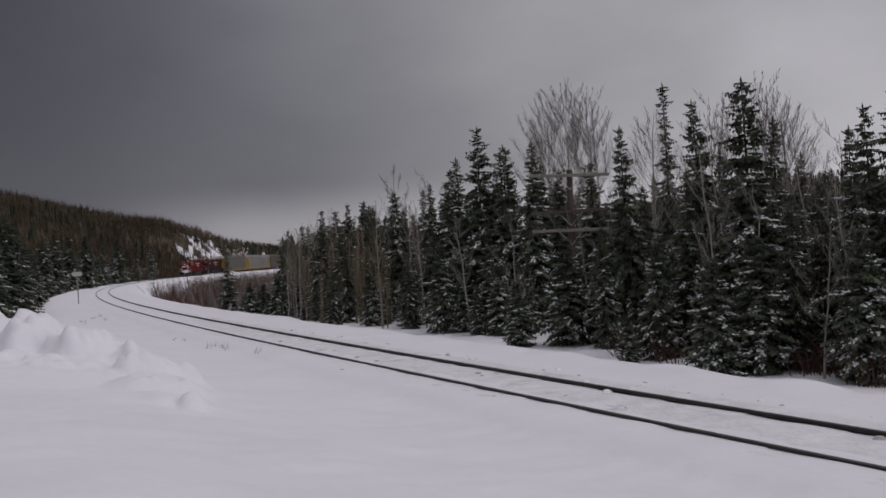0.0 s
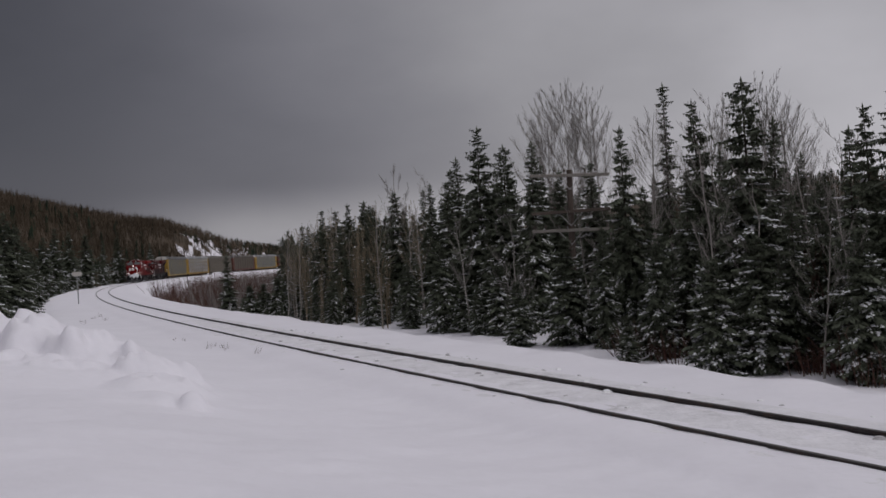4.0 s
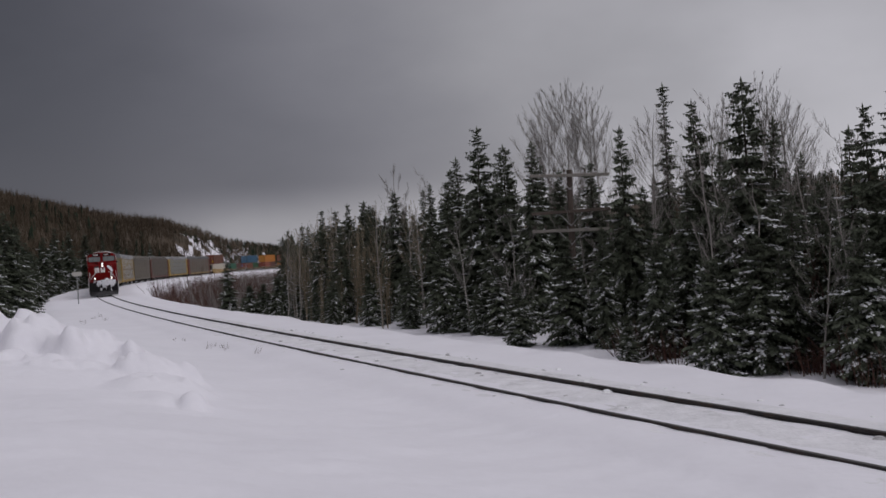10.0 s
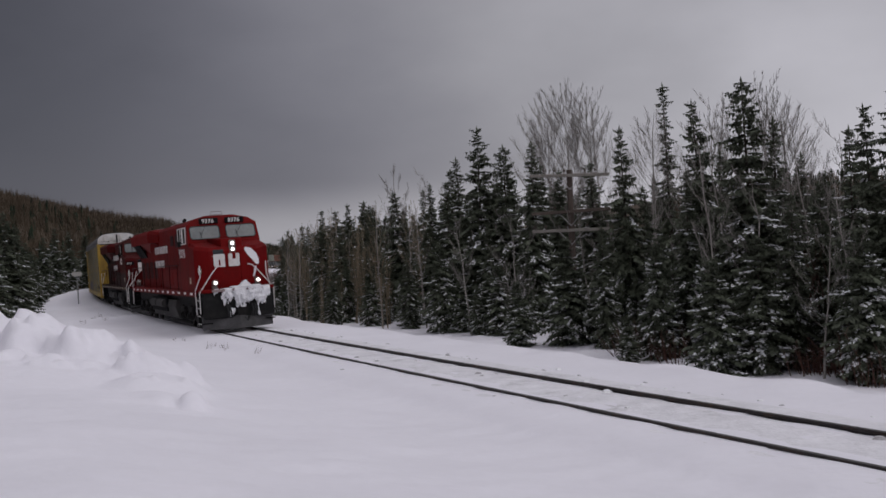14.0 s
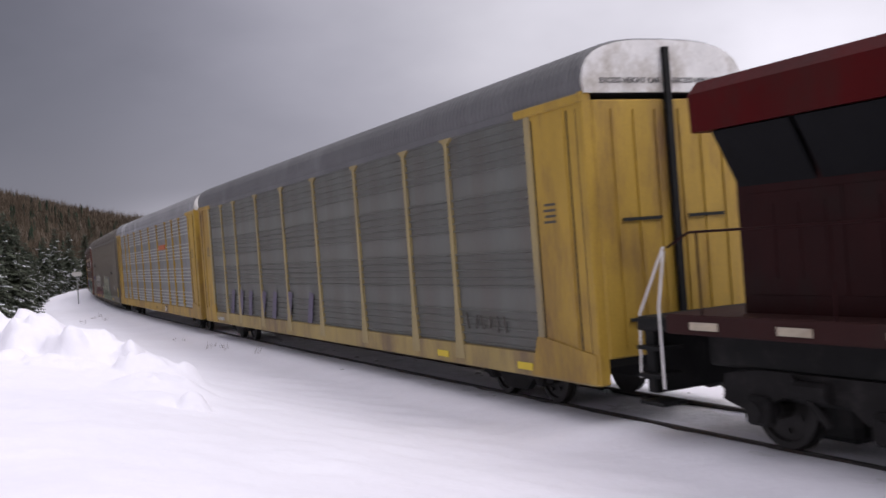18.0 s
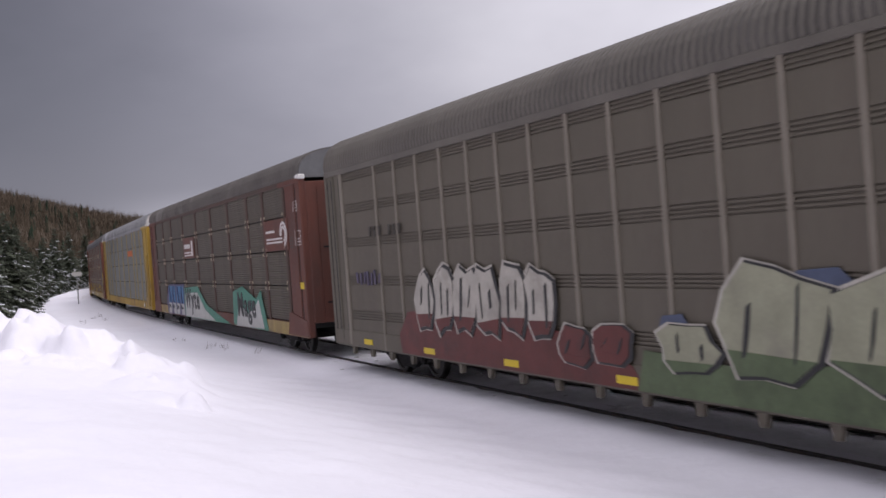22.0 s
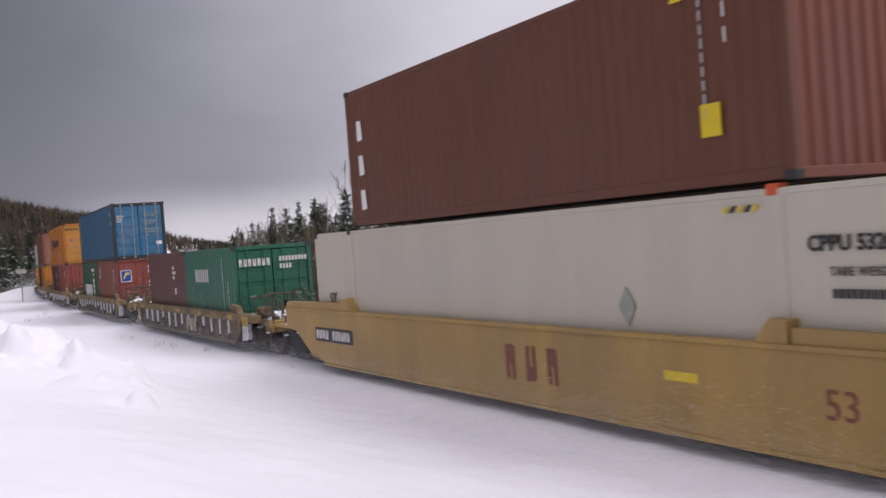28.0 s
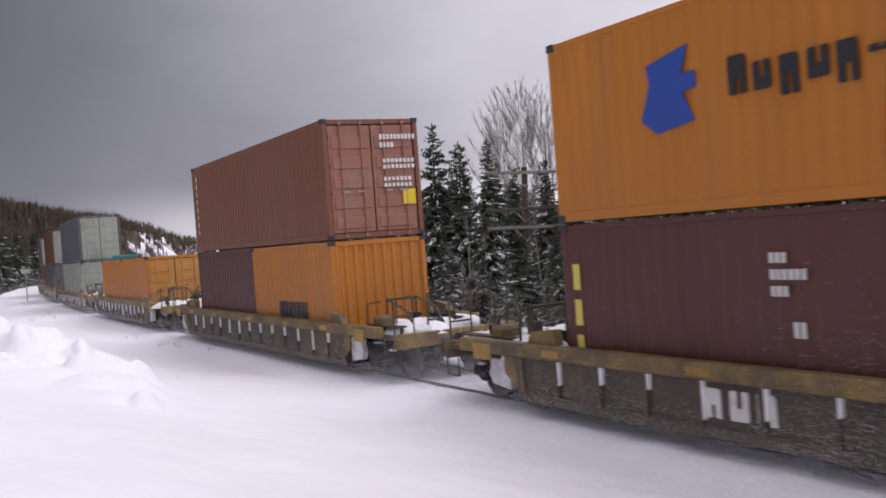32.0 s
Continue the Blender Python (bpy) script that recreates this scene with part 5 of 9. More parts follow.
    for sg in (-1, 1):
        dl = part("ditch_light", Form().disc((X(0.34), sg * 0.86, 1.98), "x", 0.12, 0.22, 16).box(X(0.6), X(0.4), sg * 0.86 - 0.1, sg * 0.86 + 0.1, 1.72, 1.86), LAMP_RIM, L, "lit lamp on the front platform")
        part("lens", Form().disc((X(0.225), sg * 0.86, 1.98), "x", 0.066, 0.04, 16), DITCH_GLOW if lit else LAMP_DULL, dl, "lit white lens" if lit else "dimmed lens")
    part("nose_window", Form().box(X(0.625), X(0.605), -0.80, -0.38, 3.02, 3.30, 0.03), GLASS_DARK, L)
    gs = part("safety_plate", Form().box(X(0.93), X(0.88), -1.38, -1.13, 2.35, 2.62), WHITE_PAINT, L, "green plate with a white cross")
    part("green_field", Form().box(X(0.885), X(0.865), -1.36, -1.15, 2.37, 2.60), GREEN_SIGN, gs)
    part("cross", Form().box(X(0.87), X(0.858), -1.275, -1.235, 2.40, 2.57).box(X(0.87), X(0.858), -1.34, -1.17, 2.465, 2.505), WHITE_PAINT, gs)
    # front platform, pilot and plough
    part("front_platform", Form().box(X(1.05), X(0.12), -1.45, 1.45, 1.60, 1.74, 0.03), red, L)
    part("anticlimber", Form().box(X(0.14), X(-0.02), -1.05, 1.05, 1.62, 1.72, 0.02), ROOF_DUSTY if lit else BLACK_STEEL, L, "snow-dusted edge of the front platform" if lit else "")
    part("pilot_plate", Form().box(X(0.35), X(0.15), -1.42, 1.42, 0.55, 1.60, 0.03), BLACK_STEEL, L)
    pl = Form()
    a = [(X(0.55), -1.42, 0.12), (X(0.05), -0.5, 0.12), (X(-0.02), 0, 0.12), (X(0.05), 0.5, 0.12), (X(0.55), 1.42, 0.12)]
    b = [(X(0.65), -1.42, 0.72), (X(0.22), -0.5, 0.70), (X(0.15), 0, 0.70), (X(0.22), 0.5, 0.70), (X(0.65), 1.42, 0.72)]
    back = [(x - 0.08, y, z) for x, y, z in a], [(x - 0.08, y, z) for x, y, z in b]
    pl.loft([a, b, back[1], back[0], a], cap=False, closed=False)
    pl.add([a[0], b[0], back[1][0], back[0][0]], [(0, 1, 2, 3)]).add([a[-1], b[-1], back[1][-1], back[0][-1]], [(3, 2, 1, 0)])
    part("snow_plough", pl, PLOUGH_GREY, L, "grimy steel plough blade")
    coupler(L, X(0.4), 1)
    # snow packed on the front
    if lit:
        pk = Form()
        ny, nz = 64, 44
        ys, zs = np.linspace(-1.0, 1.25, ny), np.linspace(0.40, 1.75, nz)
        gy, gz = [v.ravel() for v in np.meshgrid(ys, zs)]
        lump = ripple(gy * 10, gz * 10, 6.0, 61) + 0.45 * ripple(gy * 10, gz * 10, 2.2, 62)
        cover = 0.62 * lump + 1.5 * (gz - 1.05) + 0.30 - 1.8 * np.maximum(0, np.abs(gy - 0.36) - 0.50)
        cover -= 1.6 * np.exp(-((gy - 0.42) / 0.26) ** 2 - ((gz - 0.98) / 0.16) ** 2)
        deep = 0.02 + 0.16 * smooth01(cover, 0.0, 0.9) + 0.04 * ripple(gy * 10, gz * 10, 1.8, 63)
        pts = [(X(0.13) + float(d), float(y), float(z)) for d, y, z in zip(deep, gy, gz)]
        pk.add(pts, [(j * ny + i, j * ny + i + 1, (j + 1) * ny + i + 1, (j + 1) * ny + i) for j in range(nz - 1) for i in range(ny - 1) if cover[j * ny + i] > 0])
        pk.box(X(0.9), X(0.1), -0.25, 0.95, 1.72, 1.80, 0.04).prism([(0.10, 1.78), (0.62, 1.78), (0.40, 2.02), (0.24, 1.92)], "x", X(0.615), X(0.42))
        part("packed_snow", pk, SNOW_CAKE, L, "snow packed over the pilot and coupler")
        sw = Form().prism([(0.46, 3.26), (0.52, 3.34), (0.74, 3.28), (0.94, 3.06), (1.02, 2.84), (1.02, 2.62), (0.90, 2.62), (0.72, 2.86), (0.56, 3.06)], "x", X(0.70), X(0.56))
        sw.prism([(0.84, 2.52), (0.92, 2.54), (0.88, 2.32), (0.78, 2.10), (0.74, 2.14)], "x", X(0.66), X(0.57))
        part("stuck_snow", sw, SNOW_CAKE, L, "patch of snow stuck to the nose")
    for sg in (-1, 1):
        for k, xx in enumerate((-0.62, 0.55)):
            h = Form().tube([(X(0.1), sg * 0.5 + 0.1 * k, 1.05), (X(-0.12), sg * 0.5 + 0.1 * k, 0.85), (X(-0.05), sg * 0.45 + 0.1 * k, 0.55)], 0.03, 6)
            part("air_hose", h, RUBBER, L)
        # step wells and ladders
        st = part("step_well", Form().box(X(1.35), X(0.95), sg * 1.2, sg * 1.5, 0.35, 1.62, 0.02), BLACK_STEEL, L)
        for k in range(4):
            part("step", Form().box(X(0.95), X(0.42), sg * 1.05, sg * 1.5, 0.36 + k * 0.31, 0.40 + k * 0.31), BLACK_STEEL, L, "black step with a pale edge")
            part("step_edge", Form().box(X(0.95), X(0.42), sg * 1.495, sg * 1.515, 0.37 + k * 0.31, 0.40 + k * 0.31), WHITE_PAINT, L)
        for path in ([(X(1.05), sg * 1.53, 0.75), (X(1.05), sg * 1.53, 1.72), (X(0.78), sg * 1.35, 2.25), (X(0.78), sg * 1.35, 2.72)], [(X(0.42), sg * 1.5, 0.80), (X(0.35), sg * 1.5, 1.62), (X(0.45), sg * 0.95, 2.35), (X(0.50), sg * 0.7, 2.62), (X(0.55), sg * 0.55, 2.64)]):
            part("handrail", Form().tube(path, 0.022, 6), WHITE_PAINT, L, "white handrail")
        # walkway rail with stanchions
        hr = Form().tube([(X(4.8), sg * 1.5, 2.78), (X(20.4), sg * 1.5, 2.78), (X(20.9), sg * 1.45, 2.6)], 0.018, 5)
        rail = part("walkway_rail", hr, RED_DARK, L)
        for k in range(8):
            part("stanchion", Form().tube([(X(5.2 + k * 2.15), sg * 1.5, 1.72), (X(5.2 + k * 2.15), sg * 1.5, 2.78)], 0.016, 5), RED_DARK, rail)
        # rear steps
        part("rear_handrail", Form().tube([(X(21.1), sg * 1.5, 0.7), (X(21.1), sg * 1.5, 1.8), (X(20.95), sg * 1.48, 2.55)], 0.02, 5).tube([(X(21.7), sg * 1.42, 0.8), (X(21.65), sg * 1.40, 1.7), (X(21.3), sg * 1.2, 2.6)], 0.02, 5), WHITE_PAINT, L)
        for k in range(3):
            part("rear_step", Form().box(X(21.65), X(21.15), sg * 1.1, sg * 1.5, 0.45 + 0.38 * k, 0.50 + 0.38 * k), BLACK_STEEL, L)
    part("rear_platform", Form().box(X(21.7), X(20.6), -1.45, 1.45, 1.46, 1.66, 0.03).box(X(21.6), X(21.4), -1.4, 1.4, 0.6, 1.5, 0.02), BLACK_STEEL, L)
    coupler(L, X(21.5), -1)
    # fuel tank with air reservoirs
    tk = Form().prism([(-1.3, 1.2), (-1.38, 0.9), (-1.2, 0.34), (-0.9, 0.26), (0.9, 0.26), (1.2, 0.34), (1.38, 0.9), (1.3, 1.2)], "x", X(14.6), X(7.2))
    part("fuel_tank", tk, TANK_GREY, L, "dusty grey fuel tank")
    for sg in (-1, 1):
        # proud black slab paints the shade of a recess in the tank side
        rec = part("tank_recess", Form().box(X(14.0), X(9.4), sg * 1.33, sg * 1.41, 0.62, 1.3, 0.02), BOARD_BLACK, L)
        for d0, d1 in ((13.7, 12.0), (11.6, 9.7)):
            part("air_reservoir", Form().tube([(X(d0), sg * 1.42, 1.02), (X(d1), sg * 1.42, 1.02)], 0.2, 10), TANK_GREY, L)
    # trucks
    for dc in (4.35, 17.75):
        tf = Form().box(X(dc) - 2.2, X(dc) + 2.2, -0.95, 0.95, 0.62, 0.80, 0.05)
        tr = part("truck_frame", tf, BLACK_STEEL, L)
        for q in (-1.35, 0.55, 1.75):
            part("traction_motor", Form().box(X(dc) + q - 0.45, X(dc) + q + 0.45, -0.68, 0.68, 0.16, 0.66, 0.08), BLACK_STEEL, tr)
        for sg in (-1, 1):
            out = [(-2.55, 0.62), (-2.5, 0.95), (-1.9, 1.04), (1.9, 1.04), (2.5, 0.95), (2.55, 0.62), (2.1, 0.50), (1.5, 0.74), (0.55, 0.74), (0.3, 0.55), (-0.3, 0.55), (-0.55, 0.74), (-1.5, 0.74), (-2.1, 0.50)]
            sf = Form().prism([(X(dc) + u, w) for u, w in out], "y", sg * 1.02, sg * 1.2)
            fr = part("side_frame", sf, TRUCK_STEEL, tr)
            for q in (-1.9, 0, 1.9):
                jb = Form().box(X(dc) + q - 0.2, X(dc) + q + 0.2, sg * 1.1, sg * 1.3, 0.36, 0.72, 0.05)
                jb.disc((X(dc) + q, sg * 1.31, 0.53), "y", 0.13, 0.06, 12)
                part("axle_box", jb, TRUCK_STEEL, tr)
            for q in (-1.0, 1.0):
                dz = Form().tube([(X(dc) + q - 0.3, sg * 1.26, 1.0), (X(dc) + q + 0.25, sg * 1.28, 0.5)], 0.05, 6)
                dz.disc((X(dc) + q, sg * 1.24, 0.86), "x", 0.12, 0.5, 10)
                part("brake_cylinder", dz, TRUCK_STEEL, tr)
        for q in (-1.9, 0, 1.9):
            AXLES.append((wheelset(L, X(dc) + q, 0.53), 0.53))
    # roof fittings
    part("roof_antenna", Form().box(X(3.9), X(3.3), -0.25, 0.25, 4.79, 4.85, 0.02).tube([(X(3.0), -0.3, 4.79), (X(3.0), -0.3, 4.95), (X(2.9), 0.15, 4.95), (X(2.9), 0.15, 4.79)], 0.014, 4), ROOF_DUSTY, L)
    part("air_horn", Form().tube([(X(9.6), -0.3, 4.72), (X(9.6), -0.3, 4.90), (X(9.25), -0.3, 4.92)], 0.05, 6, 0.09), BLACK_STEEL, L)
    return L


def build_engines():
    a = locomotive("9376", ENGINE_RED, ENGINE_RED, False, "red diesel locomotive with snow packed on its nose", True)
    TRAIN.append((a, 11.15, 6.7, None))
    b = locomotive("8723", ENGINE_RED_OLD, ENGINE_RED_WORN, True, "grimy red diesel locomotive coupled second", False)
    TRAIN.append((b, 34.08, 6.7, None))


build_engines()


# ---------------------------------------------------------------- the covered car carriers
YELLOW = material("faded_yellow_steel", (0.350, 0.220, 0.030), rough=0.55, vary=0.15, scale=1.5, fine=30, bump=0.08, dirt=(0.13, 0.068, 0.028), dirt_amount=0.45, streak=0.3)
YELLOW_PALE = material("weathered_pale_yellow_steel", (0.320, 0.235, 0.080), rough=0.6, vary=0.15, scale=1.5, fine=30, bump=0.08, dirt=(0.15, 0.10, 0.055), dirt_amount=0.5, streak=0.3)
POST_DULL = material("dull_greyed_yellow_posts", (0.30, 0.235, 0.105), rough=0.6, vary=0.15, scale=1.5, fine=30, bump=0.08, dirt=(0.20, 0.17, 0.11), dirt_amount=0.5, streak=0.35)
YELLOW_BRIGHT = material("bright_yellow_reflector", (0.62, 0.46, 0.02), rough=0.5, vary=0.08)
PANEL_GREEN_GREY = material("dull_grey_green_panels", (0.122, 0.127, 0.114), rough=0.6, vary=0.16, scale=0.9, fine=25, bump=0.06, dirt=(0.115, 0.105, 0.09), dirt_amount=0.45, streak=0.3, by_object=0.06)
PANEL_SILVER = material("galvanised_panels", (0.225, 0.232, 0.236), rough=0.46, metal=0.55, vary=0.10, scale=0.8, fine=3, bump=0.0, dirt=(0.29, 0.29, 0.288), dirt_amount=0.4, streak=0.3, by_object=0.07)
# Lighter copy of the panel zinc: paints the sky highlight on rib faces.
RIB_HIGHLIGHT = material("bright_zinc_ribs", (0.47, 0.48, 0.48), rough=0.40, metal=0.4, vary=0.10, scale=0.8, fine=3, bump=0.0, dirt=(0.42, 0.42, 0.41), dirt_amount=0.35, streak=0.3, by_object=0.06)
PANEL_TAN = material("dirty_tan_steel", (0.106, 0.092, 0.070), rough=0.6, vary=0.14, scale=0.8, fine=25, bump=0.05, dirt=(0.088, 0.074, 0.058), dirt_amount=0.45, streak=0.3, by_object=0.04)
POST_TAN = material("scuffed_pale_tan_posts", (0.20, 0.176, 0.142), rough=0.6, vary=0.14, scale=0.8, fine=25, bump=0.05, dirt=(0.125, 0.108, 0.085), dirt_amount=0.45, streak=0.3)
PANEL_BROWN = material("sooty_brown_grey_panels", (0.086, 0.071, 0.052), rough=0.65, vary=0.18, scale=1.0, fine=25, bump=0.06, dirt=(0.056, 0.046, 0.035), dirt_amount=0.45, streak=0.3, by_object=0.10)
PANEL_BLUE_GREY = material("blue_grey_panels", (0.142, 0.150, 0.143), rough=0.5, vary=0.10, scale=1.0, fine=25, bump=0.05, dirt=(0.105, 0.106, 0.100), dirt_amount=0.35, streak=0.3, by_object=0.05)
PANEL_OLIVE = material("sooty_olive_grey_panels", (0.112, 0.099, 0.076), rough=0.62, vary=0.16, scale=1.0, fine=25, bump=0.06, dirt=(0.075, 0.064, 0.050), dirt_amount=0.4, streak=0.3, by_object=0.09)
RUST_RED = material("rust_red_steel", (0.150, 0.046, 0.028), rough=0.65, vary=0.18, scale=1.5, fine=25, bump=0.1, dirt=(0.085, 0.040, 0.030), dirt_amount=0.45, streak=0.35)
POST_BROWN = material("sooty_maroon_brown_posts", (0.070, 0.038, 0.028), rough=0.65, vary=0.18, scale=1.2, fine=25, bump=0.08, dirt=(0.055, 0.040, 0.031), dirt_amount=0.5, streak=0.35)
MAROON_STEEL = material("dark_maroon_steel", (0.108, 0.036, 0.024), rough=0.6, vary=0.15, scale=1.2, fine=25, bump=0.08, dirt=(0.07, 0.035, 0.028), dirt_amount=0.4, streak=0.35)
ROOF_GREY = material("weathered_grey_roof", (0.105, 0.105, 0.107), rough=0.6, vary=0.15, scale=0.8, fine=18, bump=0.06, dirt=(0.16, 0.16, 0.165), dirt_amount=0.3)
ROOF_SNOWY = material("pale_snowy_roof", (0.200, 0.200, 0.205), rough=0.7, vary=0.15, scale=0.7, fine=12, bump=0.1, dirt=(0.48, 0.48, 0.49), dirt_amount=0.35)
ROOF_TAN = material("dirty_tan_roof", (0.120, 0.108, 0.092), rough=0.6, vary=0.15, scale=0.8, fine=18, bump=0.06, dirt=(0.09, 0.08, 0.07), dirt_amount=0.35)
ROOF_BROWN = material("scuffed_brown_roof", (0.090, 0.080, 0.072), rough=0.65, vary=0.3, scale=0.7, fine=18, bump=0.08, dirt=(0.22, 0.21, 0.20), dirt_amount=0.32)
# darker tone for the grooves between the roof ribs
ROOF_GROOVE = material("grimy_roof_grooves", (0.070, 0.065, 0.058), rough=0.8, vary=0.25, scale=0.8, fine=18, bump=0.06, dirt=(0.11, 0.105, 0.10), dirt_amount=0.3)
ROOF_FROST = material("snow_in_roof_grooves", (0.46, 0.46, 0.48), rough=0.8, vary=0.15, scale=0.7, fine=12, bump=0.1, dirt=(0.30, 0.30, 0.31), dirt_amount=0.3)
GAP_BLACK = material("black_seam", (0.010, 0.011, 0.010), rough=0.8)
ORANGE_PLATE = material("orange_plate", (0.45, 0.11, 0.03), rough=0.5, vary=0.1)
WHITE_CAP = material("white_end_cap", (0.66, 0.65, 0.63), rough=0.55, vary=0.1, scale=2, fine=25, dirt=(0.30, 0.26, 0.21), dirt_amount=0.45)
G_FAINT = material("faded_stencil_paint", (0.055, 0.048, 0.040), rough=0.6, vary=0.2)
G_MAUVE = material("faded_mauve_spray_paint", (0.105, 0.090, 0.135), rough=0.6, vary=0.2)
G_CREAM = material("cream_spray_paint", (0.40, 0.375, 0.33), rough=0.55, vary=0.15, scale=2, fine=20, dirt=(0.24, 0.22, 0.19))
G_DUSK = material("dusky_blue_spray_paint", (0.062, 0.078, 0.130), rough=0.55, vary=0.2)
G_SAGE = material("sage_spray_paint", (0.27, 0.27, 0.19), rough=0.55, vary=0.15, scale=2, fine=20, dirt=(0.20, 0.19, 0.15))
G_NAVY = material("navy_spray_paint", (0.055, 0.048, 0.115), rough=0.5, vary=0.2)
G_BLACK = material("black_spray_paint", (0.02, 0.02, 0.022), rough=0.5, vary=0.1)
G_BLUE = material("blue_spray_paint", (0.030, 0.135, 0.27), rough=0.5, vary=0.2)
G_TEAL = material("teal_spray_paint", (0.045, 0.19, 0.135), rough=0.5, vary=0.2)
G_PALE = material("pale_spray_paint", (0.42, 0.42, 0.40), rough=0.5, vary=0.15)
G_RED = material("dark_red_spray_paint", (0.105, 0.026, 0.022), rough=0.55, vary=0.25, scale=1.5, dirt=(0.05, 0.022, 0.02))
G_GREEN = material("green_spray_paint", (0.085, 0.115, 0.058), rough=0.55, vary=0.25, scale=1.5, dirt=(0.05, 0.06, 0.035))


def roof_outline(z0, z1, half, square=2.6):
    """Arched roof with tight shoulders: the outline across the car."""
    pts = [(-half, z0)]
    for k in range(0, 15):
        a = math.pi * (0.02 + 0.96 * k / 14)
        c, q = math.cos(a), math.sin(a)
        pts.append((-math.copysign(abs(c) ** (2 / square), c) * half * 1.015, z0 + 0.06 + (z1 - z0 - 0.06) * q ** (2 / square)))
    pts.append((half, z0))
    return pts


def autorack(spec, d_mid):
    """A covered car carrier: flat car sill, ribbed or boarded sides between posts, arched ribbed roof and folding end doors."""
    half = spec["half"]
    top = spec.get("top", 4.92)
    A = thing("autorack_car", spec["label"], "freight car", "covered car carriers")
    post, panel, sill, roofm, endm = spec["post"], spec["panel"], spec["sill"], spec["roof"], spec["end"]
    hw = 1.47
    ins = spec.get("inset", 1.62)
    # flat car
    part("side_sill", Form().box(-half + 0.1, half - 0.1, -1.52, -1.40, 0.58, 0.98, 0.02), sill, A)
    part("side_sill", Form().box(-half + 0.1, half - 0.1, 1.40, 1.52, 0.58, 0.98, 0.02), sill, A)
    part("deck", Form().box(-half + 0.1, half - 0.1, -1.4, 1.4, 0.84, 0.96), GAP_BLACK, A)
    part("centre_sill", Form().box(-half, half, -0.35, 0.35, 0.52, 0.86, 0.03), BLACK_STEEL, A)
    # black sheet added behind the panels, painting the shade in their gaps
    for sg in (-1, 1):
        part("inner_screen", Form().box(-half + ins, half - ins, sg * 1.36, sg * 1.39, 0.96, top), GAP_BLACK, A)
    # roof: ribs stand proud of the arch
    out = roof_outline(top, spec.get("peak", 5.72), 1.50, spec.get("square", 2.6))
    f = Form()
    n = int(half * 2 / 0.15)
    rings, first = [], 0
    for k in range(n + 1):
        x = -half + 0.05 + (2 * half - 0.1) * k / n
        for dx, lift in ((-0.050, 0.0), (-0.030, 0.032), (0.030, 0.032), (0.050, 0.0)):
            if abs(x + dx) < half:
                first = first if rings else {-0.050: 0, -0.030: 1, 0.030: 2, 0.050: 3}[dx]
                rings.append([(x + dx, y * (1 + lift * 0.3), z + (lift if 0 < i < len(out) - 1 else 0)) for i, (y, z) in enumerate(out)])
    f.loft(rings)
    m = len(out)
    f.mi = [1 if i < m * (len(rings) - 1) and (i // m + first) % 4 == 3 else 0 for i in range(len(f.f))]
    part("roof", f, [roofm, spec.get("groove", ROOF_GROOVE)], A, spec.get("roof_label", ""))
    for sg in (-1, 1):
        part("roof_rail", Form().box(-half + 0.05, half - 0.05, sg * 1.46, sg * 1.535, top - 0.10, top + 0.03, 0.015), spec.get("rail", roofm), A)
    # end panels and doors
    for way in (-1, 1):
        for sg in (-1, 1):
            e = part("end_panel", Form().box(way * (half - ins), way * (half - 0.02), sg * 1.42, sg * 1.505, 0.62, top - 0.06, 0.02), endm, A)
            part("corner_post", Form().box(way * (half - 0.16), way * (half + 0.02), sg * 1.34, sg * 1.525, 0.60, top + 0.04, 0.02), endm, A)
            part("end_post", Form().box(way * (half - ins - 0.08), way * (half - ins + 0.10), sg * 1.46, sg * 1.53, 0.62, top - 0.02, 0.02), post, A)
            # black strips paint the shadow lines beside the posts and the rib
            for q in (half - ins + 0.13, half - 0.44, half - 0.18):
                part("panel_seam", Form().box(way * q, way * (q + 0.03), sg * 1.50, sg * 1.512, 0.72, top - 0.2), GAP_BLACK, A)
            if spec["kind"] != "tall":
                part("top_plate", Form().box(way * (half - ins - 0.35), way * (half + 0.03), sg * 1.47, sg * 1.55, top - 0.13, top + 0.01, 0.02), endm, A)
                part("foot_plate", Form().prism([(way * (half - ins - 0.35), 0.62), (way * (half - 0.05), 0.62), (way * (half - 0.05), 1.05), (way * (half - ins + 0.1), 1.25), (way * (half - ins - 0.1), 1.25)], "y", sg * 1.49, sg * 1.538), endm, A)
            ld = Form()
            for sx in (0.42, 0.82) if spec.get('ladder') else ():
                ld.tube([(way * (half - sx), sg * 1.55, 0.75), (way * (half - sx), sg * 1.55, 3.4)], 0.014, 4)
            for q in range(8 if spec.get('ladder') else 0):
                ld.tube([(way * (half - 0.42), sg * 1.55, 0.85 + q * 0.33), (way * (half - 0.82), sg * 1.55, 0.85 + q * 0.33)], 0.012, 4)
            if ld.v:
                part("ladder", ld, endm, A)
            for q in range(4):
                part("stencil_line", Form().box(way * (half - 1.28 + 0.03 * (q % 2)), way * (half - 0.92), sg * 1.505, sg * 1.509, 3.06 + q * 0.09, 3.10 + q * 0.09), spec.get("stencil", G_FAINT), A)
            part("panel_rib", Form().box(way * (half - 0.62), way * (half - 0.50), sg * 1.50, sg * 1.53, 0.7, top - 0.1, 0.015), endm, A)
            if spec.get("bracket"):
                part("corner_bracket", Form().box(way * (half - 0.22), way * (half + 0.08), sg * 1.34, sg * 1.55, top - 0.04, top + 0.10, 0.03), WHITE_CAP, A, "white bracket at the roof corner")
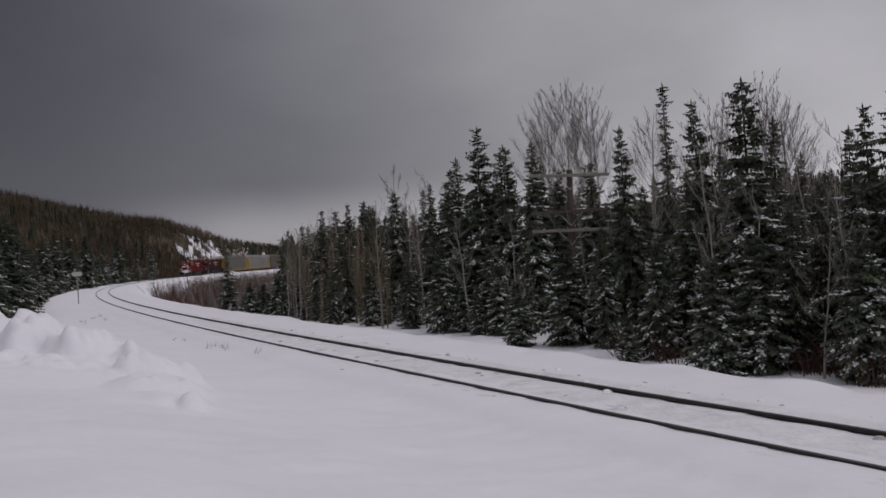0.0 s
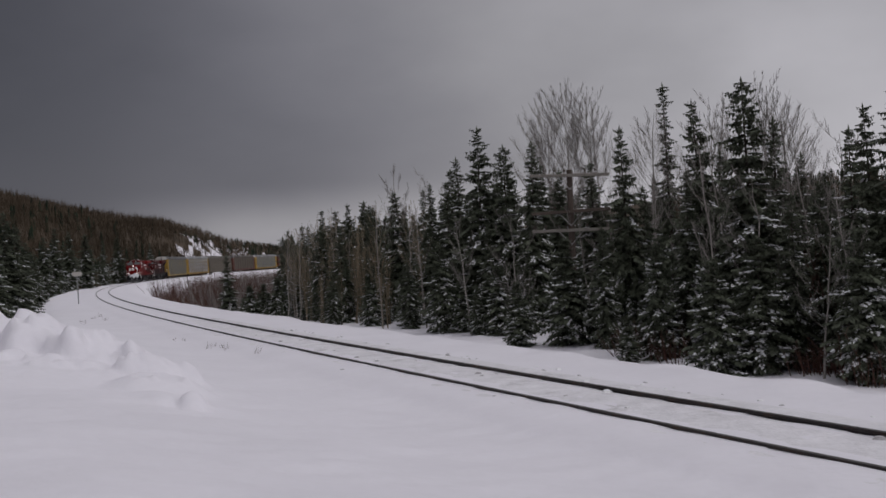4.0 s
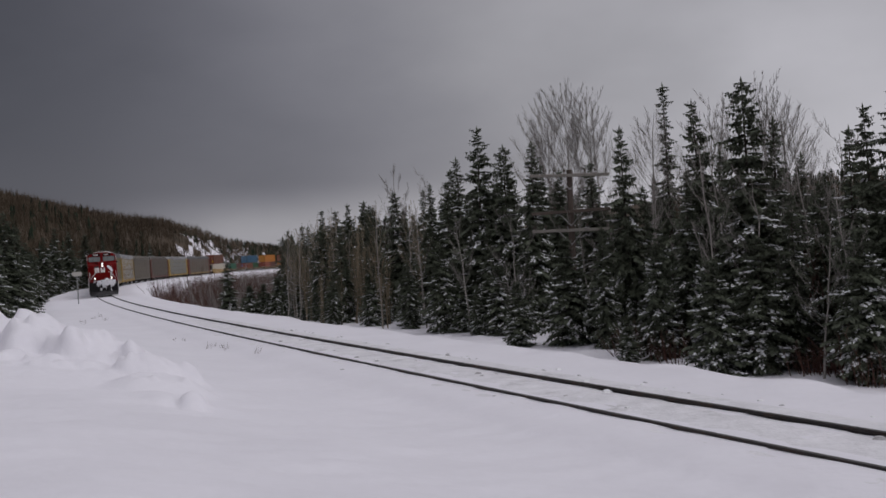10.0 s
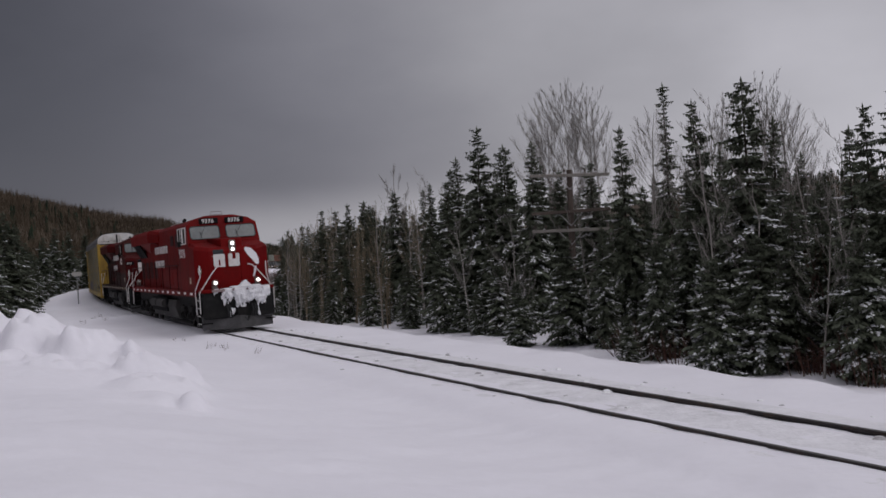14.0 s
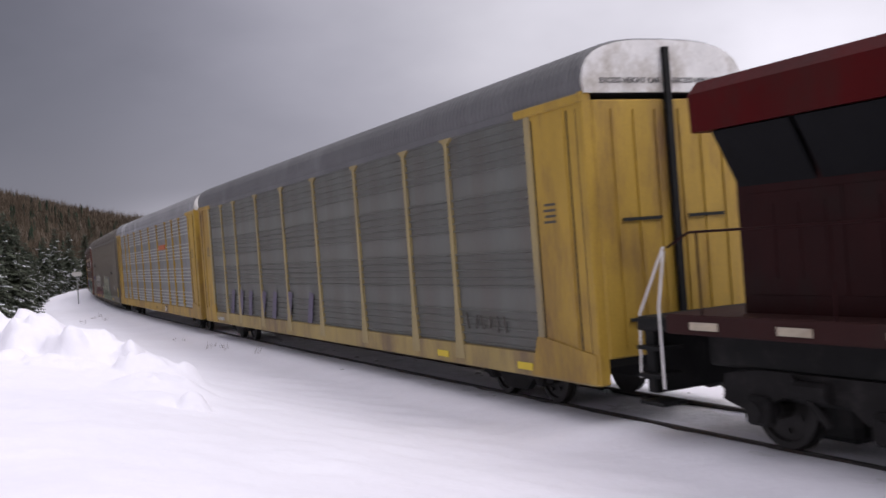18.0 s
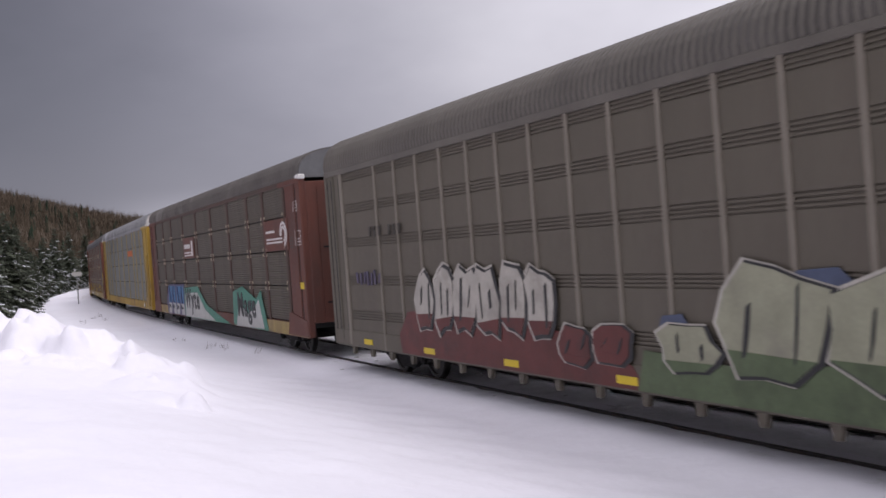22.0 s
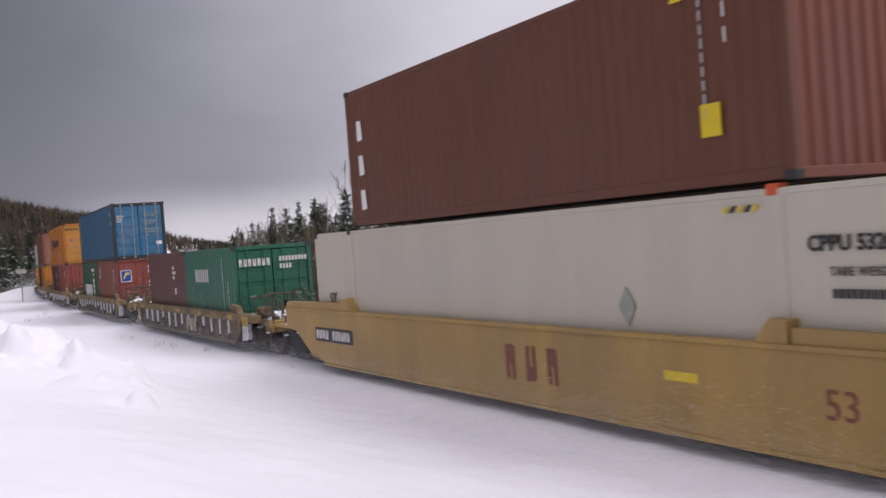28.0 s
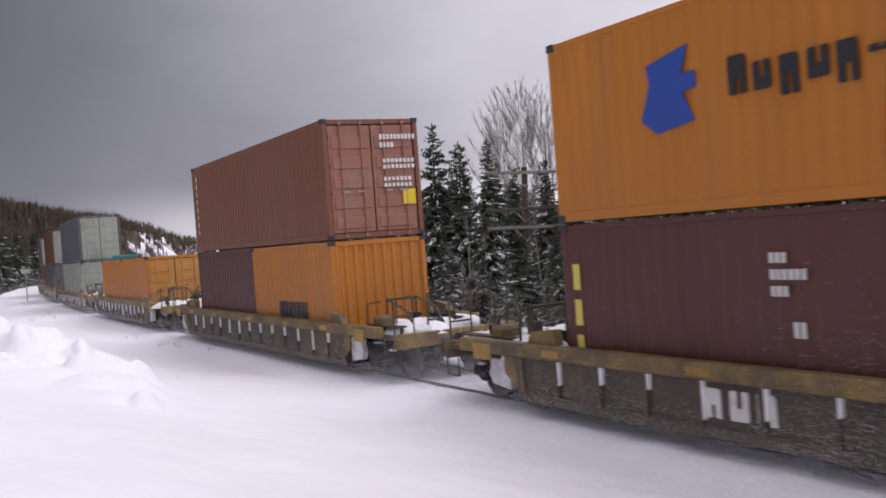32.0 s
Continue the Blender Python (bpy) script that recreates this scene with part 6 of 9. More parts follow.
            d = part("end_door", Form().box(way * (half - 0.06), way * (half + 0.05), sg * 0.03, sg * 1.36, 0.98, top - 0.1, 0.03), spec.get("door", endm), A)
            for q in range(3):
                part("door_rib", Form().box(way * (half + 0.05), way * (half + 0.075), sg * (0.2 + q * 0.4), sg * (0.24 + q * 0.4), 1.1, top - 0.25), spec.get("door", endm), d)
            for z in (1.5, 3.0):
                part("door_bar", Form().box(way * (half + 0.05), way * (half + 0.085), sg * 0.25, sg * 0.95, z, z + 0.05), GAP_BLACK, d)
        cap = Form().prism([(y * 0.985, z) for y, z in out], "x", way * (half - 0.04), way * (half + 0.06))
        part("end_cap", cap, spec.get("cap", WHITE_CAP), A, "pale arched end cap")
        part("door_pole", Form().box(way * (half + 0.08), way * (half + 0.14), -0.05, 0.05, 0.9, spec.get("peak", 5.72) - 0.12), BLACK_STEEL, A)
        if way > 0 and spec.get("notice"):
            for y0 in (-1.20, 0.14):
                lettering("EXCESS HEIGHT CAR", 0.085, G_BLACK, "notice", A, front_plane(half + 0.064, y0, top + 0.14))
        coupler(A, way * half, way)
        freight_truck(A, way * (half - 3.35))
    # posts and panels
    xs = spec["posts"]
    kind = spec["kind"]
    shared = {}
    for sg in (-1, 1):
        edges = [-half + ins, *sorted(xs), half - ins]
        for x in xs:
            if kind == "board":
                p = Form().box(-0.11, 0.11, sg * 1.43, sg * 1.515, 0.70, top - 0.06, 0.015)
                p.box(-0.22, 0.22, sg * 1.44, sg * 1.522, top - 0.16, top - 0.04, 0.01)
            elif kind == "tall":
                p = Form().box(-0.05, 0.05, sg * 1.45, sg * 1.525, 0.60, top - 0.04, 0.012)
            else:
                w = 0.07
                p = Form().prism([(-w, top - 0.20), (-0.26, top - 0.11), (-0.26, top - 0.05), (0.26, top - 0.05), (0.26, top - 0.11), (w, top - 0.20), (w, 1.75), (0.20, 0.70), (-0.20, 0.70), (-w, 1.75)], "y", sg * 1.44, sg * 1.525)
            key = ("post", sg)
            if key not in shared:
                shared[key] = p.mesh("side_post", post)
            part("side_post", shared[key], None, A, at=(x, 0, 0))
        for a, b in zip(edges[:-1], edges[1:]):
            g = 0.12 if kind != "tall" else 0.05
            w = round(b - a - 2 * g, 2)
            mid = (a + b) / 2
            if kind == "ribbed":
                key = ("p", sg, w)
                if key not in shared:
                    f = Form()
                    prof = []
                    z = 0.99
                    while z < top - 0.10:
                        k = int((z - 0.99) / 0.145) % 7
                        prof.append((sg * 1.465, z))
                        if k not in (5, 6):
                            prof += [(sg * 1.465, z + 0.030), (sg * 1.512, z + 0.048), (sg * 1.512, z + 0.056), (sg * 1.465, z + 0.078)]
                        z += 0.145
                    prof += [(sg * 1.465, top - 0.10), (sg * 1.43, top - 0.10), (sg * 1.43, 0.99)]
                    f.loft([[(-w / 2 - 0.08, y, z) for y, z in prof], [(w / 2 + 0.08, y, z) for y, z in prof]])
                    # rib faces take the painted-highlight material where one is given
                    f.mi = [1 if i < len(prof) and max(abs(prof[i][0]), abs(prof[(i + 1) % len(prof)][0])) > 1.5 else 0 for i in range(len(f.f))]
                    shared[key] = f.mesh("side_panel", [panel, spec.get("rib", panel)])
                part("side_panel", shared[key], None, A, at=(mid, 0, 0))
            elif kind == "tall":
                key = ("p", sg, w)
                if key not in shared:
                    prof = [(sg * 1.44, 0.86), (sg * 1.49, 0.86)]
                    for z0 in (1.25, 2.05, 2.95, 3.75, 4.50):
                        for q in range(4):
                            zz = z0 + q * 0.06
                            prof += [(sg * 1.49, zz), (sg * 1.465, zz + 0.004), (sg * 1.465, zz + 0.024), (sg * 1.49, zz + 0.028)]
                    prof += [(sg * 1.49, top - 0.06), (sg * 1.44, top - 0.06)]
                    f = Form().loft([[(-w / 2, y, z) for y, z in prof], [(w / 2, y, z) for y, z in prof]])
                    shared[key] = f.mesh("side_panel", panel)
                part("side_panel", shared[key], None, A, at=(mid, 0, 0))
                part("sill_pocket", Form().box(mid - w / 2, mid + w / 2, sg * 1.44, sg * 1.50, 0.60, 0.85, 0.01), panel, A)
            else:
                zs = [1.0, 2.0, 3.0, 3.95, top - 0.08]
                for z0, z1 in zip(zs[:-1], zs[1:]):
                    key = ("p", sg, w, round(z1 - z0, 2))
                    if key not in shared:
                        hgt = z1 - z0 - 0.035
                        prof = []
                        q = 0.0
                        while q < hgt - 0.03:
                            prof += [(sg * 1.483, q), (sg * 1.495, q + 0.02), (sg * 1.495, q + 0.04), (sg * 1.483, q + 0.055)]
                            q += 0.07
                        prof += [(sg * 1.483, hgt), (sg * 1.445, hgt), (sg * 1.445, 0.0)]
                        f = Form().loft([[(-w / 2, y, z) for y, z in prof], [(w / 2, y, z) for y, z in prof]])
                        shared[key] = f.mesh("side_panel", panel)
                    part("side_panel", shared[key], None, A, at=(mid, 0, z0 + 0.018))
                if spec.get("brackets") and sg < 0:
                    for z in (2.0, 3.0, 3.95):
                        for xx, way in ((a + 0.16, 1), (b - 0.16, -1)):
                            key = ("clip", way)
                            if key not in shared:
                                arc = [(way * 0.075 * (math.cos(q) - 0.2), -1.515, 0.13 * math.sin(q)) for q in (-1.3, -0.75, -0.25, 0.25, 0.75, 1.3)]
                                shared[key] = Form().tube(arc[:3], 0.016, 4).tube(arc[3:], 0.016, 4).mesh("panel_clip", SILL_CREAM)
                            part("panel_clip", shared[key], None, A, at=(xx, 0, z))
    # reflectors on the sill
    for k in range(8):
        x = -half + 2.2 + k * (2 * half - 4.4) / 7
        part("reflector", Form().box(x - 0.25, x + 0.25, -1.532, -1.520, 0.68, 0.80), YELLOW_BRIGHT, A, "bright yellow reflector") if k in spec.get("shine", ()) else None
    if kind == "board":
        ps = xs if spec.get("strips") else []
        for x in ps:
            part("reflector_strip", Form().box(x - 0.05, x + 0.03, -1.545, -1.526, 0.98, 1.66), YELLOW_BRIGHT, A, "upright yellow strip")
    spec["extra"](A)
    TRAIN.append((A, d_mid, half - 3.35, None))
    return A


def patch(A, name, outline, mat, label="", y=-1.51, thick=0.006):
    """A painted patch on the camera side: outline in (x, z)."""
    return part(name, Form().prism(outline, "y", y, y - thick), mat, A, label)


def spray_strokes(A, x0, x1, z0, z1, mat, n, seed, y=-1.49, r=0.035):
    """Hand-drawn dark strokes of a tag, as plain slanting bars."""
    rng = random.Random(seed)
    w = (x1 - x0) / n
    for i in range(n):
        a = x0 + i * w
        lean = rng.uniform(-0.3, 0.3) * w
        h = z1 - z0
        base, tip = z0 + rng.uniform(0, 0.2) * h, z1 - rng.uniform(0, 0.25) * h
        q = [(a, y, base), (a + lean, y, tip)]
        part("spray_stroke", Form().tube(q, r, 4), mat, A)


def extra_a1(A):
    for k, (x0, lean) in enumerate(((-9.3, 0.35), (-8.1, 0.3), (-6.9, 0.25), (-5.4, 0.4), (-4.1, 0.3), (-2.6, 0.35), (-0.6, 0.3))):
        patch(A, "spray_tag", [(x0, 1.0), (x0 + 0.42, 1.0), (x0 + 0.42 + lean, 1.78), (x0 + 0.06 + lean, 1.85)], G_MAUVE, "faded purple spray paint" if k == 0 else "", y=-1.517)
    spray_strokes(A, 9.2, 10.9, 1.25, 1.6, G_FAINT, 6, 32, y=-1.508, r=0.02)
    letter_bars(5, 0.55, 0.11, G_PALE, "reporting_mark", A, side_plane(-11.9, -1.524, 0.70), slots=False)
    letter_bars(6, 0.8, 0.11, G_PALE, "reporting_mark", A, side_plane(-11.2, -1.524, 0.70), slots=False)


def extra_a2(A):
    part("orange_plate", Form().box(3.75, 5.75, -1.532, -1.49, 3.58, 3.80, 0.005), ORANGE_PLATE, A, "orange plate on the side")
    part("data_plate", Form().box(4.5, 5.1, -1.532, -1.52, 0.62, 0.92), G_BLACK, A)
    part("data_sheet", Form().box(4.56, 4.78, -1.54, -1.531, 0.66, 0.88).box(4.86, 5.02, -1.54, -1.531, 0.70, 0.85), WHITE_WORN, A)
    letter_bars(3, 0.6, 0.13, YELLOW_PALE, "builder_mark", A, side_plane(1.6, -1.524, 0.70))


def spray_letters(A, x0, x1, z0, z1, n, fill, line, low, halo, seed, y=-1.53):
    """A sprayed piece as plain shapes: swollen pale blocks, dark shadows and a darker foot, on a halo of colour."""
    rng = random.Random(seed)
    w = (x1 - x0) / n

    def blob(cx, cz, rx, rz, k=10, rough=0.16, tilt=0.0):
        out = []
        for q in range(k):
            t = 6.283 * q / k
            u = (abs(math.cos(t)) ** 4 + abs(math.sin(t)) ** 4) ** -0.25 * rng.uniform(1 - rough, 1 + rough * 0.5)
            px, pz = math.cos(t) * rx * u, math.sin(t) * rz * u
            out.append((cx + px + tilt * pz, cz + pz))
        return out
    grow = lambda pts, k: [(sum(p[0] for p in pts) / len(pts) * (1 - k) + x * k, sum(p[1] for p in pts) / len(pts) * (1 - k) + z * k) for x, z in pts]
    for i in range(n):
        cx, cz = x0 + (i + 0.5) * w, (z0 + z1) / 2 + rng.uniform(-0.06, 0.06)
        rx, rz = w * rng.uniform(0.44, 0.52), (z1 - z0) * rng.uniform(0.44, 0.54)
        tilt = rng.uniform(-0.12, 0.22)
        b = blob(cx, cz, rx, rz, 12, 0.22, tilt)
        lay = y - 0.003 * (i % 2)
        patch(A, "spray_halo", grow(b, 1.0 + 0.07 / rx), halo, y=lay)
        patch(A, "spray_outline", [(x + 0.05, z - 0.01) for x, z in grow(b, 1.0 + 0.045 / rx)], line, y=lay - 0.007)
        patch(A, "spray_fill", b, fill, y=lay - 0.014)
        foot = [(x, z) for x, z in b if z < cz - rz * 0.2]
        if len(foot) > 2:
            patch(A, "spray_foot", foot, low, y=lay - 0.021)
        for q in range(2):
            sx = cx + (q - 0.5) * 0.8 * rx + rng.uniform(-0.12, 0.12) * rx
            z0q, z1q = cz + rz * rng.uniform(-0.75, -0.1), cz + rz * rng.uniform(0.2, 0.85)
            d = 0.035 * rng.uniform(0.6, 1.5)
            patch(A, "spray_counter", [(sx - d, z0q), (sx + d * 0.6, z0q + 0.05), (sx + d + tilt * 0.3, (z0q + z1q) / 2), (sx + d * 1.4 + tilt * 0.5, z1q), (sx - d * 0.4 + tilt * 0.5, z1q - 0.06)], line, y=lay - 0.023)


def extra_a3(A):
    letter_bars(9, 1.9, 0.20, G_FAINT, "painted_address", A, side_plane(7.45, -1.534, 2.46), gap=0.5)
    letter_bars(3, 0.8, 0.22, G_FAINT, "painted_mark", A, side_plane(-11.0, -1.534, 3.15), gap=0.5)
    letter_bars(3, 0.8, 0.22, G_FAINT, "painted_mark", A, side_plane(-9.9, -1.534, 3.15), gap=0.5)
    spray_strokes(A, -11.9, -10.4, 2.05, 2.4, G_MAUVE, 7, 21, y=-1.53, r=0.03)
    patch(A, "spray_band", [(-9.6, 0.62), (-9.7, 1.0), (-9.2, 1.5), (-8.6, 1.55), (-7.6, 1.35), (-5.0, 1.5), (-3.2, 1.35), (-2.2, 1.3), (-1.5, 0.95), (-1.2, 0.62)], G_RED, "dark red spray paint", y=-1.524)
    spray_letters(A, -8.7, -3.4, 1.22, 2.36, 6, G_CREAM, G_BLACK, G_RED, G_CREAM, 3, y=-1.531)
    spray_letters(A, -3.4, -1.5, 0.9, 1.5, 2, G_RED, G_BLACK, G_RED, G_CREAM, 13, y=-1.531)
    for q, (bx, bz, bw, bh) in enumerate(((-0.9, 1.55, 0.7, 0.35), (1.5, 2.15, 1.0, 0.32), (2.3, 1.65, 0.8, 0.7), (4.4, 2.1, 1.3, 0.4), (5.4, 1.5, 0.6, 0.5))):
        patch(A, "spray_ground", [(bx, bz - bh * 0.4), (bx + bw * 0.6, bz - bh * 0.5), (bx + bw, bz), (bx + bw * 0.8, bz + bh * 0.5), (bx + bw * 0.2, bz + bh * 0.4)], G_DUSK, "muted blue spray paint" if q == 0 else "", y=-1.524)
    patch(A, "spray_band", [(-1.4, 0.62), (-1.2, 1.2), (0.6, 1.1), (2.4, 1.25), (4.0, 1.15), (6.0, 1.4), (6.9, 1.0), (6.8, 0.62)], G_GREEN, "mossy green spray paint", y=-1.527)
    spray_letters(A, -0.9, 0.4, 0.9, 1.5, 1, G_SAGE, G_BLACK, G_GREEN, G_CREAM, 15, y=-1.531)
    spray_letters(A, 0.4, 5.4, 0.95, 2.3, 3, G_SAGE, G_BLACK, G_GREEN, G_CREAM, 5, y=-1.534)
    part("data_plate", Form().box(10.22, 10.60, -1.535, -1.526, 1.42, 1.70), G_BLACK, A)
    for x, z in ((10.26, 1.58), (10.43, 1.58), (10.26, 1.45), (10.43, 1.45)):
        part("data_sheet", Form().box(x, x + 0.13, -1.545, -1.534, z, z + 0.1), G_PALE, A)
    part("reflector_strip", Form().box(12.95, 13.07, -1.545, -1.526, 0.95, 1.55), YELLOW_BRIGHT, A, "upright yellow strip")
    for k in range(23):
        x = -12.6 + k * 1.13
        part("sill_gusset", Form().prism([(x - 0.1, 0.62), (x + 0.1, 0.62), (x + 0.05, 0.40), (x - 0.05, 0.40)], "y", -1.50, -1.42), PANEL_TAN, A)


def extra_a4(A):
    before = set(A.children)
    box = part("name_panel", Form().box(8.75, 11.3, -1.525, -1.49, 3.02, 3.93, 0.005), MAROON_STEEL, A, "dark maroon name panel")
    st = Form().box(9.0, 10.7, -1.532, -1.524, 3.34, 3.39).box(9.0, 10.7, -1.532, -1.524, 3.24, 3.29)
    part("stripes", st, WHITE_WORN, box)
    for r in (0.36, 0.24):
        c = Form().loft([[(10.85 + math.cos(t) * q, yy, 3.48 + math.sin(t) * q) for q, yy in ((r, -1.533), (r - 0.08, -1.533), (r - 0.08, -1.523), (r, -1.523))] for t in [math.pi * (-0.45 + 1.5 * k / 20) for k in range(21)]])
        part("emblem", c, WHITE_WORN, box, "plain white hooked emblem")
    letter_bars(9, 0.95, 0.07, WHITE_WORN, "painted_line", A, side_plane(9.0, -1.528, 3.55), slots=False)
    b2 = part("name_panel", Form().box(-4.55, -2.3, -1.525, -1.49, 3.05, 3.90, 0.005), MAROON_STEEL, A)
    part("stripes", Form().box(-4.4, -2.9, -1.532, -1.524, 3.25, 3.31).box(-4.4, -2.9, -1.532, -1.524, 3.14, 3.20).box(-2.9, -2.6, -1.532, -1.524, 3.14, 3.75), WHITE_WORN, b2)
    letter_bars(7, 1.3, 0.18, WHITE_WORN, "painted_name", A, side_plane(-4.4, -1.528, 3.45))
    part("sill_paint", Form().box(8.2, 12.6, -1.524, -1.515, 0.60, 0.96), YELLOW_PALE, A, "worn yellow stretch of sill")
    patch(A, "spray_ground", [(3.85, 0.62), (4.0, 1.75), (5.4, 1.95), (7.2, 1.55), (7.8, 1.85), (8.3, 0.95), (8.5, 0.60)], G_TEAL, "teal spray paint", y=-1.530)
    patch(A, "spray_ground", [(4.3, 0.60), (4.6, 1.1), (5.2, 1.3), (6.0, 1.05), (6.9, 1.25), (7.5, 1.55), (8.0, 0.64)], G_PALE, y=-1.536)
    lettering("Mage", 0.78, G_BLACK, "sprayed_word", A, side_plane(4.62, -1.545, 0.98), label="black sprayed word", spacing=1.12, bold=0.03)
    part("sill_paint", Form().box(-12.6, -9.3, -1.524, -1.515, 0.60, 0.96), YELLOW_PALE, A)
    patch(A, "spray_ground", [(-9.5, 0.62), (-9.7, 1.1), (-9.2, 1.75), (-8.6, 1.95), (-5.2, 1.98), (-5.1, 0.62)], G_NAVY, "navy spray paint", y=-1.524)
    for k, x0 in enumerate((-9.1, -8.1, -7.1, -6.1)):
        j = (0.12, -0.1, 0.15, -0.06)[k]
        patch(A, "spray_fill", [(x0 + 0.02, 1.14), (x0 + 0.74, 1.12), (x0 + 0.80 + j, 1.86), (x0 + j, 1.88)], G_BLUE, "blue spray paint" if k == 0 else "", y=-1.531)
        patch(A, "spray_fill", [(x0 + 0.1 - j, 0.64), (x0 + 0.72 - j, 0.64), (x0 + 0.74, 1.10), (x0 + 0.05, 1.12)], G_PALE, y=-1.531)
        spray_strokes(A, x0 + 0.15, x0 + 0.6, 0.85, 1.05, G_BLACK, 3, 40 + k, y=-1.54, r=0.014)
        part("spray_stroke", Form().tube([(x0 + 0.4, -1.542, 1.86), (x0 + 0.36 + j, -1.542, 1.5), (x0 + 0.5 + j, -1.542, 1.14)], 0.03, 4), G_NAVY, A)
    patch(A, "spray_ground", [(-5.2, 0.78), (-5.1, 1.8), (-2.2, 1.9), (-0.6, 1.2), (1.6, 0.85), (3.4, 0.60), (-5.0, 0.60)], G_TEAL, "teal and white spray paint", y=-1.530)
    patch(A, "spray_ground", [(-5.0, 0.62), (-4.9, 1.6), (-2.3, 1.65), (-0.9, 1.0), (0.9, 0.62)], G_PALE, y=-1.536)
    lettering("Wyte", 0.80, G_BLACK, "sprayed_word", A, side_plane(-4.85, -1.545, 1.0), label="black sprayed word", spacing=1.22, bold=0.03)
    for x0, x1, z0, z1 in ((11.95, 12.30, 4.05, 4.34), (11.95, 12.45, 3.12, 3.52)):
        for bar in ((x0, x1, z1 - 0.02, z1), (x0, x1, z0, z0 + 0.02), (x0, x0 + 0.02, z0, z1), (x1 - 0.02, x1, z0, z1), (x0 + 0.05, x1 - 0.06, z0 + 0.08, z0 + 0.11), (x0 + 0.05, x1 - 0.1, z0 + 0.16, z0 + 0.19)):
            part("stencil_line", Form().box(bar[0], bar[1], -1.512, -1.505, bar[2], bar[3]), WHITE_WORN, A)
    part("yellow_label", Form().box(12.05, 12.55, -1.52, -1.506, 1.92, 2.10), YELLOW_BRIGHT, A)
    for o in A.children:
        if o not in before:
            o.matrix_basis = Matrix.Translation((0.35, 0, 0)) @ o.matrix_basis


def extra_a5(A):
    part("orange_plate", Form().box(3.4, 5.9, -1.522, -1.49, 3.50, 3.82, 0.005), ORANGE_PLATE, A, "orange plate on the side")
    part("data_plate", Form().box(9.7, 10.3, -1.534, -1.52, 0.64, 0.90), G_BLACK, A)
    part("data_sheet", Form().box(9.76, 10.0, -1.544, -1.533, 0.68, 0.86).box(10.06, 10.24, -1.544, -1.533, 0.68, 0.86), WHITE_WORN, A)


def extra_a6(A):
    letter_bars(4, 0.75, 0.14, WHITE_WORN, "builder_mark", A, side_plane(2.2, -1.524, 0.70))
    part("mark_panel", Form().box(-7.85, -5.15, -1.530, -1.518, 0.62, 0.90, 0.004), G_BLACK, A, "black panel with white marks")
    lettering("TTGX 970999", 0.19, WHITE_WORN, "reporting_mark", A, side_plane(-7.75, -1.532, 0.67), spacing=1.45, bold=0.008)
    for k in range(4):
        part("emblem_stripe", Form().box(-7.65 + 0.03 * k, -6.35, -1.508, -1.49, 3.18 + k * 0.085, 3.215 + k * 0.085), G_FAINT, A)
    part("dark_emblem", Form().prism([(-6.45, 3.16), (-5.75, 3.16), (-5.70, 3.50), (-6.40, 3.50)], "y", -1.508, -1.49), G_FAINT, A, "faded dark emblem as a plain block")
    letter_bars(7, 1.25, 0.10, G_FAINT, "painted_name", A, side_plane(-6.6, -1.502, 2.93), slots=False, gap=0.35)
    letter_bars(8, 1.3, 0.10, G_FAINT, "painted_name", A, side_plane(-6.6, -1.502, 2.78), slots=False, gap=0.35)
    part("stencil", Form().box(11.9, 12.5, -1.52, -1.506, 1.95, 2.02).box(11.9, 12.5, -1.52, -1.506, 2.1, 2.2), WHITE_WORN, A)
    part("reflector_strip", Form().box(12.72, 12.80, -1.54, -1.526, 1.6, 2.6), YELLOW_BRIGHT, A, "upright yellow strip")
    part("reflector_strip", Form().box(11.55, 11.65, -1.545, -1.526, 1.0, 1.5), YELLOW_BRIGHT, A)


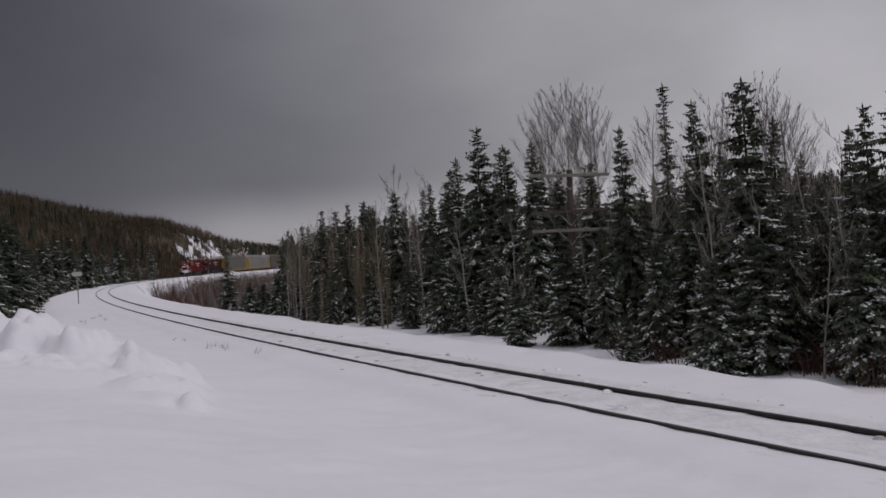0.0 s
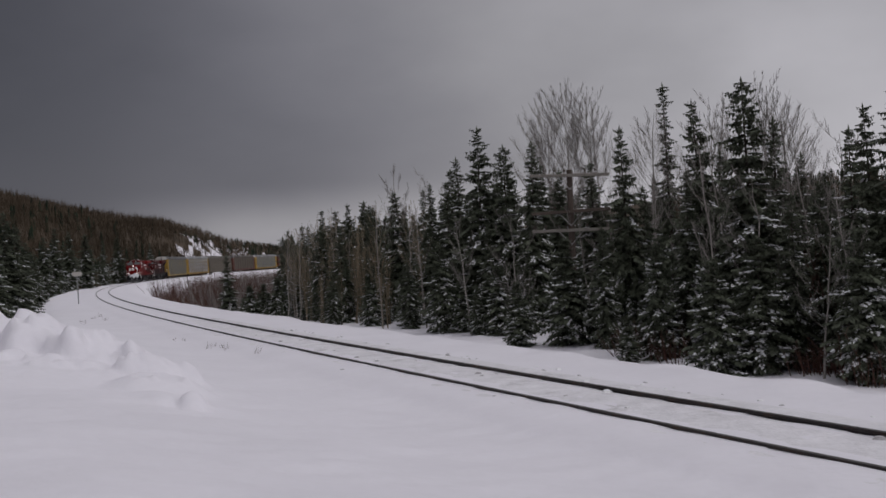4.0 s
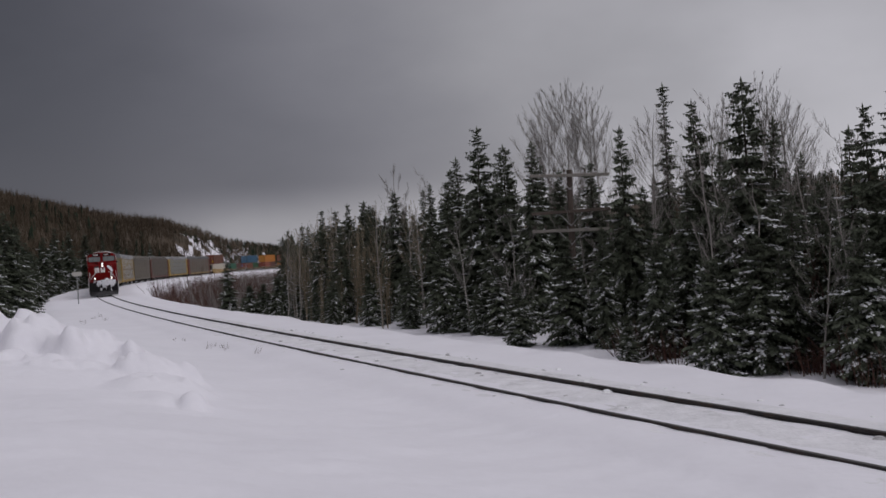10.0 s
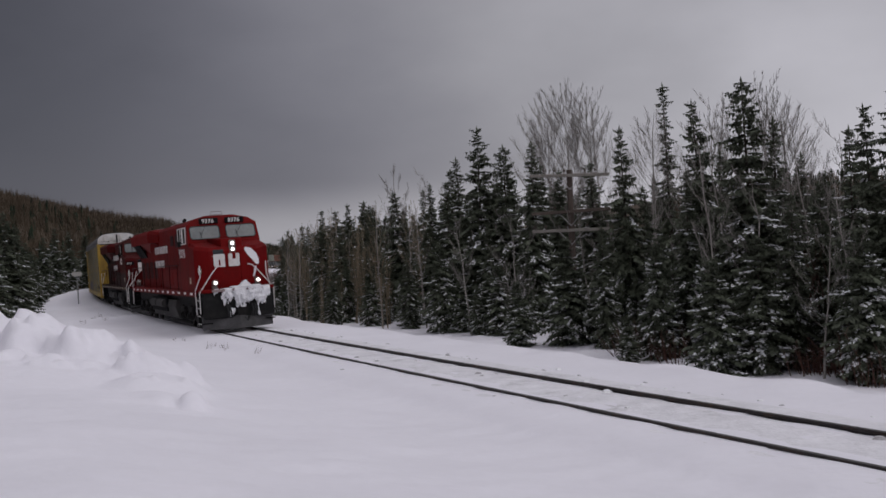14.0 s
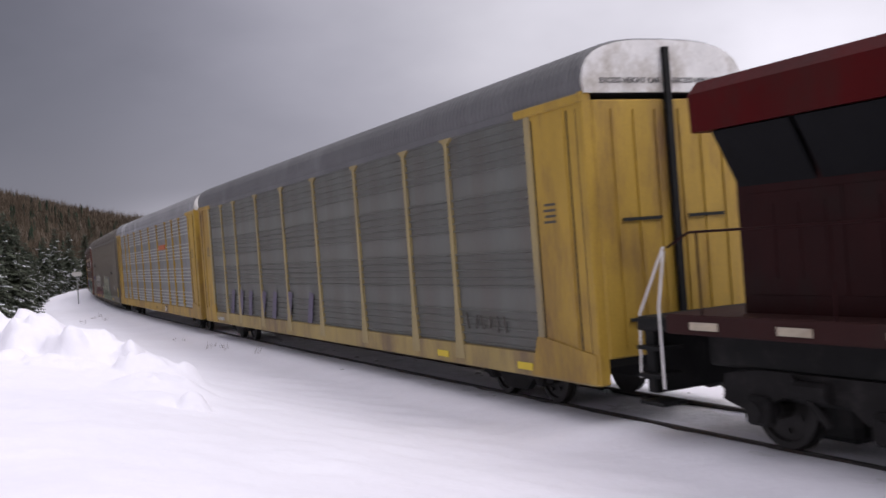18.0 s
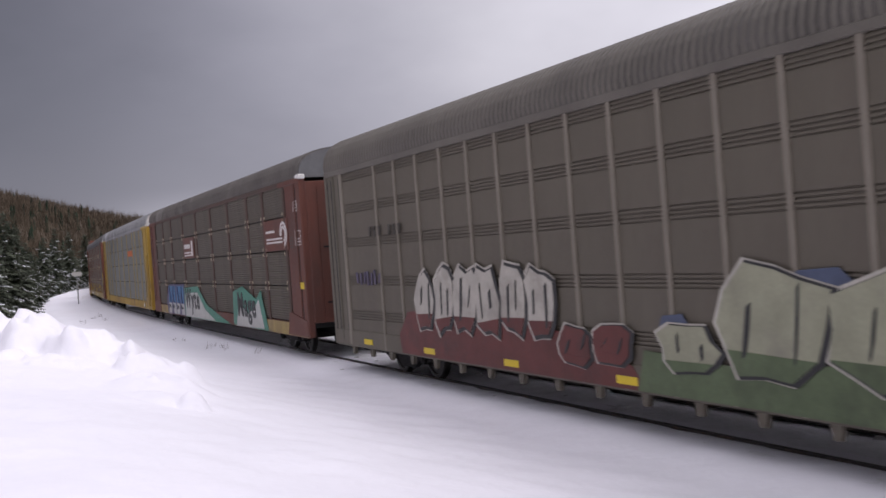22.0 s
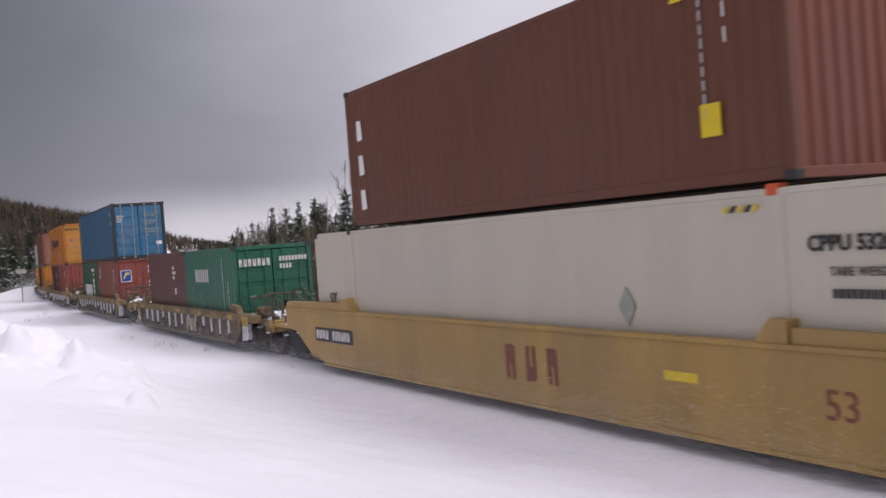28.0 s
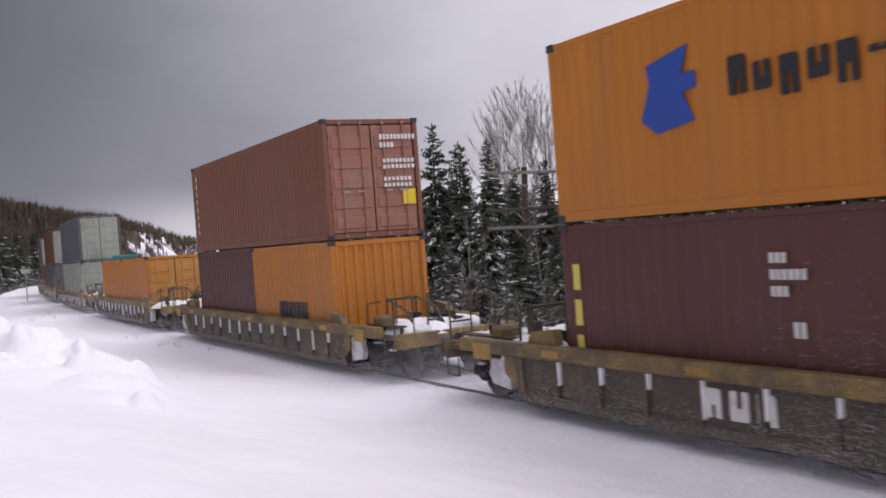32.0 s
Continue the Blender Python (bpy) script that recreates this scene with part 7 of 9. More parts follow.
def build_autoracks():
    autorack(dict(label="car carrier, dull grey sides, pale yellow posts, purple spray paint", half=13.4, square=3.0, groove=ROOF_GREY, kind="ribbed", post=POST_DULL, panel=PANEL_GREEN_GREY, sill=YELLOW_PALE, roof=ROOF_GREY, end=YELLOW, door=YELLOW, shine=(6, 7), posts=[8.75, 6.7, 3.75, 0.65, -2.3, -5.15, -8.0, -9.85], extra=extra_a1, notice=True), 58.85)
    autorack(dict(label="covered car carrier, galvanised sides, ribs with painted highlights, yellow posts", half=13.8, kind="ribbed", post=YELLOW, panel=PANEL_SILVER, rib=RIB_HIGHLIGHT, sill=YELLOW, roof=ROOF_SNOWY, groove=ROOF_FROST, end=YELLOW, posts=[9.9, 7.95, 6.05, 3.3, 0.45, -2.4, -5.3, -8.05, -9.9], extra=extra_a2, roof_label="ribbed roof with a film of snow"), 86.95)
    autorack(dict(label="car carrier in dirty tan with close posts and spray paint", half=13.75, top=4.80, kind="tall", post=POST_TAN, panel=PANEL_TAN, sill=PANEL_TAN, roof=ROOF_TAN, end=PANEL_TAN, cap=ROOF_TAN, shine=(0, 1, 2, 3, 4, 5, 6), inset=1.1, posts=[12.65 - 1.0 - 1.11 * k for k in range(21)], extra=extra_a3), 115.55)
    autorack(dict(label="car carrier, sooty brown panels, maroon ends, teal spray paint", half=13.0, kind="board", post=POST_BROWN, panel=PANEL_BROWN, sill=MAROON_STEEL, roof=ROOF_BROWN, end=MAROON_STEEL, brackets=True, bracket=True, cap=ROOF_GREY, rail=POST_BROWN, posts=[9.0, 7.0, 4.2, 1.35, -1.5, -4.35, -7.15, -9.3], extra=extra_a4), 144.4)
    autorack(dict(label="covered car carrier, blue-grey boarded sides, yellow posts and ends, snowy roof", half=13.1, shine=(7,), kind="board", post=POST_DULL, panel=PANEL_BLUE_GREY, sill=YELLOW, roof=ROOF_SNOWY, groove=ROOF_FROST, end=YELLOW, inset=2.0, notice=True, ladder=True, bracket=True, posts=[9.4, 7.4, 5.9, 3.1, 0.3, -2.5, -5.3, -7.9, -9.5], extra=extra_a5, roof_label="roof under a film of snow"), 171.55)
    autorack(dict(label="covered car carrier, sooty olive panels between rust-red posts with yellow strips", half=13.85, kind="board", post=RUST_RED, panel=PANEL_OLIVE, sill=YELLOW_PALE, roof=ROOF_GREY, end=RUST_RED, brackets=True, strips=True, posts=[8.75, 6.8, 3.85, 0.9, -2.04, -5.05, -7.91, -9.85], extra=extra_a6, cap=ROOF_GREY), 200.2)


build_autoracks()


# ---------------------------------------------------------------- well cars and containers
WELL_YELLOW = material("tan_yellow_well_steel", (0.34, 0.215, 0.060), rough=0.55, vary=0.14, scale=0.8, fine=25, bump=0.06, dirt=(0.25, 0.165, 0.065), dirt_amount=0.45, streak=0.35)
WELL_GRIME = material("grimed_well_side", (0.072, 0.057, 0.043), rough=0.7, vary=0.25, scale=1.2, fine=25, bump=0.15, dirt=(0.13, 0.092, 0.040), dirt_amount=0.35, streak=0.5)
CAKED_GREY = material("dirty_caked_snow", (0.52, 0.51, 0.52), rough=0.85, vary=0.3, scale=4, fine=25, bump=0.7, bump_size=0.03, dirt=(0.20, 0.18, 0.17), dirt_amount=0.4)
WELL_TOP = material("dirty_yellow_top_chord", (0.20, 0.132, 0.042), rough=0.65, vary=0.25, scale=2.0, fine=25, bump=0.2, dirt=(0.075, 0.055, 0.036), dirt_amount=0.62)
# The door tones are lighter than the side walls of the same container.
C_BLUE = material("blue_container_paint", (0.014, 0.080, 0.150), rough=0.45, vary=0.12, scale=0.8, fine=20, bump=0.05, dirt=(0.05, 0.085, 0.12), dirt_amount=0.35, streak=0.3)
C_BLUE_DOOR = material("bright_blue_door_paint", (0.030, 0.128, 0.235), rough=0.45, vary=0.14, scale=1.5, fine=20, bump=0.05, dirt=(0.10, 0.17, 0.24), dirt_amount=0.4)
C_ORANGE = material("orange_container_paint", (0.42, 0.150, 0.016), rough=0.5, vary=0.10, scale=0.8, fine=20, bump=0.05, dirt=(0.36, 0.14, 0.03), dirt_amount=0.4, streak=0.3)
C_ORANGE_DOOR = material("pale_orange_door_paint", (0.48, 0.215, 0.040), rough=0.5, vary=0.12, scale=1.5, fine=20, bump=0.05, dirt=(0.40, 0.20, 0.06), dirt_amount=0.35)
C_BROWN = material("brown_container_paint", (0.112, 0.040, 0.021), rough=0.5, vary=0.08, scale=0.8, fine=20, bump=0.05, dirt=(0.105, 0.045, 0.032), dirt_amount=0.3, streak=0.3)
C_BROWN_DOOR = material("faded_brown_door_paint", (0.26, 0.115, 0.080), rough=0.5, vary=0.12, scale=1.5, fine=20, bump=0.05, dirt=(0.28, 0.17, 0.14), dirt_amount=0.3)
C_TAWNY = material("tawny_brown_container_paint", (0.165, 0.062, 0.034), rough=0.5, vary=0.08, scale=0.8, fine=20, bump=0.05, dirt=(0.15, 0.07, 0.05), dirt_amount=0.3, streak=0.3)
C_REDBROWN = material("red_brown_container_paint", (0.165, 0.047, 0.026), rough=0.5, vary=0.10, scale=0.8, fine=20, bump=0.05, dirt=(0.15, 0.06, 0.045), dirt_amount=0.35, streak=0.3)
C_RED_END = material("faded_red_container_paint", (0.225, 0.058, 0.042), rough=0.5, vary=0.12, scale=1.0, fine=20, bump=0.05, dirt=(0.20, 0.08, 0.06), dirt_amount=0.35, streak=0.3)
C_MAROON = material("maroon_container_paint", (0.080, 0.025, 0.019), rough=0.5, vary=0.10, scale=0.8, fine=20, bump=0.05, dirt=(0.08, 0.035, 0.032), dirt_amount=0.3, streak=0.3)
C_GREEN = material("green_container_paint", (0.013, 0.098, 0.056), rough=0.5, vary=0.10, scale=0.8, fine=20, bump=0.05, dirt=(0.04, 0.12, 0.08), dirt_amount=0.3, streak=0.3)
C_DKGREEN = material("dark_green_container_paint", (0.013, 0.062, 0.026), rough=0.5, vary=0.10, scale=0.8, fine=20, bump=0.05, dirt=(0.035, 0.075, 0.045), dirt_amount=0.3, streak=0.3)
C_WHITE = material("off_white_reefer_paint", (0.47, 0.435, 0.355), rough=0.45, vary=0.05, scale=0.7, fine=20, bump=0.03, dirt=(0.42, 0.385, 0.32), dirt_amount=0.35, streak=0.3)
C_GREY = material("pale_grey_green_container_paint", (0.30, 0.32, 0.27), rough=0.5, vary=0.12, scale=0.8, fine=20, bump=0.05, dirt=(0.20, 0.20, 0.17), dirt_amount=0.35)
C_GREY_DK = material("dark_grey_container_paint", (0.085, 0.09, 0.095), rough=0.5, vary=0.12, scale=0.8, fine=20, bump=0.05)
FRAME_DARK = material("dark_worn_frame_steel", (0.028, 0.029, 0.031), rough=0.6, vary=0.2, scale=2, fine=25, dirt=(0.10, 0.05, 0.03), dirt_amount=0.2)
LOCK_ROD = material("pale_lock_rod_steel", (0.300, 0.290, 0.280), rough=0.5, metal=0.2, vary=0.15)
LOGO_BLUE = material("logo_blue_paint", (0.022, 0.065, 0.30), rough=0.5, vary=0.08)
LOGO_YELLOW = material("logo_yellow_paint", (0.62, 0.50, 0.10), rough=0.5, vary=0.08)
REEFER_BLACK = material("black_reefer_unit", (0.02, 0.021, 0.024), rough=0.5, vary=0.15)
ORANGE_RED = material("orange_red_patch", (0.50, 0.085, 0.02), rough=0.5, vary=0.1)
ORANGE_TAN = material("tan_patch", (0.40, 0.20, 0.06), rough=0.55, vary=0.1)
DOOR_MARKS = material("worn_pale_door_marks", (0.20, 0.25, 0.26), rough=0.6, vary=0.2)
WELL_DARK = material("grimy_brown_end_gear", (0.060, 0.046, 0.030), rough=0.7, vary=0.3, scale=2, fine=25, bump=0.2, dirt=(0.14, 0.095, 0.035), dirt_amount=0.3)
BRAKE_RED = material("rusty_red_brake_box", (0.22, 0.035, 0.015), rough=0.6, vary=0.2, scale=3, fine=25, dirt=(0.09, 0.04, 0.025))
TARP_TEAL = material("teal_tarpaulin", (0.03, 0.16, 0.15), rough=0.7, vary=0.2)


def container(name, L, H, mat, front, label, frame=None, front_mat=None, W=2.44, smooth_side=False):
    """A shipping container, floor at z = 0, middle at x = 0; front is what its leading end shows: doors, ribs or reefer."""
    C = thing(name, label, "shipping container", "containers on the train")
    fm = frame or mat
    em = front_mat or mat
    h, w = L / 2, W / 2
    for x in (-h + 0.08, h - 0.08):
        for y in (-w + 0.06, w - 0.06):
            part("corner_post", Form().box(x - 0.08, x + 0.08, y - 0.06, y + 0.06, 0.02, H - 0.02, 0.015), fm, C)
            for z in (0.0, H - 0.118):
                part("corner_casting", Form().box(x - 0.085, x + 0.085, y - 0.075, y + 0.075, z, z + 0.118, 0.012), FRAME_DARK, C)
    for y in (-w + 0.04, w - 0.04):
        part("top_rail", Form().box(-h + 0.16, h - 0.16, y - 0.035, y + 0.035, H - 0.09, H - 0.012, 0.01), fm, C)
        part("bottom_rail", Form().box(-h + 0.16, h - 0.16, y - 0.04, y + 0.04, 0.015, 0.16, 0.012), fm, C)
    for sg in (-1, 1):
        f = Form()
        y0, y1 = sg * (w - 0.012), sg * (w - 0.028)
        if smooth_side:
            f.box(-h + 0.16, h - 0.16, y0, y1, 0.16, H - 0.09)
        else:
            n = int((L - 0.32) / 0.278)
            p = (L - 0.32) / n
            low, high = [], []
            for k in range(n):
                x = -h + 0.16 + k * p
                low += [(x, y0), (x + p * 0.26, y0), (x + p * 0.50, y1), (x + p * 0.76, y1)]
            low.append((h - 0.16, y0))
            f.loft([[(x, y, 0.16) for x, y in low], [(x, y, H - 0.09) for x, y in low]], cap=False, closed=False)
            f.box(-h + 0.16, h - 0.16, sg * (w - 0.07), sg * (w - 0.055), 0.16, H - 0.09)
        part("side_wall", f, mat, C)
    part("roof_sheet", Form().box(-h + 0.1, h - 0.1, -w + 0.06, w - 0.06, H - 0.06, H - 0.02, 0.01), mat, C)
    part("floor_frame", Form().box(-h + 0.1, h - 0.1, -w + 0.06, w - 0.06, 0.04, 0.16), FRAME_DARK, C)

    def ribs_end(x, way, m):
        f = Form()
        n = 9
        p = (W - 0.26) / n
        low = []
        for k in range(n):
            y = -w + 0.13 + k * p
            low += [(x, y), (x, y + p * 0.3), (x - way * 0.045, y + p * 0.5), (x - way * 0.045, y + p * 0.8)]
        low.append((x, w - 0.13))
        f.loft([[(a, b, 0.13) for a, b in low], [(a, b, H - 0.12) for a, b in low]], cap=False, closed=False)
        f.box(x - way * 0.07, x - way * 0.055, -w + 0.13, w - 0.13, 0.13, H - 0.12)
        part("end_wall", f, m, C)
        part("end_sill", Form().box(x - way * 0.12, x + way * 0.01, -w + 0.12, w - 0.12, 0.01, 0.14, 0.01), m, C)
        part("end_header", Form().box(x - way * 0.12, x + way * 0.01, -w + 0.12, w - 0.12, H - 0.13, H - 0.015, 0.01), m, C)

    ribs_end(-h + 0.03, -1, mat)
    x = h - 0.03
    if front == "ribs":
        ribs_end(x, 1, em)
    elif front == "doors":
        part("door_header", Form().box(x - 0.12, x + 0.012, -w + 0.12, w - 0.12, H - 0.13, H - 0.015, 0.01), fm, C)
        part("door_sill", Form().box(x - 0.12, x + 0.012, -w + 0.12, w - 0.12, 0.01, 0.13, 0.01), fm, C)
        for sg in (-1, 1):
            a, b = sorted((sg * 0.015, sg * (w - 0.14)))
            d = part("door", Form().box(x - 0.05, x - 0.015, a, b, 0.15, H - 0.15, 0.008), em, C)
            nz = 5
            for k in range(nz):
                z0 = 0.24 + k * (H - 0.48) / nz
                part("door_panel", Form().box(x - 0.02, x + 0.012, a + 0.07, b - 0.07, z0, z0 + (H - 0.48) / nz * 0.62, 0.014), em, d)
            for q in (0.27, 0.76):
                yy = a + (b - a) * q
                rod = Form().tube([(x + 0.032, yy, 0.06), (x + 0.032, yy, H - 0.06)], 0.02, 6)
                for z in (0.07, H - 0.10):
                    rod.box(x + 0.0, x + 0.05, yy - 0.05, yy + 0.05, z - 0.03, z + 0.03)
                part("lock_rod", rod, LOCK_ROD if frame else em, d)
                hd = Form().box(x + 0.045, x + 0.065, min(yy, yy + 0.34 * (0.5 - q) * 4 * 0.5), max(yy, yy + 0.34 * (0.5 - q) * 4 * 0.5), 1.08, 1.115)
                part("lock_handle", hd, LOCK_ROD, d)
            for k in range(4):
                z = 0.4 + k * (H - 0.8) / 3
                part("hinge", Form().box(x - 0.04, x + 0.02, sg * (w - 0.15), sg * (w - 0.04), z - 0.04, z + 0.04, 0.008), FRAME_DARK, d)
    return C


def stack(car_mid, half, parts_):
    """Containers ride with the car they stand in: (container, x, z)."""
    for C, x, z in parts_:
        TRAIN.append((C, car_mid, half, Matrix.Translation((x, 0, z))))


def well_car(label, d_mid, half, deep=False, snow=True, seed=1):
    """A container well car: two side trusses, floor, end platforms with rails, trucks, couplers."""
    V = thing("well_car", label, "freight car", "container well cars")
    rng = random.Random(seed)
    body = half - 2.75 if not deep else 8.95
    side_m = WELL_YELLOW if deep else WELL_GRIME
    for sg in (-1, 1):
        y0, y1 = sg * 1.36, sg * 1.50
        if deep:
            out = [(-body - 0.9, 1.42), (-body - 0.9, 0.95), (-body - 0.2, 0.85), (-body + 0.7, 0.34), (-body + 1.8, 0.20), (body - 1.8, 0.20), (body - 0.7, 0.34), (body + 0.2, 0.85), (body + 0.9, 0.95), (body + 0.9, 1.42), (6.2, 1.42), (6.0, 1.36), (-6.0, 1.36), (-6.2, 1.42)]
            part("well_side", Form().prism(out, "y", y0, y1), WELL_YELLOW, V)
            part("top_flange", Form().box(-body - 0.9, body + 0.9, sg * 1.34, sg * 1.53, 1.36, 1.42, 0.01), WELL_YELLOW, V)
            part("bottom_flange", Form().box(-body + 1.5, body - 1.5, sg * 1.30, sg * 1.53, 0.16, 0.22, 0.01), WELL_YELLOW, V)
            for way in (-1, 1):
                part("guide_block", Form().prism([(way * 5.75, 1.42), (way * 6.25, 1.42), (way * 6.25, 1.68), (way * 6.0, 1.70)], "y", sg * 1.27, sg * 1.50), WELL_YELLOW, V)
                part("end_fairing", Form().prism([(way * 6.3, 1.40), (way * (body + 0.9), 1.42), (way * (body + 0.8), 1.56), (way * 6.3, 1.60)], "y", sg * 1.34, sg * 1.48), WELL_YELLOW, V)
            part("reflector", Form().box(4.2, 4.8, sg * 1.502, sg * 1.51, 0.86, 0.98), YELLOW_BRIGHT, V)
        else:
            out = [(-body, 0.92), (-body, 0.62), (-body + 0.55, 0.24), (body - 0.55, 0.24), (body, 0.62), (body, 0.92)]
            part("well_side", Form().prism(out, "y", sg * 1.40, sg * 1.44), side_m, V, "grimy ribbed side web")
            part("top_chord", Form().box(-half + 1.3, half - 1.3, sg * 1.30, sg * 1.53, 0.90, 1.12, 0.02), WELL_TOP, V, "dirty yellow top chord")
            part("bottom_chord", Form().box(-body + 0.5, body - 0.5, sg * 1.36, sg * 1.51, 0.20, 0.34, 0.02), side_m, V)
            n = 14
            for k in range(n + 1):
                x = -body + 0.35 + (2 * body - 0.7) * k / n
                part("side_rib", Form().box(x - 0.045, x + 0.045, sg * 1.44, sg * 1.51, 0.30, 0.91, 0.01), side_m, V)
                if snow and sg < 0 and 0 < k < n:
                    a = rng.uniform(0.20, 0.50)
                    w = rng.uniform(0.03, 0.09)
                    part("snow_in_rib", Form().prism([(x + 0.045, 0.90), (x + 0.045 + w, 0.90), (x + 0.07 + w * 0.3, 0.90 - a), (x + 0.05, 0.88 - a)], "y", -1.442, -1.495), SNOW_CAKE, V, "snow packed behind a rib")
            for k in range(5):
                x = -body + 1.2 + k * (2 * body - 2.4) / 4 + rng.uniform(-0.3, 0.3)
                part("yellow_patch", Form().box(x - 0.22, x + 0.22, sg * 1.528, sg * 1.538, 0.95, 1.06), YELLOW, V)
            for way in (-1, 1):
                part("end_fairing", Form().prism([(way * 6.15, 1.12), (way * 6.9, 1.12), (way * 6.8, 1.30), (way * 6.2, 1.36)], "y", sg * 1.26, sg * 1.42), WELL_TOP, V)
    part("well_floor", Form().box(-body + 0.3, body - 0.3, -1.36, 1.36, 0.22, 0.30, 0.01), BLACK_STEEL, V)
    tc = half - 2.2 if not deep else 10.15
    for way in (-1, 1):
        e0, e1 = (body - 0.15, half - 0.55)
        part("end_platform", Form().box(way * e0, way * e1, -1.30, 1.30, 0.84, 0.94, 0.02).box(way * (e0 + 0.1), way * (e1 + 0.1), -0.4, 0.4, 0.66, 0.86, 0.03), WELL_DARK if not deep else WELL_YELLOW, V)
        part("end_sill", Form().box(way * (e1 - 0.1), way * (e1 + 0.05), -1.40, 1.40, 0.70, 1.0, 0.02), WELL_TOP if not deep else WELL_YELLOW, V)
        part("bulkhead", Form().box(way * (e0 - 0.06), way * e0, -1.36, 1.36, 0.3, 1.05, 0.01), BLACK_STEEL, V)
        if snow:
            for k in range(14):
                x = way * rng.uniform(e0 + 0.25, e1 - 0.30)
                y = rng.uniform(-0.95, 0.95)
                w, l = rng.uniform(0.3, 0.65), rng.uniform(0.3, 0.7)
                edge = [rng.uniform(0.65, 1.2) for q in range(12)]
                sn = Form().loft([[(x + math.cos(t) * l * s * e, y + math.sin(t) * w * s * e, 0.93 + z * (0.7 + 0.5 * e)) for t, e in zip([math.pi * q / 6 for q in range(12)], edge)] for s, z in ((1, 0), (0.9, 0.08), (0.6, 0.15), (0.1, 0.18))])
                part("platform_snow", sn, SNOW_CAKE, V, "snow lying on the end platform" if k == 0 else "")
            for k in range(4):
                x, y = way * rng.uniform(e0 + 0.2, e1 - 0.3), rng.uniform(-1.2, 1.1)
                part("end_gear", Form().box(x - rng.uniform(0.1, 0.3), x + rng.uniform(0.1, 0.3), y, y + rng.uniform(0.08, 0.3), 0.94, rng.uniform(1.05, 1.42), 0.02), (WELL_DARK, TRUCK_STEEL)[k % 2], V)
            for k in range(3):
                x = way * (e0 + 0.3 + k * (e1 - e0 - 0.6) / 2)
                part("gear_post", Form().tube([(x, -1.1 + 0.3 * k, 0.94), (x + 0.05, -1.1 + 0.3 * k, 1.55 + 0.1 * k), (x + way * 0.35, -0.9 + 0.3 * k, 1.58 + 0.1 * k)], 0.025, 5), WELL_DARK, V)
        if not deep and snow:
            x0 = way * (body - 0.02)
            edge = [(x0 + way * 0.02, 0.34), (x0 + way * 0.55, 0.40), (x0 + way * 0.66, 0.55), (x0 + way * 0.58, 0.70), (x0 + way * 0.64, 0.84), (x0 + way * 0.30, 0.80), (x0 + way * 0.22, 0.88), (x0 + way * 0.02, 0.86)]
            part("caked_snow_sheet", Form().prism(edge, "y", -1.33, -1.44), CAKED_GREY, V, "grey snow caked on the end of the side")
            part("valve_box", Form().box(way * (e0 + 0.72), way * (e0 + 1.16), -1.15, -0.78, 0.94, 1.30, 0.05), WELL_TOP, V, "dirty yellow valve box")
            fr = Form()
            for yy in (-0.7, 0.0):
                fr.tube([(way * (e0 + 0.5), yy, 0.95), (way * (e0 + 0.55), yy, 1.62), (way * (e0 + 1.5), yy, 1.40), (way * (e0 + 1.9), yy, 0.96)], 0.03, 5)
            fr.tube([(way * (e0 + 0.55), -0.7, 1.60), (way * (e0 + 0.55), 0.0, 1.60)], 0.03, 5)
            part("gear_frame", fr, WELL_DARK, V, "grimy steel gear frame")
        if not deep:
            part("yellow_patch", Form().box(way * (e0 + 0.55), way * (e0 + 1.1), -1.545, -1.528, 0.80, 1.06), YELLOW, V, "yellow patch at the car's end")
            part("corner_gusset", Form().prism([(way * (body - 0.5), 0.30), (way * (body + 0.05), 0.62), (way * (body + 0.05), 0.90), (way * (body - 0.4), 0.90)], "y", -1.455, -1.50), WELL_TOP, V)
        for sg in (-1, 1):
            gr = Form()
            gr.tube([(way * (e1 - 0.15), sg * 1.34, 0.95), (way * (e1 - 0.15), sg * 1.34, 1.72), (way * (e1 - 0.15), sg * 0.9, 1.72), (way * (e1 - 0.15), sg * 0.9, 0.95)], 0.022, 5)
            gr.tube([(way * (e1 - 0.15), sg * 1.34, 1.35), (way * (e1 - 0.15), sg * 0.9, 1.35)], 0.018, 5)
            part("end_rail", gr, WELL_DARK, V)
            sp = Form().tube([(way * (e1 - 0.1), sg * 1.42, 0.85), (way * (e1 - 0.1), sg * 1.42, 0.42), (way * (e1 - 0.5), sg * 1.42, 0.42), (way * (e1 - 0.5), sg * 1.42, 0.85)], 0.02, 5)
            part("sill_step", sp, WELL_DARK, V)
        part("grating", Form().box(way * (e0 + 0.5), way * (e1 - 0.3), -1.18, -0.98, 1.10, 1.13).box(way * (e0 + 0.55), way * (e0 + 0.6), -1.1, -1.05, 0.94, 1.1).box(way * (e1 - 0.4), way * (e1 - 0.35), -1.1, -1.05, 0.94, 1.1), WELL_DARK, V)
        part("brake_gear", Form().box(way * (e0 + 0.35), way * (e0 + 1.0), 0.35, 0.75, 0.94, 1.25, 0.04).tube([(way * (e0 + 0.2), 0.1, 1.0), (way * (e1 - 0.2), -0.3, 1.06)], 0.04, 6), TRUCK_STEEL, V)
        coupler(V, way * (half - 0.75), way)
        freight_truck(V, way * tc)
    bw = Form()
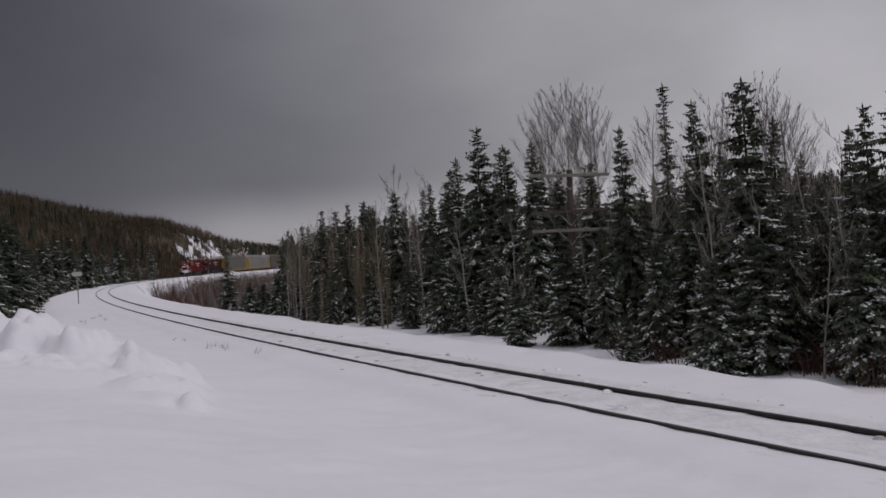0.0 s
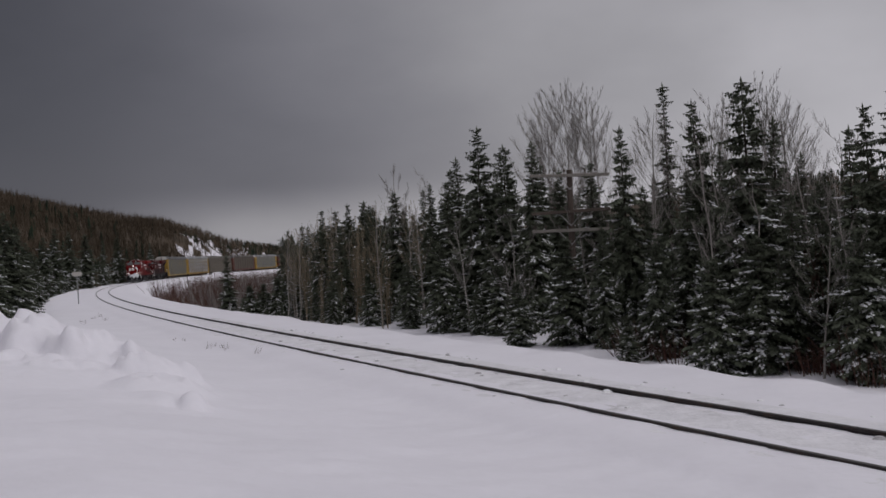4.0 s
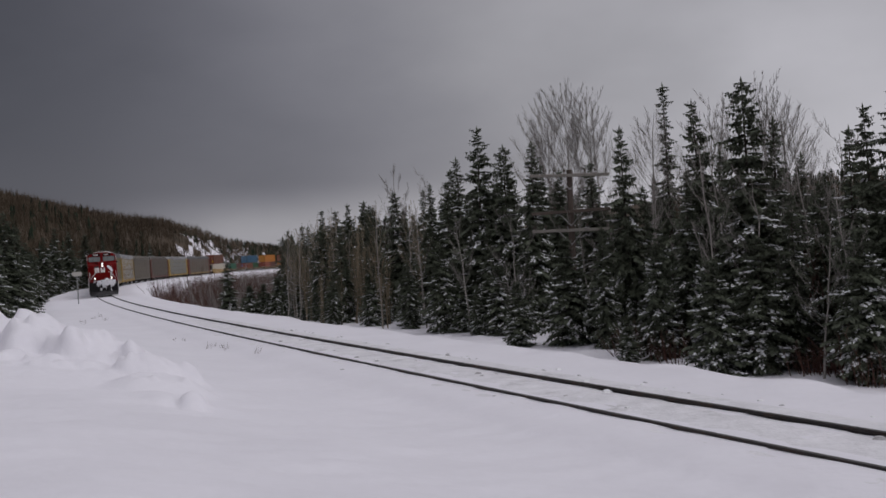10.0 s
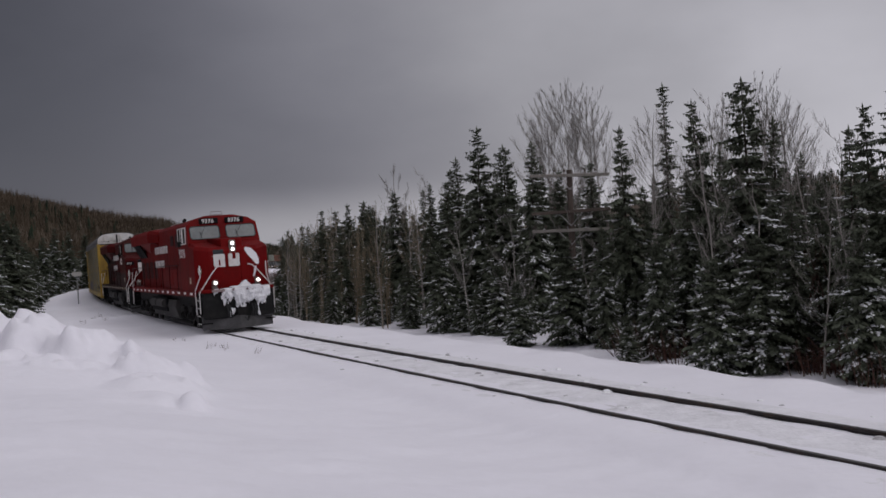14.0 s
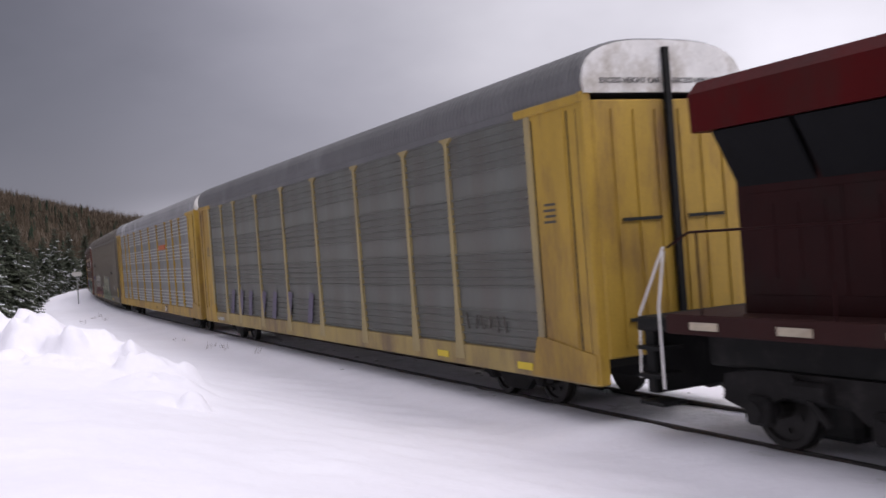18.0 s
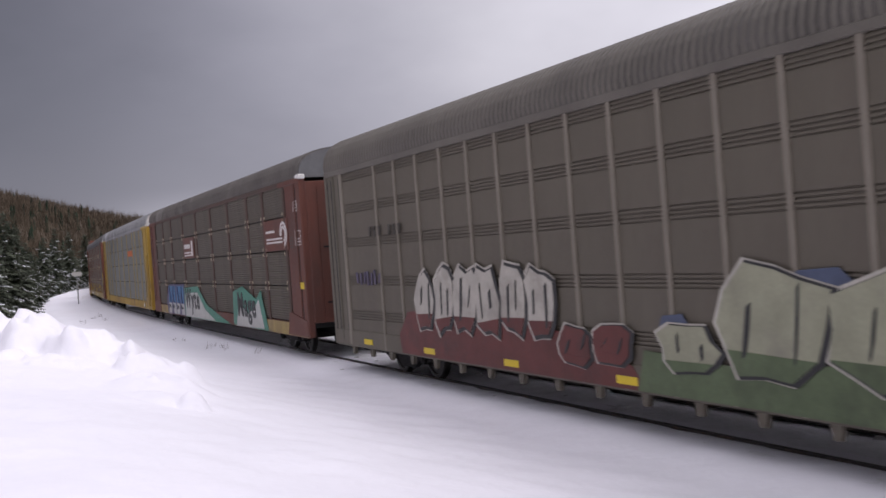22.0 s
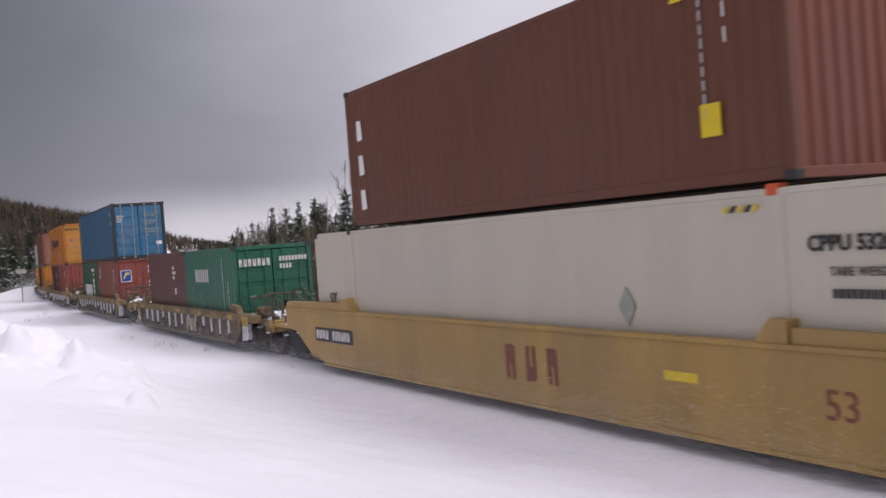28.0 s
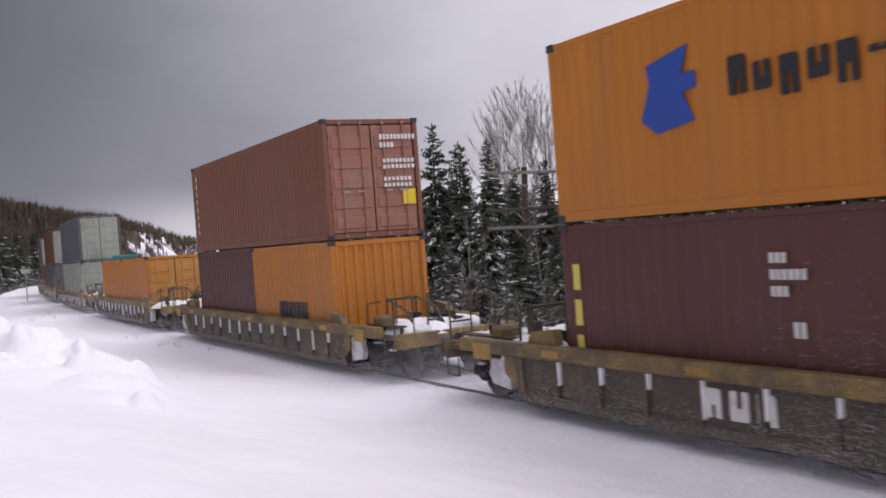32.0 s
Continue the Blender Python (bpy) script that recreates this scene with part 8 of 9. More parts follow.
    bw.loft([[(half - 0.66 + (0.03 if q in (1, 2) else 0), 0.75 + math.cos(t) * (0.28 - (0.03 if q > 1 else 0)), 1.50 + math.sin(t) * (0.28 - (0.03 if q > 1 else 0))) for q in range(4)] for t in [2 * math.pi * k / 16 for k in range(17)]], cap=False)
    bw.tube([(half - 0.65, 0.48, 1.5), (half - 0.65, 1.02, 1.5)], 0.014, 4).tube([(half - 0.65, 0.75, 1.23), (half - 0.65, 0.75, 1.77)], 0.014, 4).box(half - 0.75, half - 0.67, 0.66, 0.84, 0.94, 1.6)
    part("brake_wheel", bw, BRAKE_RED if seed in (7, 9) else TRUCK_STEEL, V)
    if not deep:
        part("brake_box", Form().box(half - 0.98, half - 0.72, 0.45, 1.0, 1.25, 1.72, 0.08), BRAKE_RED if seed in (7, 9) else WELL_DARK, V, "hand brake housing")
    TRAIN.append((V, d_mid, tc, None))
    return V


NAME_SPAN = [(0, 1), (0, 0.72), (-0.25, 0.72), (0, 0.72), (-0.25, 0.72), (0.30, 0.46), (0, 1), (0, 1), (0, 0.72), (-0.25, 0.72), (0, 1)]


def id_marks(C, x, y, z, rows, mat, w=0.55, h=0.10, front=False):
    """Small painted lines of unreadable figures as plain bars."""
    f = Form()
    for k, n in enumerate(rows):
        for i in range(n):
            a = i * w / max(rows)
            f.box(a, a + w / max(rows) * 0.66, -k * h * 1.6, -k * h * 1.6 + h, -0.004, 0.004)
    tagged(part("stencilling", f, mat, C, at=front_plane(x, y, z) if front else side_plane(x, y, z)), kind="stuff")


def column_marks(C, x, y, z, n, h, mat, w=0.03, gap=0.4):
    f = Form()
    for k in range(n):
        f.box(0, w, -k * h, -k * h + h * (1 - gap), -0.004, 0.004)
    tagged(part("stencilling", f, mat, C, at=side_plane(x, y, z)), kind="stuff")


def build_stacks():
    Y = -1.224
    # first: deep tan well, white refrigerated box below, brown box above
    V = well_car("tan yellow deep well car carrying two boxes", 226.6, 12.0, deep=True, seed=2)
    letter_bars(3, 1.75, 0.55, C_REDBROWN, "builder_mark", V, side_plane(0.4, -1.503, 0.55), label="three red block letters as plain shapes", gap=0.5)
    pl = part("mark_panel", Form().box(-7.9, -5.75, -1.512, -1.50, 0.70, 1.02, 0.004), FRAME_DARK, V, "black panel with pale marks")
    letter_bars(4, 0.75, 0.20, WHITE_WORN, "marks", pl, side_plane(-7.8, -1.514, 0.76), gap=0.3)
    letter_bars(6, 1.0, 0.20, WHITE_WORN, "marks", pl, side_plane(-6.85, -1.514, 0.76), gap=0.3)
    lettering("53", 0.34, C_REDBROWN, "figures", V, side_plane(6.7, -1.503, 0.66))
    W = container("refrigerated_container", 16.15, 2.86, C_WHITE, "none", "off-white refrigerated container with a black cooling unit", smooth_side=True, W=2.59)
    for x in (-6.0, 6.0):
        for sg in (-1, 1):
            part("lift_post", Form().box(x - 0.13, x + 0.13, sg * 1.26, sg * 1.315, 0.02, 2.84, 0.015), C_WHITE, W)
            part("lift_casting", Form().box(x - 0.09, x + 0.09, sg * 1.14, sg * 1.32, 2.76, 2.90, 0.01), ORANGE_RED if x > 0 else FRAME_DARK, W)
    part("front_wall", Form().box(7.90, 8.02, -1.2, 1.2, 0.1, 2.80, 0.02), C_WHITE, W)
    un = part("cooling_unit", Form().prism([(-0.98, 2.62), (0.98, 2.62), (0.92, 1.45), (0.72, 1.15), (-0.72, 1.15), (-0.92, 1.45)], "x", 8.0, 8.42), REEFER_BLACK, W, "black cooling unit with louvres")
    for k in range(7):
        part("louvre", Form().box(8.40, 8.45, -0.6, 0.6, 1.35 + k * 0.16, 1.42 + k * 0.16, 0.008), FRAME_DARK, un)
    dm = Form().prism([(3.12, 1.45), (3.30, 1.72), (3.48, 1.45), (3.30, 1.18)], "y", -1.30, -1.312)
    part("diamond_mark", dm, C_GREY, W, "grey diamond mark")
    lettering("CPPU 532026", 0.17, G_BLACK, "container_mark", W, side_plane(6.45, -1.31, 2.13), bold=0.006)
    lettering("TARE WEIGHT", 0.10, G_BLACK, "tare_note", W, side_plane(6.72, -1.31, 1.86))
    id_marks(W, 6.75, -1.31, 1.62, [9], G_BLACK, w=0.75, h=0.10)
    lettering("53'", 0.26, G_BLACK, "length_note", W, side_plane(-7.35, -1.31, 1.25))
    for k in range(5):
        part("hazard_mark", Form().prism([(5.2 + k * 0.12, 2.60), (5.26 + k * 0.12, 2.60), (5.32 + k * 0.12, 2.68), (5.26 + k * 0.12, 2.68)], "y", -1.30, -1.314), G_BLACK if k % 2 else YELLOW_BRIGHT, W)
    U = container("shipping_container", 12.19, 2.89, C_BROWN, "ribs", "plain brown forty-foot container on top of a stack", front_mat=C_REDBROWN)
    for k in range(3):
        part("painted_letter", Form().prism([(-5.55, 2.20 - k * 0.72), (-5.35, 2.20 - k * 0.72), (-5.30, 1.80 - k * 0.72), (-5.55, 1.78 - k * 0.72)], "y", Y, Y - 0.008), WHITE_PAINT, U, "white block letter as a plain shape")
    column_marks(U, 4.75, Y - 0.004, 2.55, 11, 0.17, G_PALE, w=0.03, gap=0.3)
    column_marks(U, 5.15, Y - 0.004, 2.0, 2, 0.3, WHITE_WORN)
    part("yellow_label", Form().box(4.68, 5.02, Y, Y - 0.008, 0.62, 1.02), YELLOW_BRIGHT, U, "yellow warning label")
    part("yellow_triangle", Form().prism([(4.25, 2.35), (4.50, 2.35), (4.42, 2.62)], "y", Y, Y - 0.008), YELLOW_BRIGHT, U)
    part("yellow_label", Form().box(6.09, 6.10, 0.62, 0.90, 0.55, 0.92), YELLOW_BRIGHT, U)
    f = Form()
    for k in range(11):
        f.box(6.085, 6.10, 0.60, 0.68, 1.25 + k * 0.12, 1.33 + k * 0.12)
    tagged(part("stencilling", f, WHITE_WORN, U), kind="stuff")
    stack(226.6, 10.15, [(W, 0.0, 0.30), (U, 0.2, 3.22)])

    # second: green and maroon twenty-foot boxes
    V = well_car("grimy well car with dirty yellow chords", 247.75, 10.0, seed=5)
    letter_bars(3, 1.5, 0.42, SILL_CREAM, "builder_mark", V, side_plane(0.9, -1.512, 0.38), label="three pale block letters as plain shapes")
    G = container("shipping_container", 6.06, 2.62, C_GREEN, "doors", "green twenty-foot container with a pale company name")
    letter_bars(7, 1.75, 0.42, WHITE_WORN, "painted_name", G, side_plane(-1.55, Y - 0.004, 1.55), label="pale name as plain blocks", gap=0.5)
    letter_bars(7, 1.0, 0.22, WHITE_WORN, "painted_name", G, front_plane(3.05, -1.05, 2.0), gap=0.3)
    id_marks(G, 3.05, 0.2, 2.1, [9, 4], WHITE_WORN, w=0.9, h=0.14, front=True)
    column_marks(G, 1.75, Y - 0.004, 2.2, 12, 0.14, WHITE_WORN)
    column_marks(G, 2.3, Y - 0.004, 1.5, 6, 0.14, WHITE_WORN)
    M = container("shipping_container", 6.06, 2.62, C_MAROON, "ribs", "plain maroon twenty-foot steel container")
    id_marks(M, 1.15, Y - 0.004, 2.0, [3, 5, 3], WHITE_WORN, w=0.5, h=0.11)
    id_marks(M, 1.35, Y - 0.004, 1.1, [2], WHITE_WORN, w=0.3, h=0.22)
    stack(247.75, 7.8, [(G, 3.05, 0.42), (M, -3.05, 0.42)])

    # third: dark green and red-brown boxes under a blue one
    V = well_car("grimy well car with snow packed behind its ribs", 267.85, 10.2, seed=7)
    lettering("48", 0.34, SILL_CREAM, "figures", V, side_plane(1.5, -1.446, 0.45))
    part("mark_panel", Form().box(-6.55, -3.85, -1.452, -1.442, 0.40, 0.80), FRAME_DARK, V, "black panel with pale marks")
    letter_bars(4, 0.95, 0.26, SILL_CREAM, "marks", V, side_plane(-6.4, -1.454, 0.47), gap=0.45)
    letter_bars(5, 1.25, 0.26, SILL_CREAM, "marks", V, side_plane(-5.2, -1.454, 0.47), gap=0.45)
    R = container("shipping_container", 6.06, 2.62, C_REDBROWN, "doors", "red-brown twenty-foot container with a dark logo", front_mat=C_RED_END)
    lg = part("logo_plate", Form().box(-2.35, -1.95, Y, Y - 0.006, 1.80, 2.30), WHITE_WORN, R, "white logo plate")
    part("logo", Form().box(-2.32, -1.98, Y - 0.006, Y - 0.012, 1.86, 2.27), LOGO_BLUE, lg)
    part("logo_hook", Form().prism([(-2.28, 1.95), (-2.14, 2.2), (-2.0, 2.2), (-2.02, 2.12), (-2.14, 2.08), (-2.2, 1.95)], "y", Y - 0.012, Y - 0.018), LOGO_YELLOW, lg)
    lg = part("logo_plate", Form().box(3.02, 3.045, -1.02, -0.52, 1.55, 2.12), WHITE_WORN, R)
    part("logo", Form().box(3.045, 3.052, -0.98, -0.56, 1.60, 2.08), LOGO_BLUE, lg)
    part("logo_hook", Form().prism([(-0.92, 1.72), (-0.80, 2.0), (-0.60, 2.0), (-0.62, 1.92), (-0.78, 1.86), (-0.84, 1.72)], "x", 3.052, 3.06), LOGO_YELLOW, lg)
    id_marks(R, 3.06, 0.25, 2.15, [10, 4], WHITE_WORN, w=0.95, h=0.13, front=True)
    id_marks(R, 3.06, 0.25, 1.45, [3, 5, 3, 5], WHITE_WORN, w=0.7, h=0.12, front=True)
    part("white_triangle", Form().prism([(-0.42, 0.85), (-0.18, 0.85), (-0.30, 0.62)], "x", 3.05, 3.058), WHITE_WORN, R)
    column_marks(R, 2.05, Y - 0.004, 2.1, 12, 0.13, WHITE_WORN)
    column_marks(R, 2.40, Y - 0.004, 2.1, 5, 0.13, WHITE_WORN)
    part("yellow_label", Form().box(2.35, 2.50, Y, Y - 0.008, 0.78, 1.0), YELLOW_BRIGHT, R)
    part("white_label", Form().box(2.35, 2.50, Y, Y - 0.008, 0.45, 0.65), WHITE_WORN, R)
    D = container("shipping_container", 6.06, 2.62, C_DKGREEN, "ribs", "dark green twenty-foot container with white block lettering")
    letter_bars(4, 2.65, 0.62, WHITE_PAINT, "painted_name", D, side_plane(-1.95, Y - 0.004, 0.80), label="white name as plain blocks", gap=0.16)
    part("white_column", Form().box(1.15, 1.55, Y, Y - 0.008, 0.35, 1.72), WHITE_PAINT, D)
    f = Form()
    for k in range(4):
        f.box(1.22, 1.48, Y - 0.008, Y - 0.014, 0.5 + k * 0.31, 0.62 + k * 0.31)
    part("column_marks", f, C_DKGREEN, D)
    id_marks(D, 0.8, Y - 0.004, 2.12, [10], WHITE_WORN, w=0.95, h=0.15)
    id_marks(D, 1.25, Y - 0.004, 1.88, [3], WHITE_WORN, w=0.3, h=0.14)
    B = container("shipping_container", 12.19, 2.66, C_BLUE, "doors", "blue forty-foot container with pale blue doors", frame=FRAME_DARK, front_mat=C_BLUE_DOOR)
    column_marks(B, -5.55, Y - 0.004, 2.25, 9, 0.18, LOGO_YELLOW, w=0.05)
    part("yellow_mark", Form().box(5.45, 5.6, Y, Y - 0.008, 1.65, 1.82), YELLOW_BRIGHT, B)
    part("white_label", Form().box(5.5, 5.6, Y, Y - 0.008, 2.1, 2.25), WHITE_WORN, B)
    id_marks(B, 6.105, -1.0, 2.0, [5, 4, 3], WHITE_WORN, w=0.35, h=0.07, front=True)
    id_marks(B, 6.105, 0.25, 2.1, [8, 6, 0, 7, 5, 0, 8, 6], DOOR_MARKS, w=0.70, h=0.08, front=True)
    part("white_label", Form().box(6.095, 6.104, 0.75, 1.0, 0.62, 0.78), WHITE_PAINT, B)
    stack(267.85, 8.0, [(R, 3.04, 0.30), (D, -3.06, 0.30), (B, 0.0, 2.94)])

    # fourth: maroon and faded red boxes under an orange one
    V = well_car("grimy well car with snow packed behind its ribs", 289.3, 10.2, seed=9)
    letter_bars(3, 1.3, 0.36, WHITE_WORN, "builder_mark", V, side_plane(-3.0, -1.446, 0.45), label="three pale block letters as plain shapes")
    lettering("48", 0.34, SILL_CREAM, "figures", V, side_plane(1.2, -1.446, 0.45))
    R = container("shipping_container", 6.06, 2.62, C_RED_END, "ribs", "faded red twenty-foot steel container")
    lg = part("logo_plate", Form().box(-2.30, -1.95, Y, Y - 0.006, 1.85, 2.35), WHITE_WORN, R, "white logo plate")
    part("logo", Form().box(-2.27, -1.98, Y - 0.006, Y - 0.012, 1.95, 2.31), LOGO_BLUE, lg)
    id_marks(R, 1.55, Y - 0.004, 2.15, [3, 5, 3], WHITE_WORN, w=0.5, h=0.12)
    part("white_label", Form().box(1.85, 2.0, Y, Y - 0.008, 0.9, 1.12), WHITE_WORN, R)
    part("yellow_label", Form().box(2.1, 2.22, Y, Y - 0.008, 0.92, 1.1), YELLOW_BRIGHT, R)
    f = Form()
    for k in range(12):
        f.box(3.035, 3.045, 0.72, 0.79, 0.42 + k * 0.15, 0.52 + k * 0.15)
    tagged(part("stencilling", f, WHITE_WORN, R), kind="stuff")
    M = container("shipping_container", 6.06, 2.62, C_MAROON, "ribs", "maroon twenty-foot container with a yellow upright name")
    for k in range(4):
        z = 2.05 - k * 0.52
        part("painted_name", Form().box(-2.76, -2.60, Y, Y - 0.008, z - 0.40, z - 0.02), LOGO_YELLOW, M, "yellow bar of an upright name" if k == 0 else "")
    id_marks(M, 1.05, Y - 0.004, 2.0, [3, 6, 3], WHITE_WORN, w=0.55, h=0.12)
    id_marks(M, 1.35, Y - 0.004, 1.15, [2], WHITE_WORN, w=0.2, h=0.18)
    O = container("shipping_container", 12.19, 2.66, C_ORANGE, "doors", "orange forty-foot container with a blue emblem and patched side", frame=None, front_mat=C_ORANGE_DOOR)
    emb = Form().prism([(-4.05, 1.25), (-3.85, 1.70), (-3.90, 1.95), (-3.10, 2.10), (-3.25, 1.75), (-3.0, 1.75), (-3.0, 1.55), (-3.25, 1.52), (-3.05, 1.15), (-3.75, 1.05)], "y", Y, Y - 0.008)
    part("blue_emblem", emb, LOGO_BLUE, O, "blue angular emblem")
    letter_bars(11, 4.3, 0.46, G_BLACK, "painted_name", O, side_plane(-2.45, Y - 0.004, 1.34), label="dark name as plain blocks", gap=0.24, seed=6, span=NAME_SPAN)
    part("red_patch", Form().box(-0.35, 1.25, Y + 0.002, Y - 0.004, 0.24, 0.92), ORANGE_RED, O, "repainted red-orange patch")
    part("tan_patch", Form().box(1.25, 3.05, Y + 0.002, Y - 0.004, 0.24, 0.98), ORANGE_TAN, O, "repainted tan patch")
    letter_bars(10, 0.85, 0.11, G_BLACK, "painted_name", O, front_plane(6.112, -1.08, 2.22), gap=0.3, slots=False)
    id_marks(O, 6.112, 0.25, 2.2, [9, 4], G_BLACK, w=0.8, h=0.08, front=True)
    part("blue_label", Form().box(6.10, 6.112, -0.82, -0.68, 1.48, 1.64), C_BLUE_DOOR, O)
    stack(289.3, 8.0, [(R, 3.04, 0.30), (M, -3.06, 0.30), (O, 0.0, 2.94)])

    # fifth: maroon and orange boxes under a brown one
    V = well_car("grimy well car with snow packed behind its ribs", 310.65, 10.2, seed=12)
    O2 = container("shipping_container", 6.06, 2.62, C_ORANGE, "ribs", "orange twenty-foot container with a sprayed tag")
    letter_bars(7, 2.2, 0.42, G_BLACK, "painted_name", O2, side_plane(-0.9, Y - 0.004, 0.75), gap=0.25, seed=11)
    M = container("shipping_container", 6.06, 2.62, C_MAROON, "ribs", "plain maroon twenty-foot steel container")
    B = container("shipping_container", 12.19, 2.80, C_TAWNY, "doors", "brown forty-foot container with paler doors", front_mat=C_BROWN_DOOR)
    column_marks(B, -5.6, Y - 0.004, 2.3, 8, 0.25, WHITE_WORN, w=0.10)
    id_marks(B, 6.112, 0.2, 2.3, [10, 4], WHITE_WORN, w=0.95, h=0.12, front=True)
    id_marks(B, 6.112, 0.25, 1.75, [8, 8, 0, 7, 7], WHITE_WORN, w=0.85, h=0.09, front=True)
    part("yellow_label", Form().box(6.10, 6.114, 0.72, 1.05, 0.75, 1.10), YELLOW_BRIGHT, B, "yellow warning label")
    stack(310.65, 8.0, [(O2, 3.04, 0.34), (M, -3.06, 0.34), (B, 0.0, 2.98)])

    # sixth: one low orange box with a tarpaulin
    V = well_car("grimy well car with one layer of boxes", 331.95, 10.2, seed=14)
    O3 = container("shipping_container", 6.06, 2.62, C_ORANGE, "doors", "orange twenty-foot steel container", front_mat=C_ORANGE_DOOR)
    O4 = container("shipping_container", 6.06, 2.62, C_ORANGE, "ribs", "orange twenty-foot container under a teal tarpaulin edge")
    tp = Form()
    rng = random.Random(4)
    for k in range(9):
        x = -2.6 + k * 0.55
        tp.box(x, x + 0.62, -1.235, -0.3, 2.60, 2.68 + rng.uniform(0, 0.16), 0.04)
    part("tarpaulin", tp, TARP_TEAL, O4, "crumpled teal tarpaulin on the roof")
    stack(331.95, 8.0, [(O3, 3.04, 0.34), (O4, -3.06, 0.34)])

    # seventh and eighth: grey stacks at the rear
    for d, lowm, upm, seed in ((353.2, C_GREY, C_GREY, 17), (374.4, C_GREY_DK, C_BROWN, 19), (395.6, C_MAROON, C_GREY_DK, 21)):
        V = well_car("grimy well car with a full double stack", d, 10.2, seed=seed)
        a = container("shipping_container", 12.19, 2.62, lowm, "doors", "weathered forty-foot container low in a stack")
        b = container("shipping_container", 12.19, 2.80, upm if upm is not C_GREY else C_GREY_DK, "doors", "weathered forty-foot container with pale doors on top of a stack", front_mat=C_GREY)
        column_marks(b, -5.6, Y - 0.004, 2.3, 8, 0.25, WHITE_WORN, w=0.10)
        stack(d, 8.0, [(a, 0.0, 0.34), (b, 0.0, 2.98)])


build_stacks()


# ---------------------------------------------------------------- lineside things
def build_pole():
    x, y = 4.98, 39.62
    z = float(ground_z(x, y)[0])
    P = thing("telegraph_pole", "old weathered telegraph pole with three crossarms", "pole", m=Matrix.Translation((x, y, z)) @ Euler((0, radians(1.2), radians(-8))).to_matrix().to_4x4())
    top = 5.75 - z
    part("pole", Form().tube([(0, 0, -0.8), (0, 0, top * 0.5), (0, 0, top)], 0.155, 10, 0.115), POLE_WOOD, P)
    part("white_marker", Form().box(-0.05, 0.05, -0.19, -0.155, 1.62, 1.92), WHITE_PAINT, P, "small white marker plate")
    for k, (dz, mat, tilt) in enumerate(((0.22, ARM_WOOD, 0.02), (1.63, POLE_WOOD, -0.03), (2.36, ARM_WOOD, 0.0))):
        arm = part("crossarm", Form().box(-1.53, 1.53, -0.055, 0.055, -0.06, 0.06, 0.012), mat, P, at=Matrix.Translation((0, -0.17, top - dz)) @ Euler((0, tilt, 0)).to_matrix().to_4x4())
        for q in range(8):
            u = -1.4 + q * 0.4
            if (q * 3 + k) % 4 == 0:
                continue
            part("insulator_pin", Form().tube([(u, 0, 0.05), (u, 0, 0.17)], 0.016, 5).disc((u, 0, 0.19), "z", 0.035, 0.07, 8), POLE_WOOD, arm)
        for sg in (-1, 1):
            part("brace", Form().tube([(sg * 0.48, -0.15, top - dz - 0.03), (0, -0.15, top - dz - 0.55)], 0.016, 4), STEEL_GREY, P)


def build_sign():
    p = on_track(91.0, -2.95, 0)
    z = float(ground_z(p.x, p.y)[0])
    S = thing("line_side_sign", "small faded plate on a thin steel post", "sign", m=Matrix.Translation((p.x, p.y, z)) @ Euler((0, 0, radians(12))).to_matrix().to_4x4())
    h = 3.33 - z
    part("post", Form().box(-0.045, 0.045, -0.03, 0.03, -0.6, h - 0.02, 0.01), STEEL_GREY, S)
    part("plate", Form().box(-0.40, 0.40, -0.05, -0.03, h - 0.38, h, 0.006), SIGN_PAINT, S, "blank faded plate")
    part("bolts", Form().disc((0, -0.055, h - 0.08), "y", 0.02, 0.02, 6).disc((0, -0.055, h - 0.3), "y", 0.02, 0.02, 6), STEEL_GREY, S)


def build_scatter():
    """Clods of thrown snow and ice beside and between the rails."""
    rng = random.Random(9)
    f, g = Form(), Form()
    for k in range(1100):
        s, n = -4 + 38 * rng.random() ** 1.8, rng.choice((rng.gauss(0, 0.45), rng.gauss(0, 0.45), rng.uniform(-1.75, -0.9), rng.uniform(0.9, 1.9)))
        if abs(abs(n) - 0.753) < 0.10:
            continue
        p = on_track(s, n)
        z = float(p.z) - 0.11 + (0 if abs(n) < 1.6 else -0.02)
        q = rng.uniform(0.02, 0.07) * (1.6 if rng.random() < 0.1 else 1)
        ring = lambda w, zz: [(p.x + math.cos(t) * q * w * rng.uniform(0.7, 1.2), p.y + math.sin(t) * q * w * rng.uniform(0.7, 1.2), z + zz * q) for t in (0, 1.05, 2.1, 3.15, 4.2, 5.25)]
        (f if rng.random() < 0.6 else g).loft([ring(1.0, -0.4), ring(1.05, 0.35), ring(0.5, 0.8)])
    tagged(new("snow_clods", f.mesh("snow_clods", SNOW_CLUMP)), "small clods of thrown snow along the rails", "snow", kind="stuff")
    tagged(new("ballast_stones", g.mesh("ballast_stones", BALLAST)), "dirty ballast stones showing through the snow", "stones", kind="stuff")


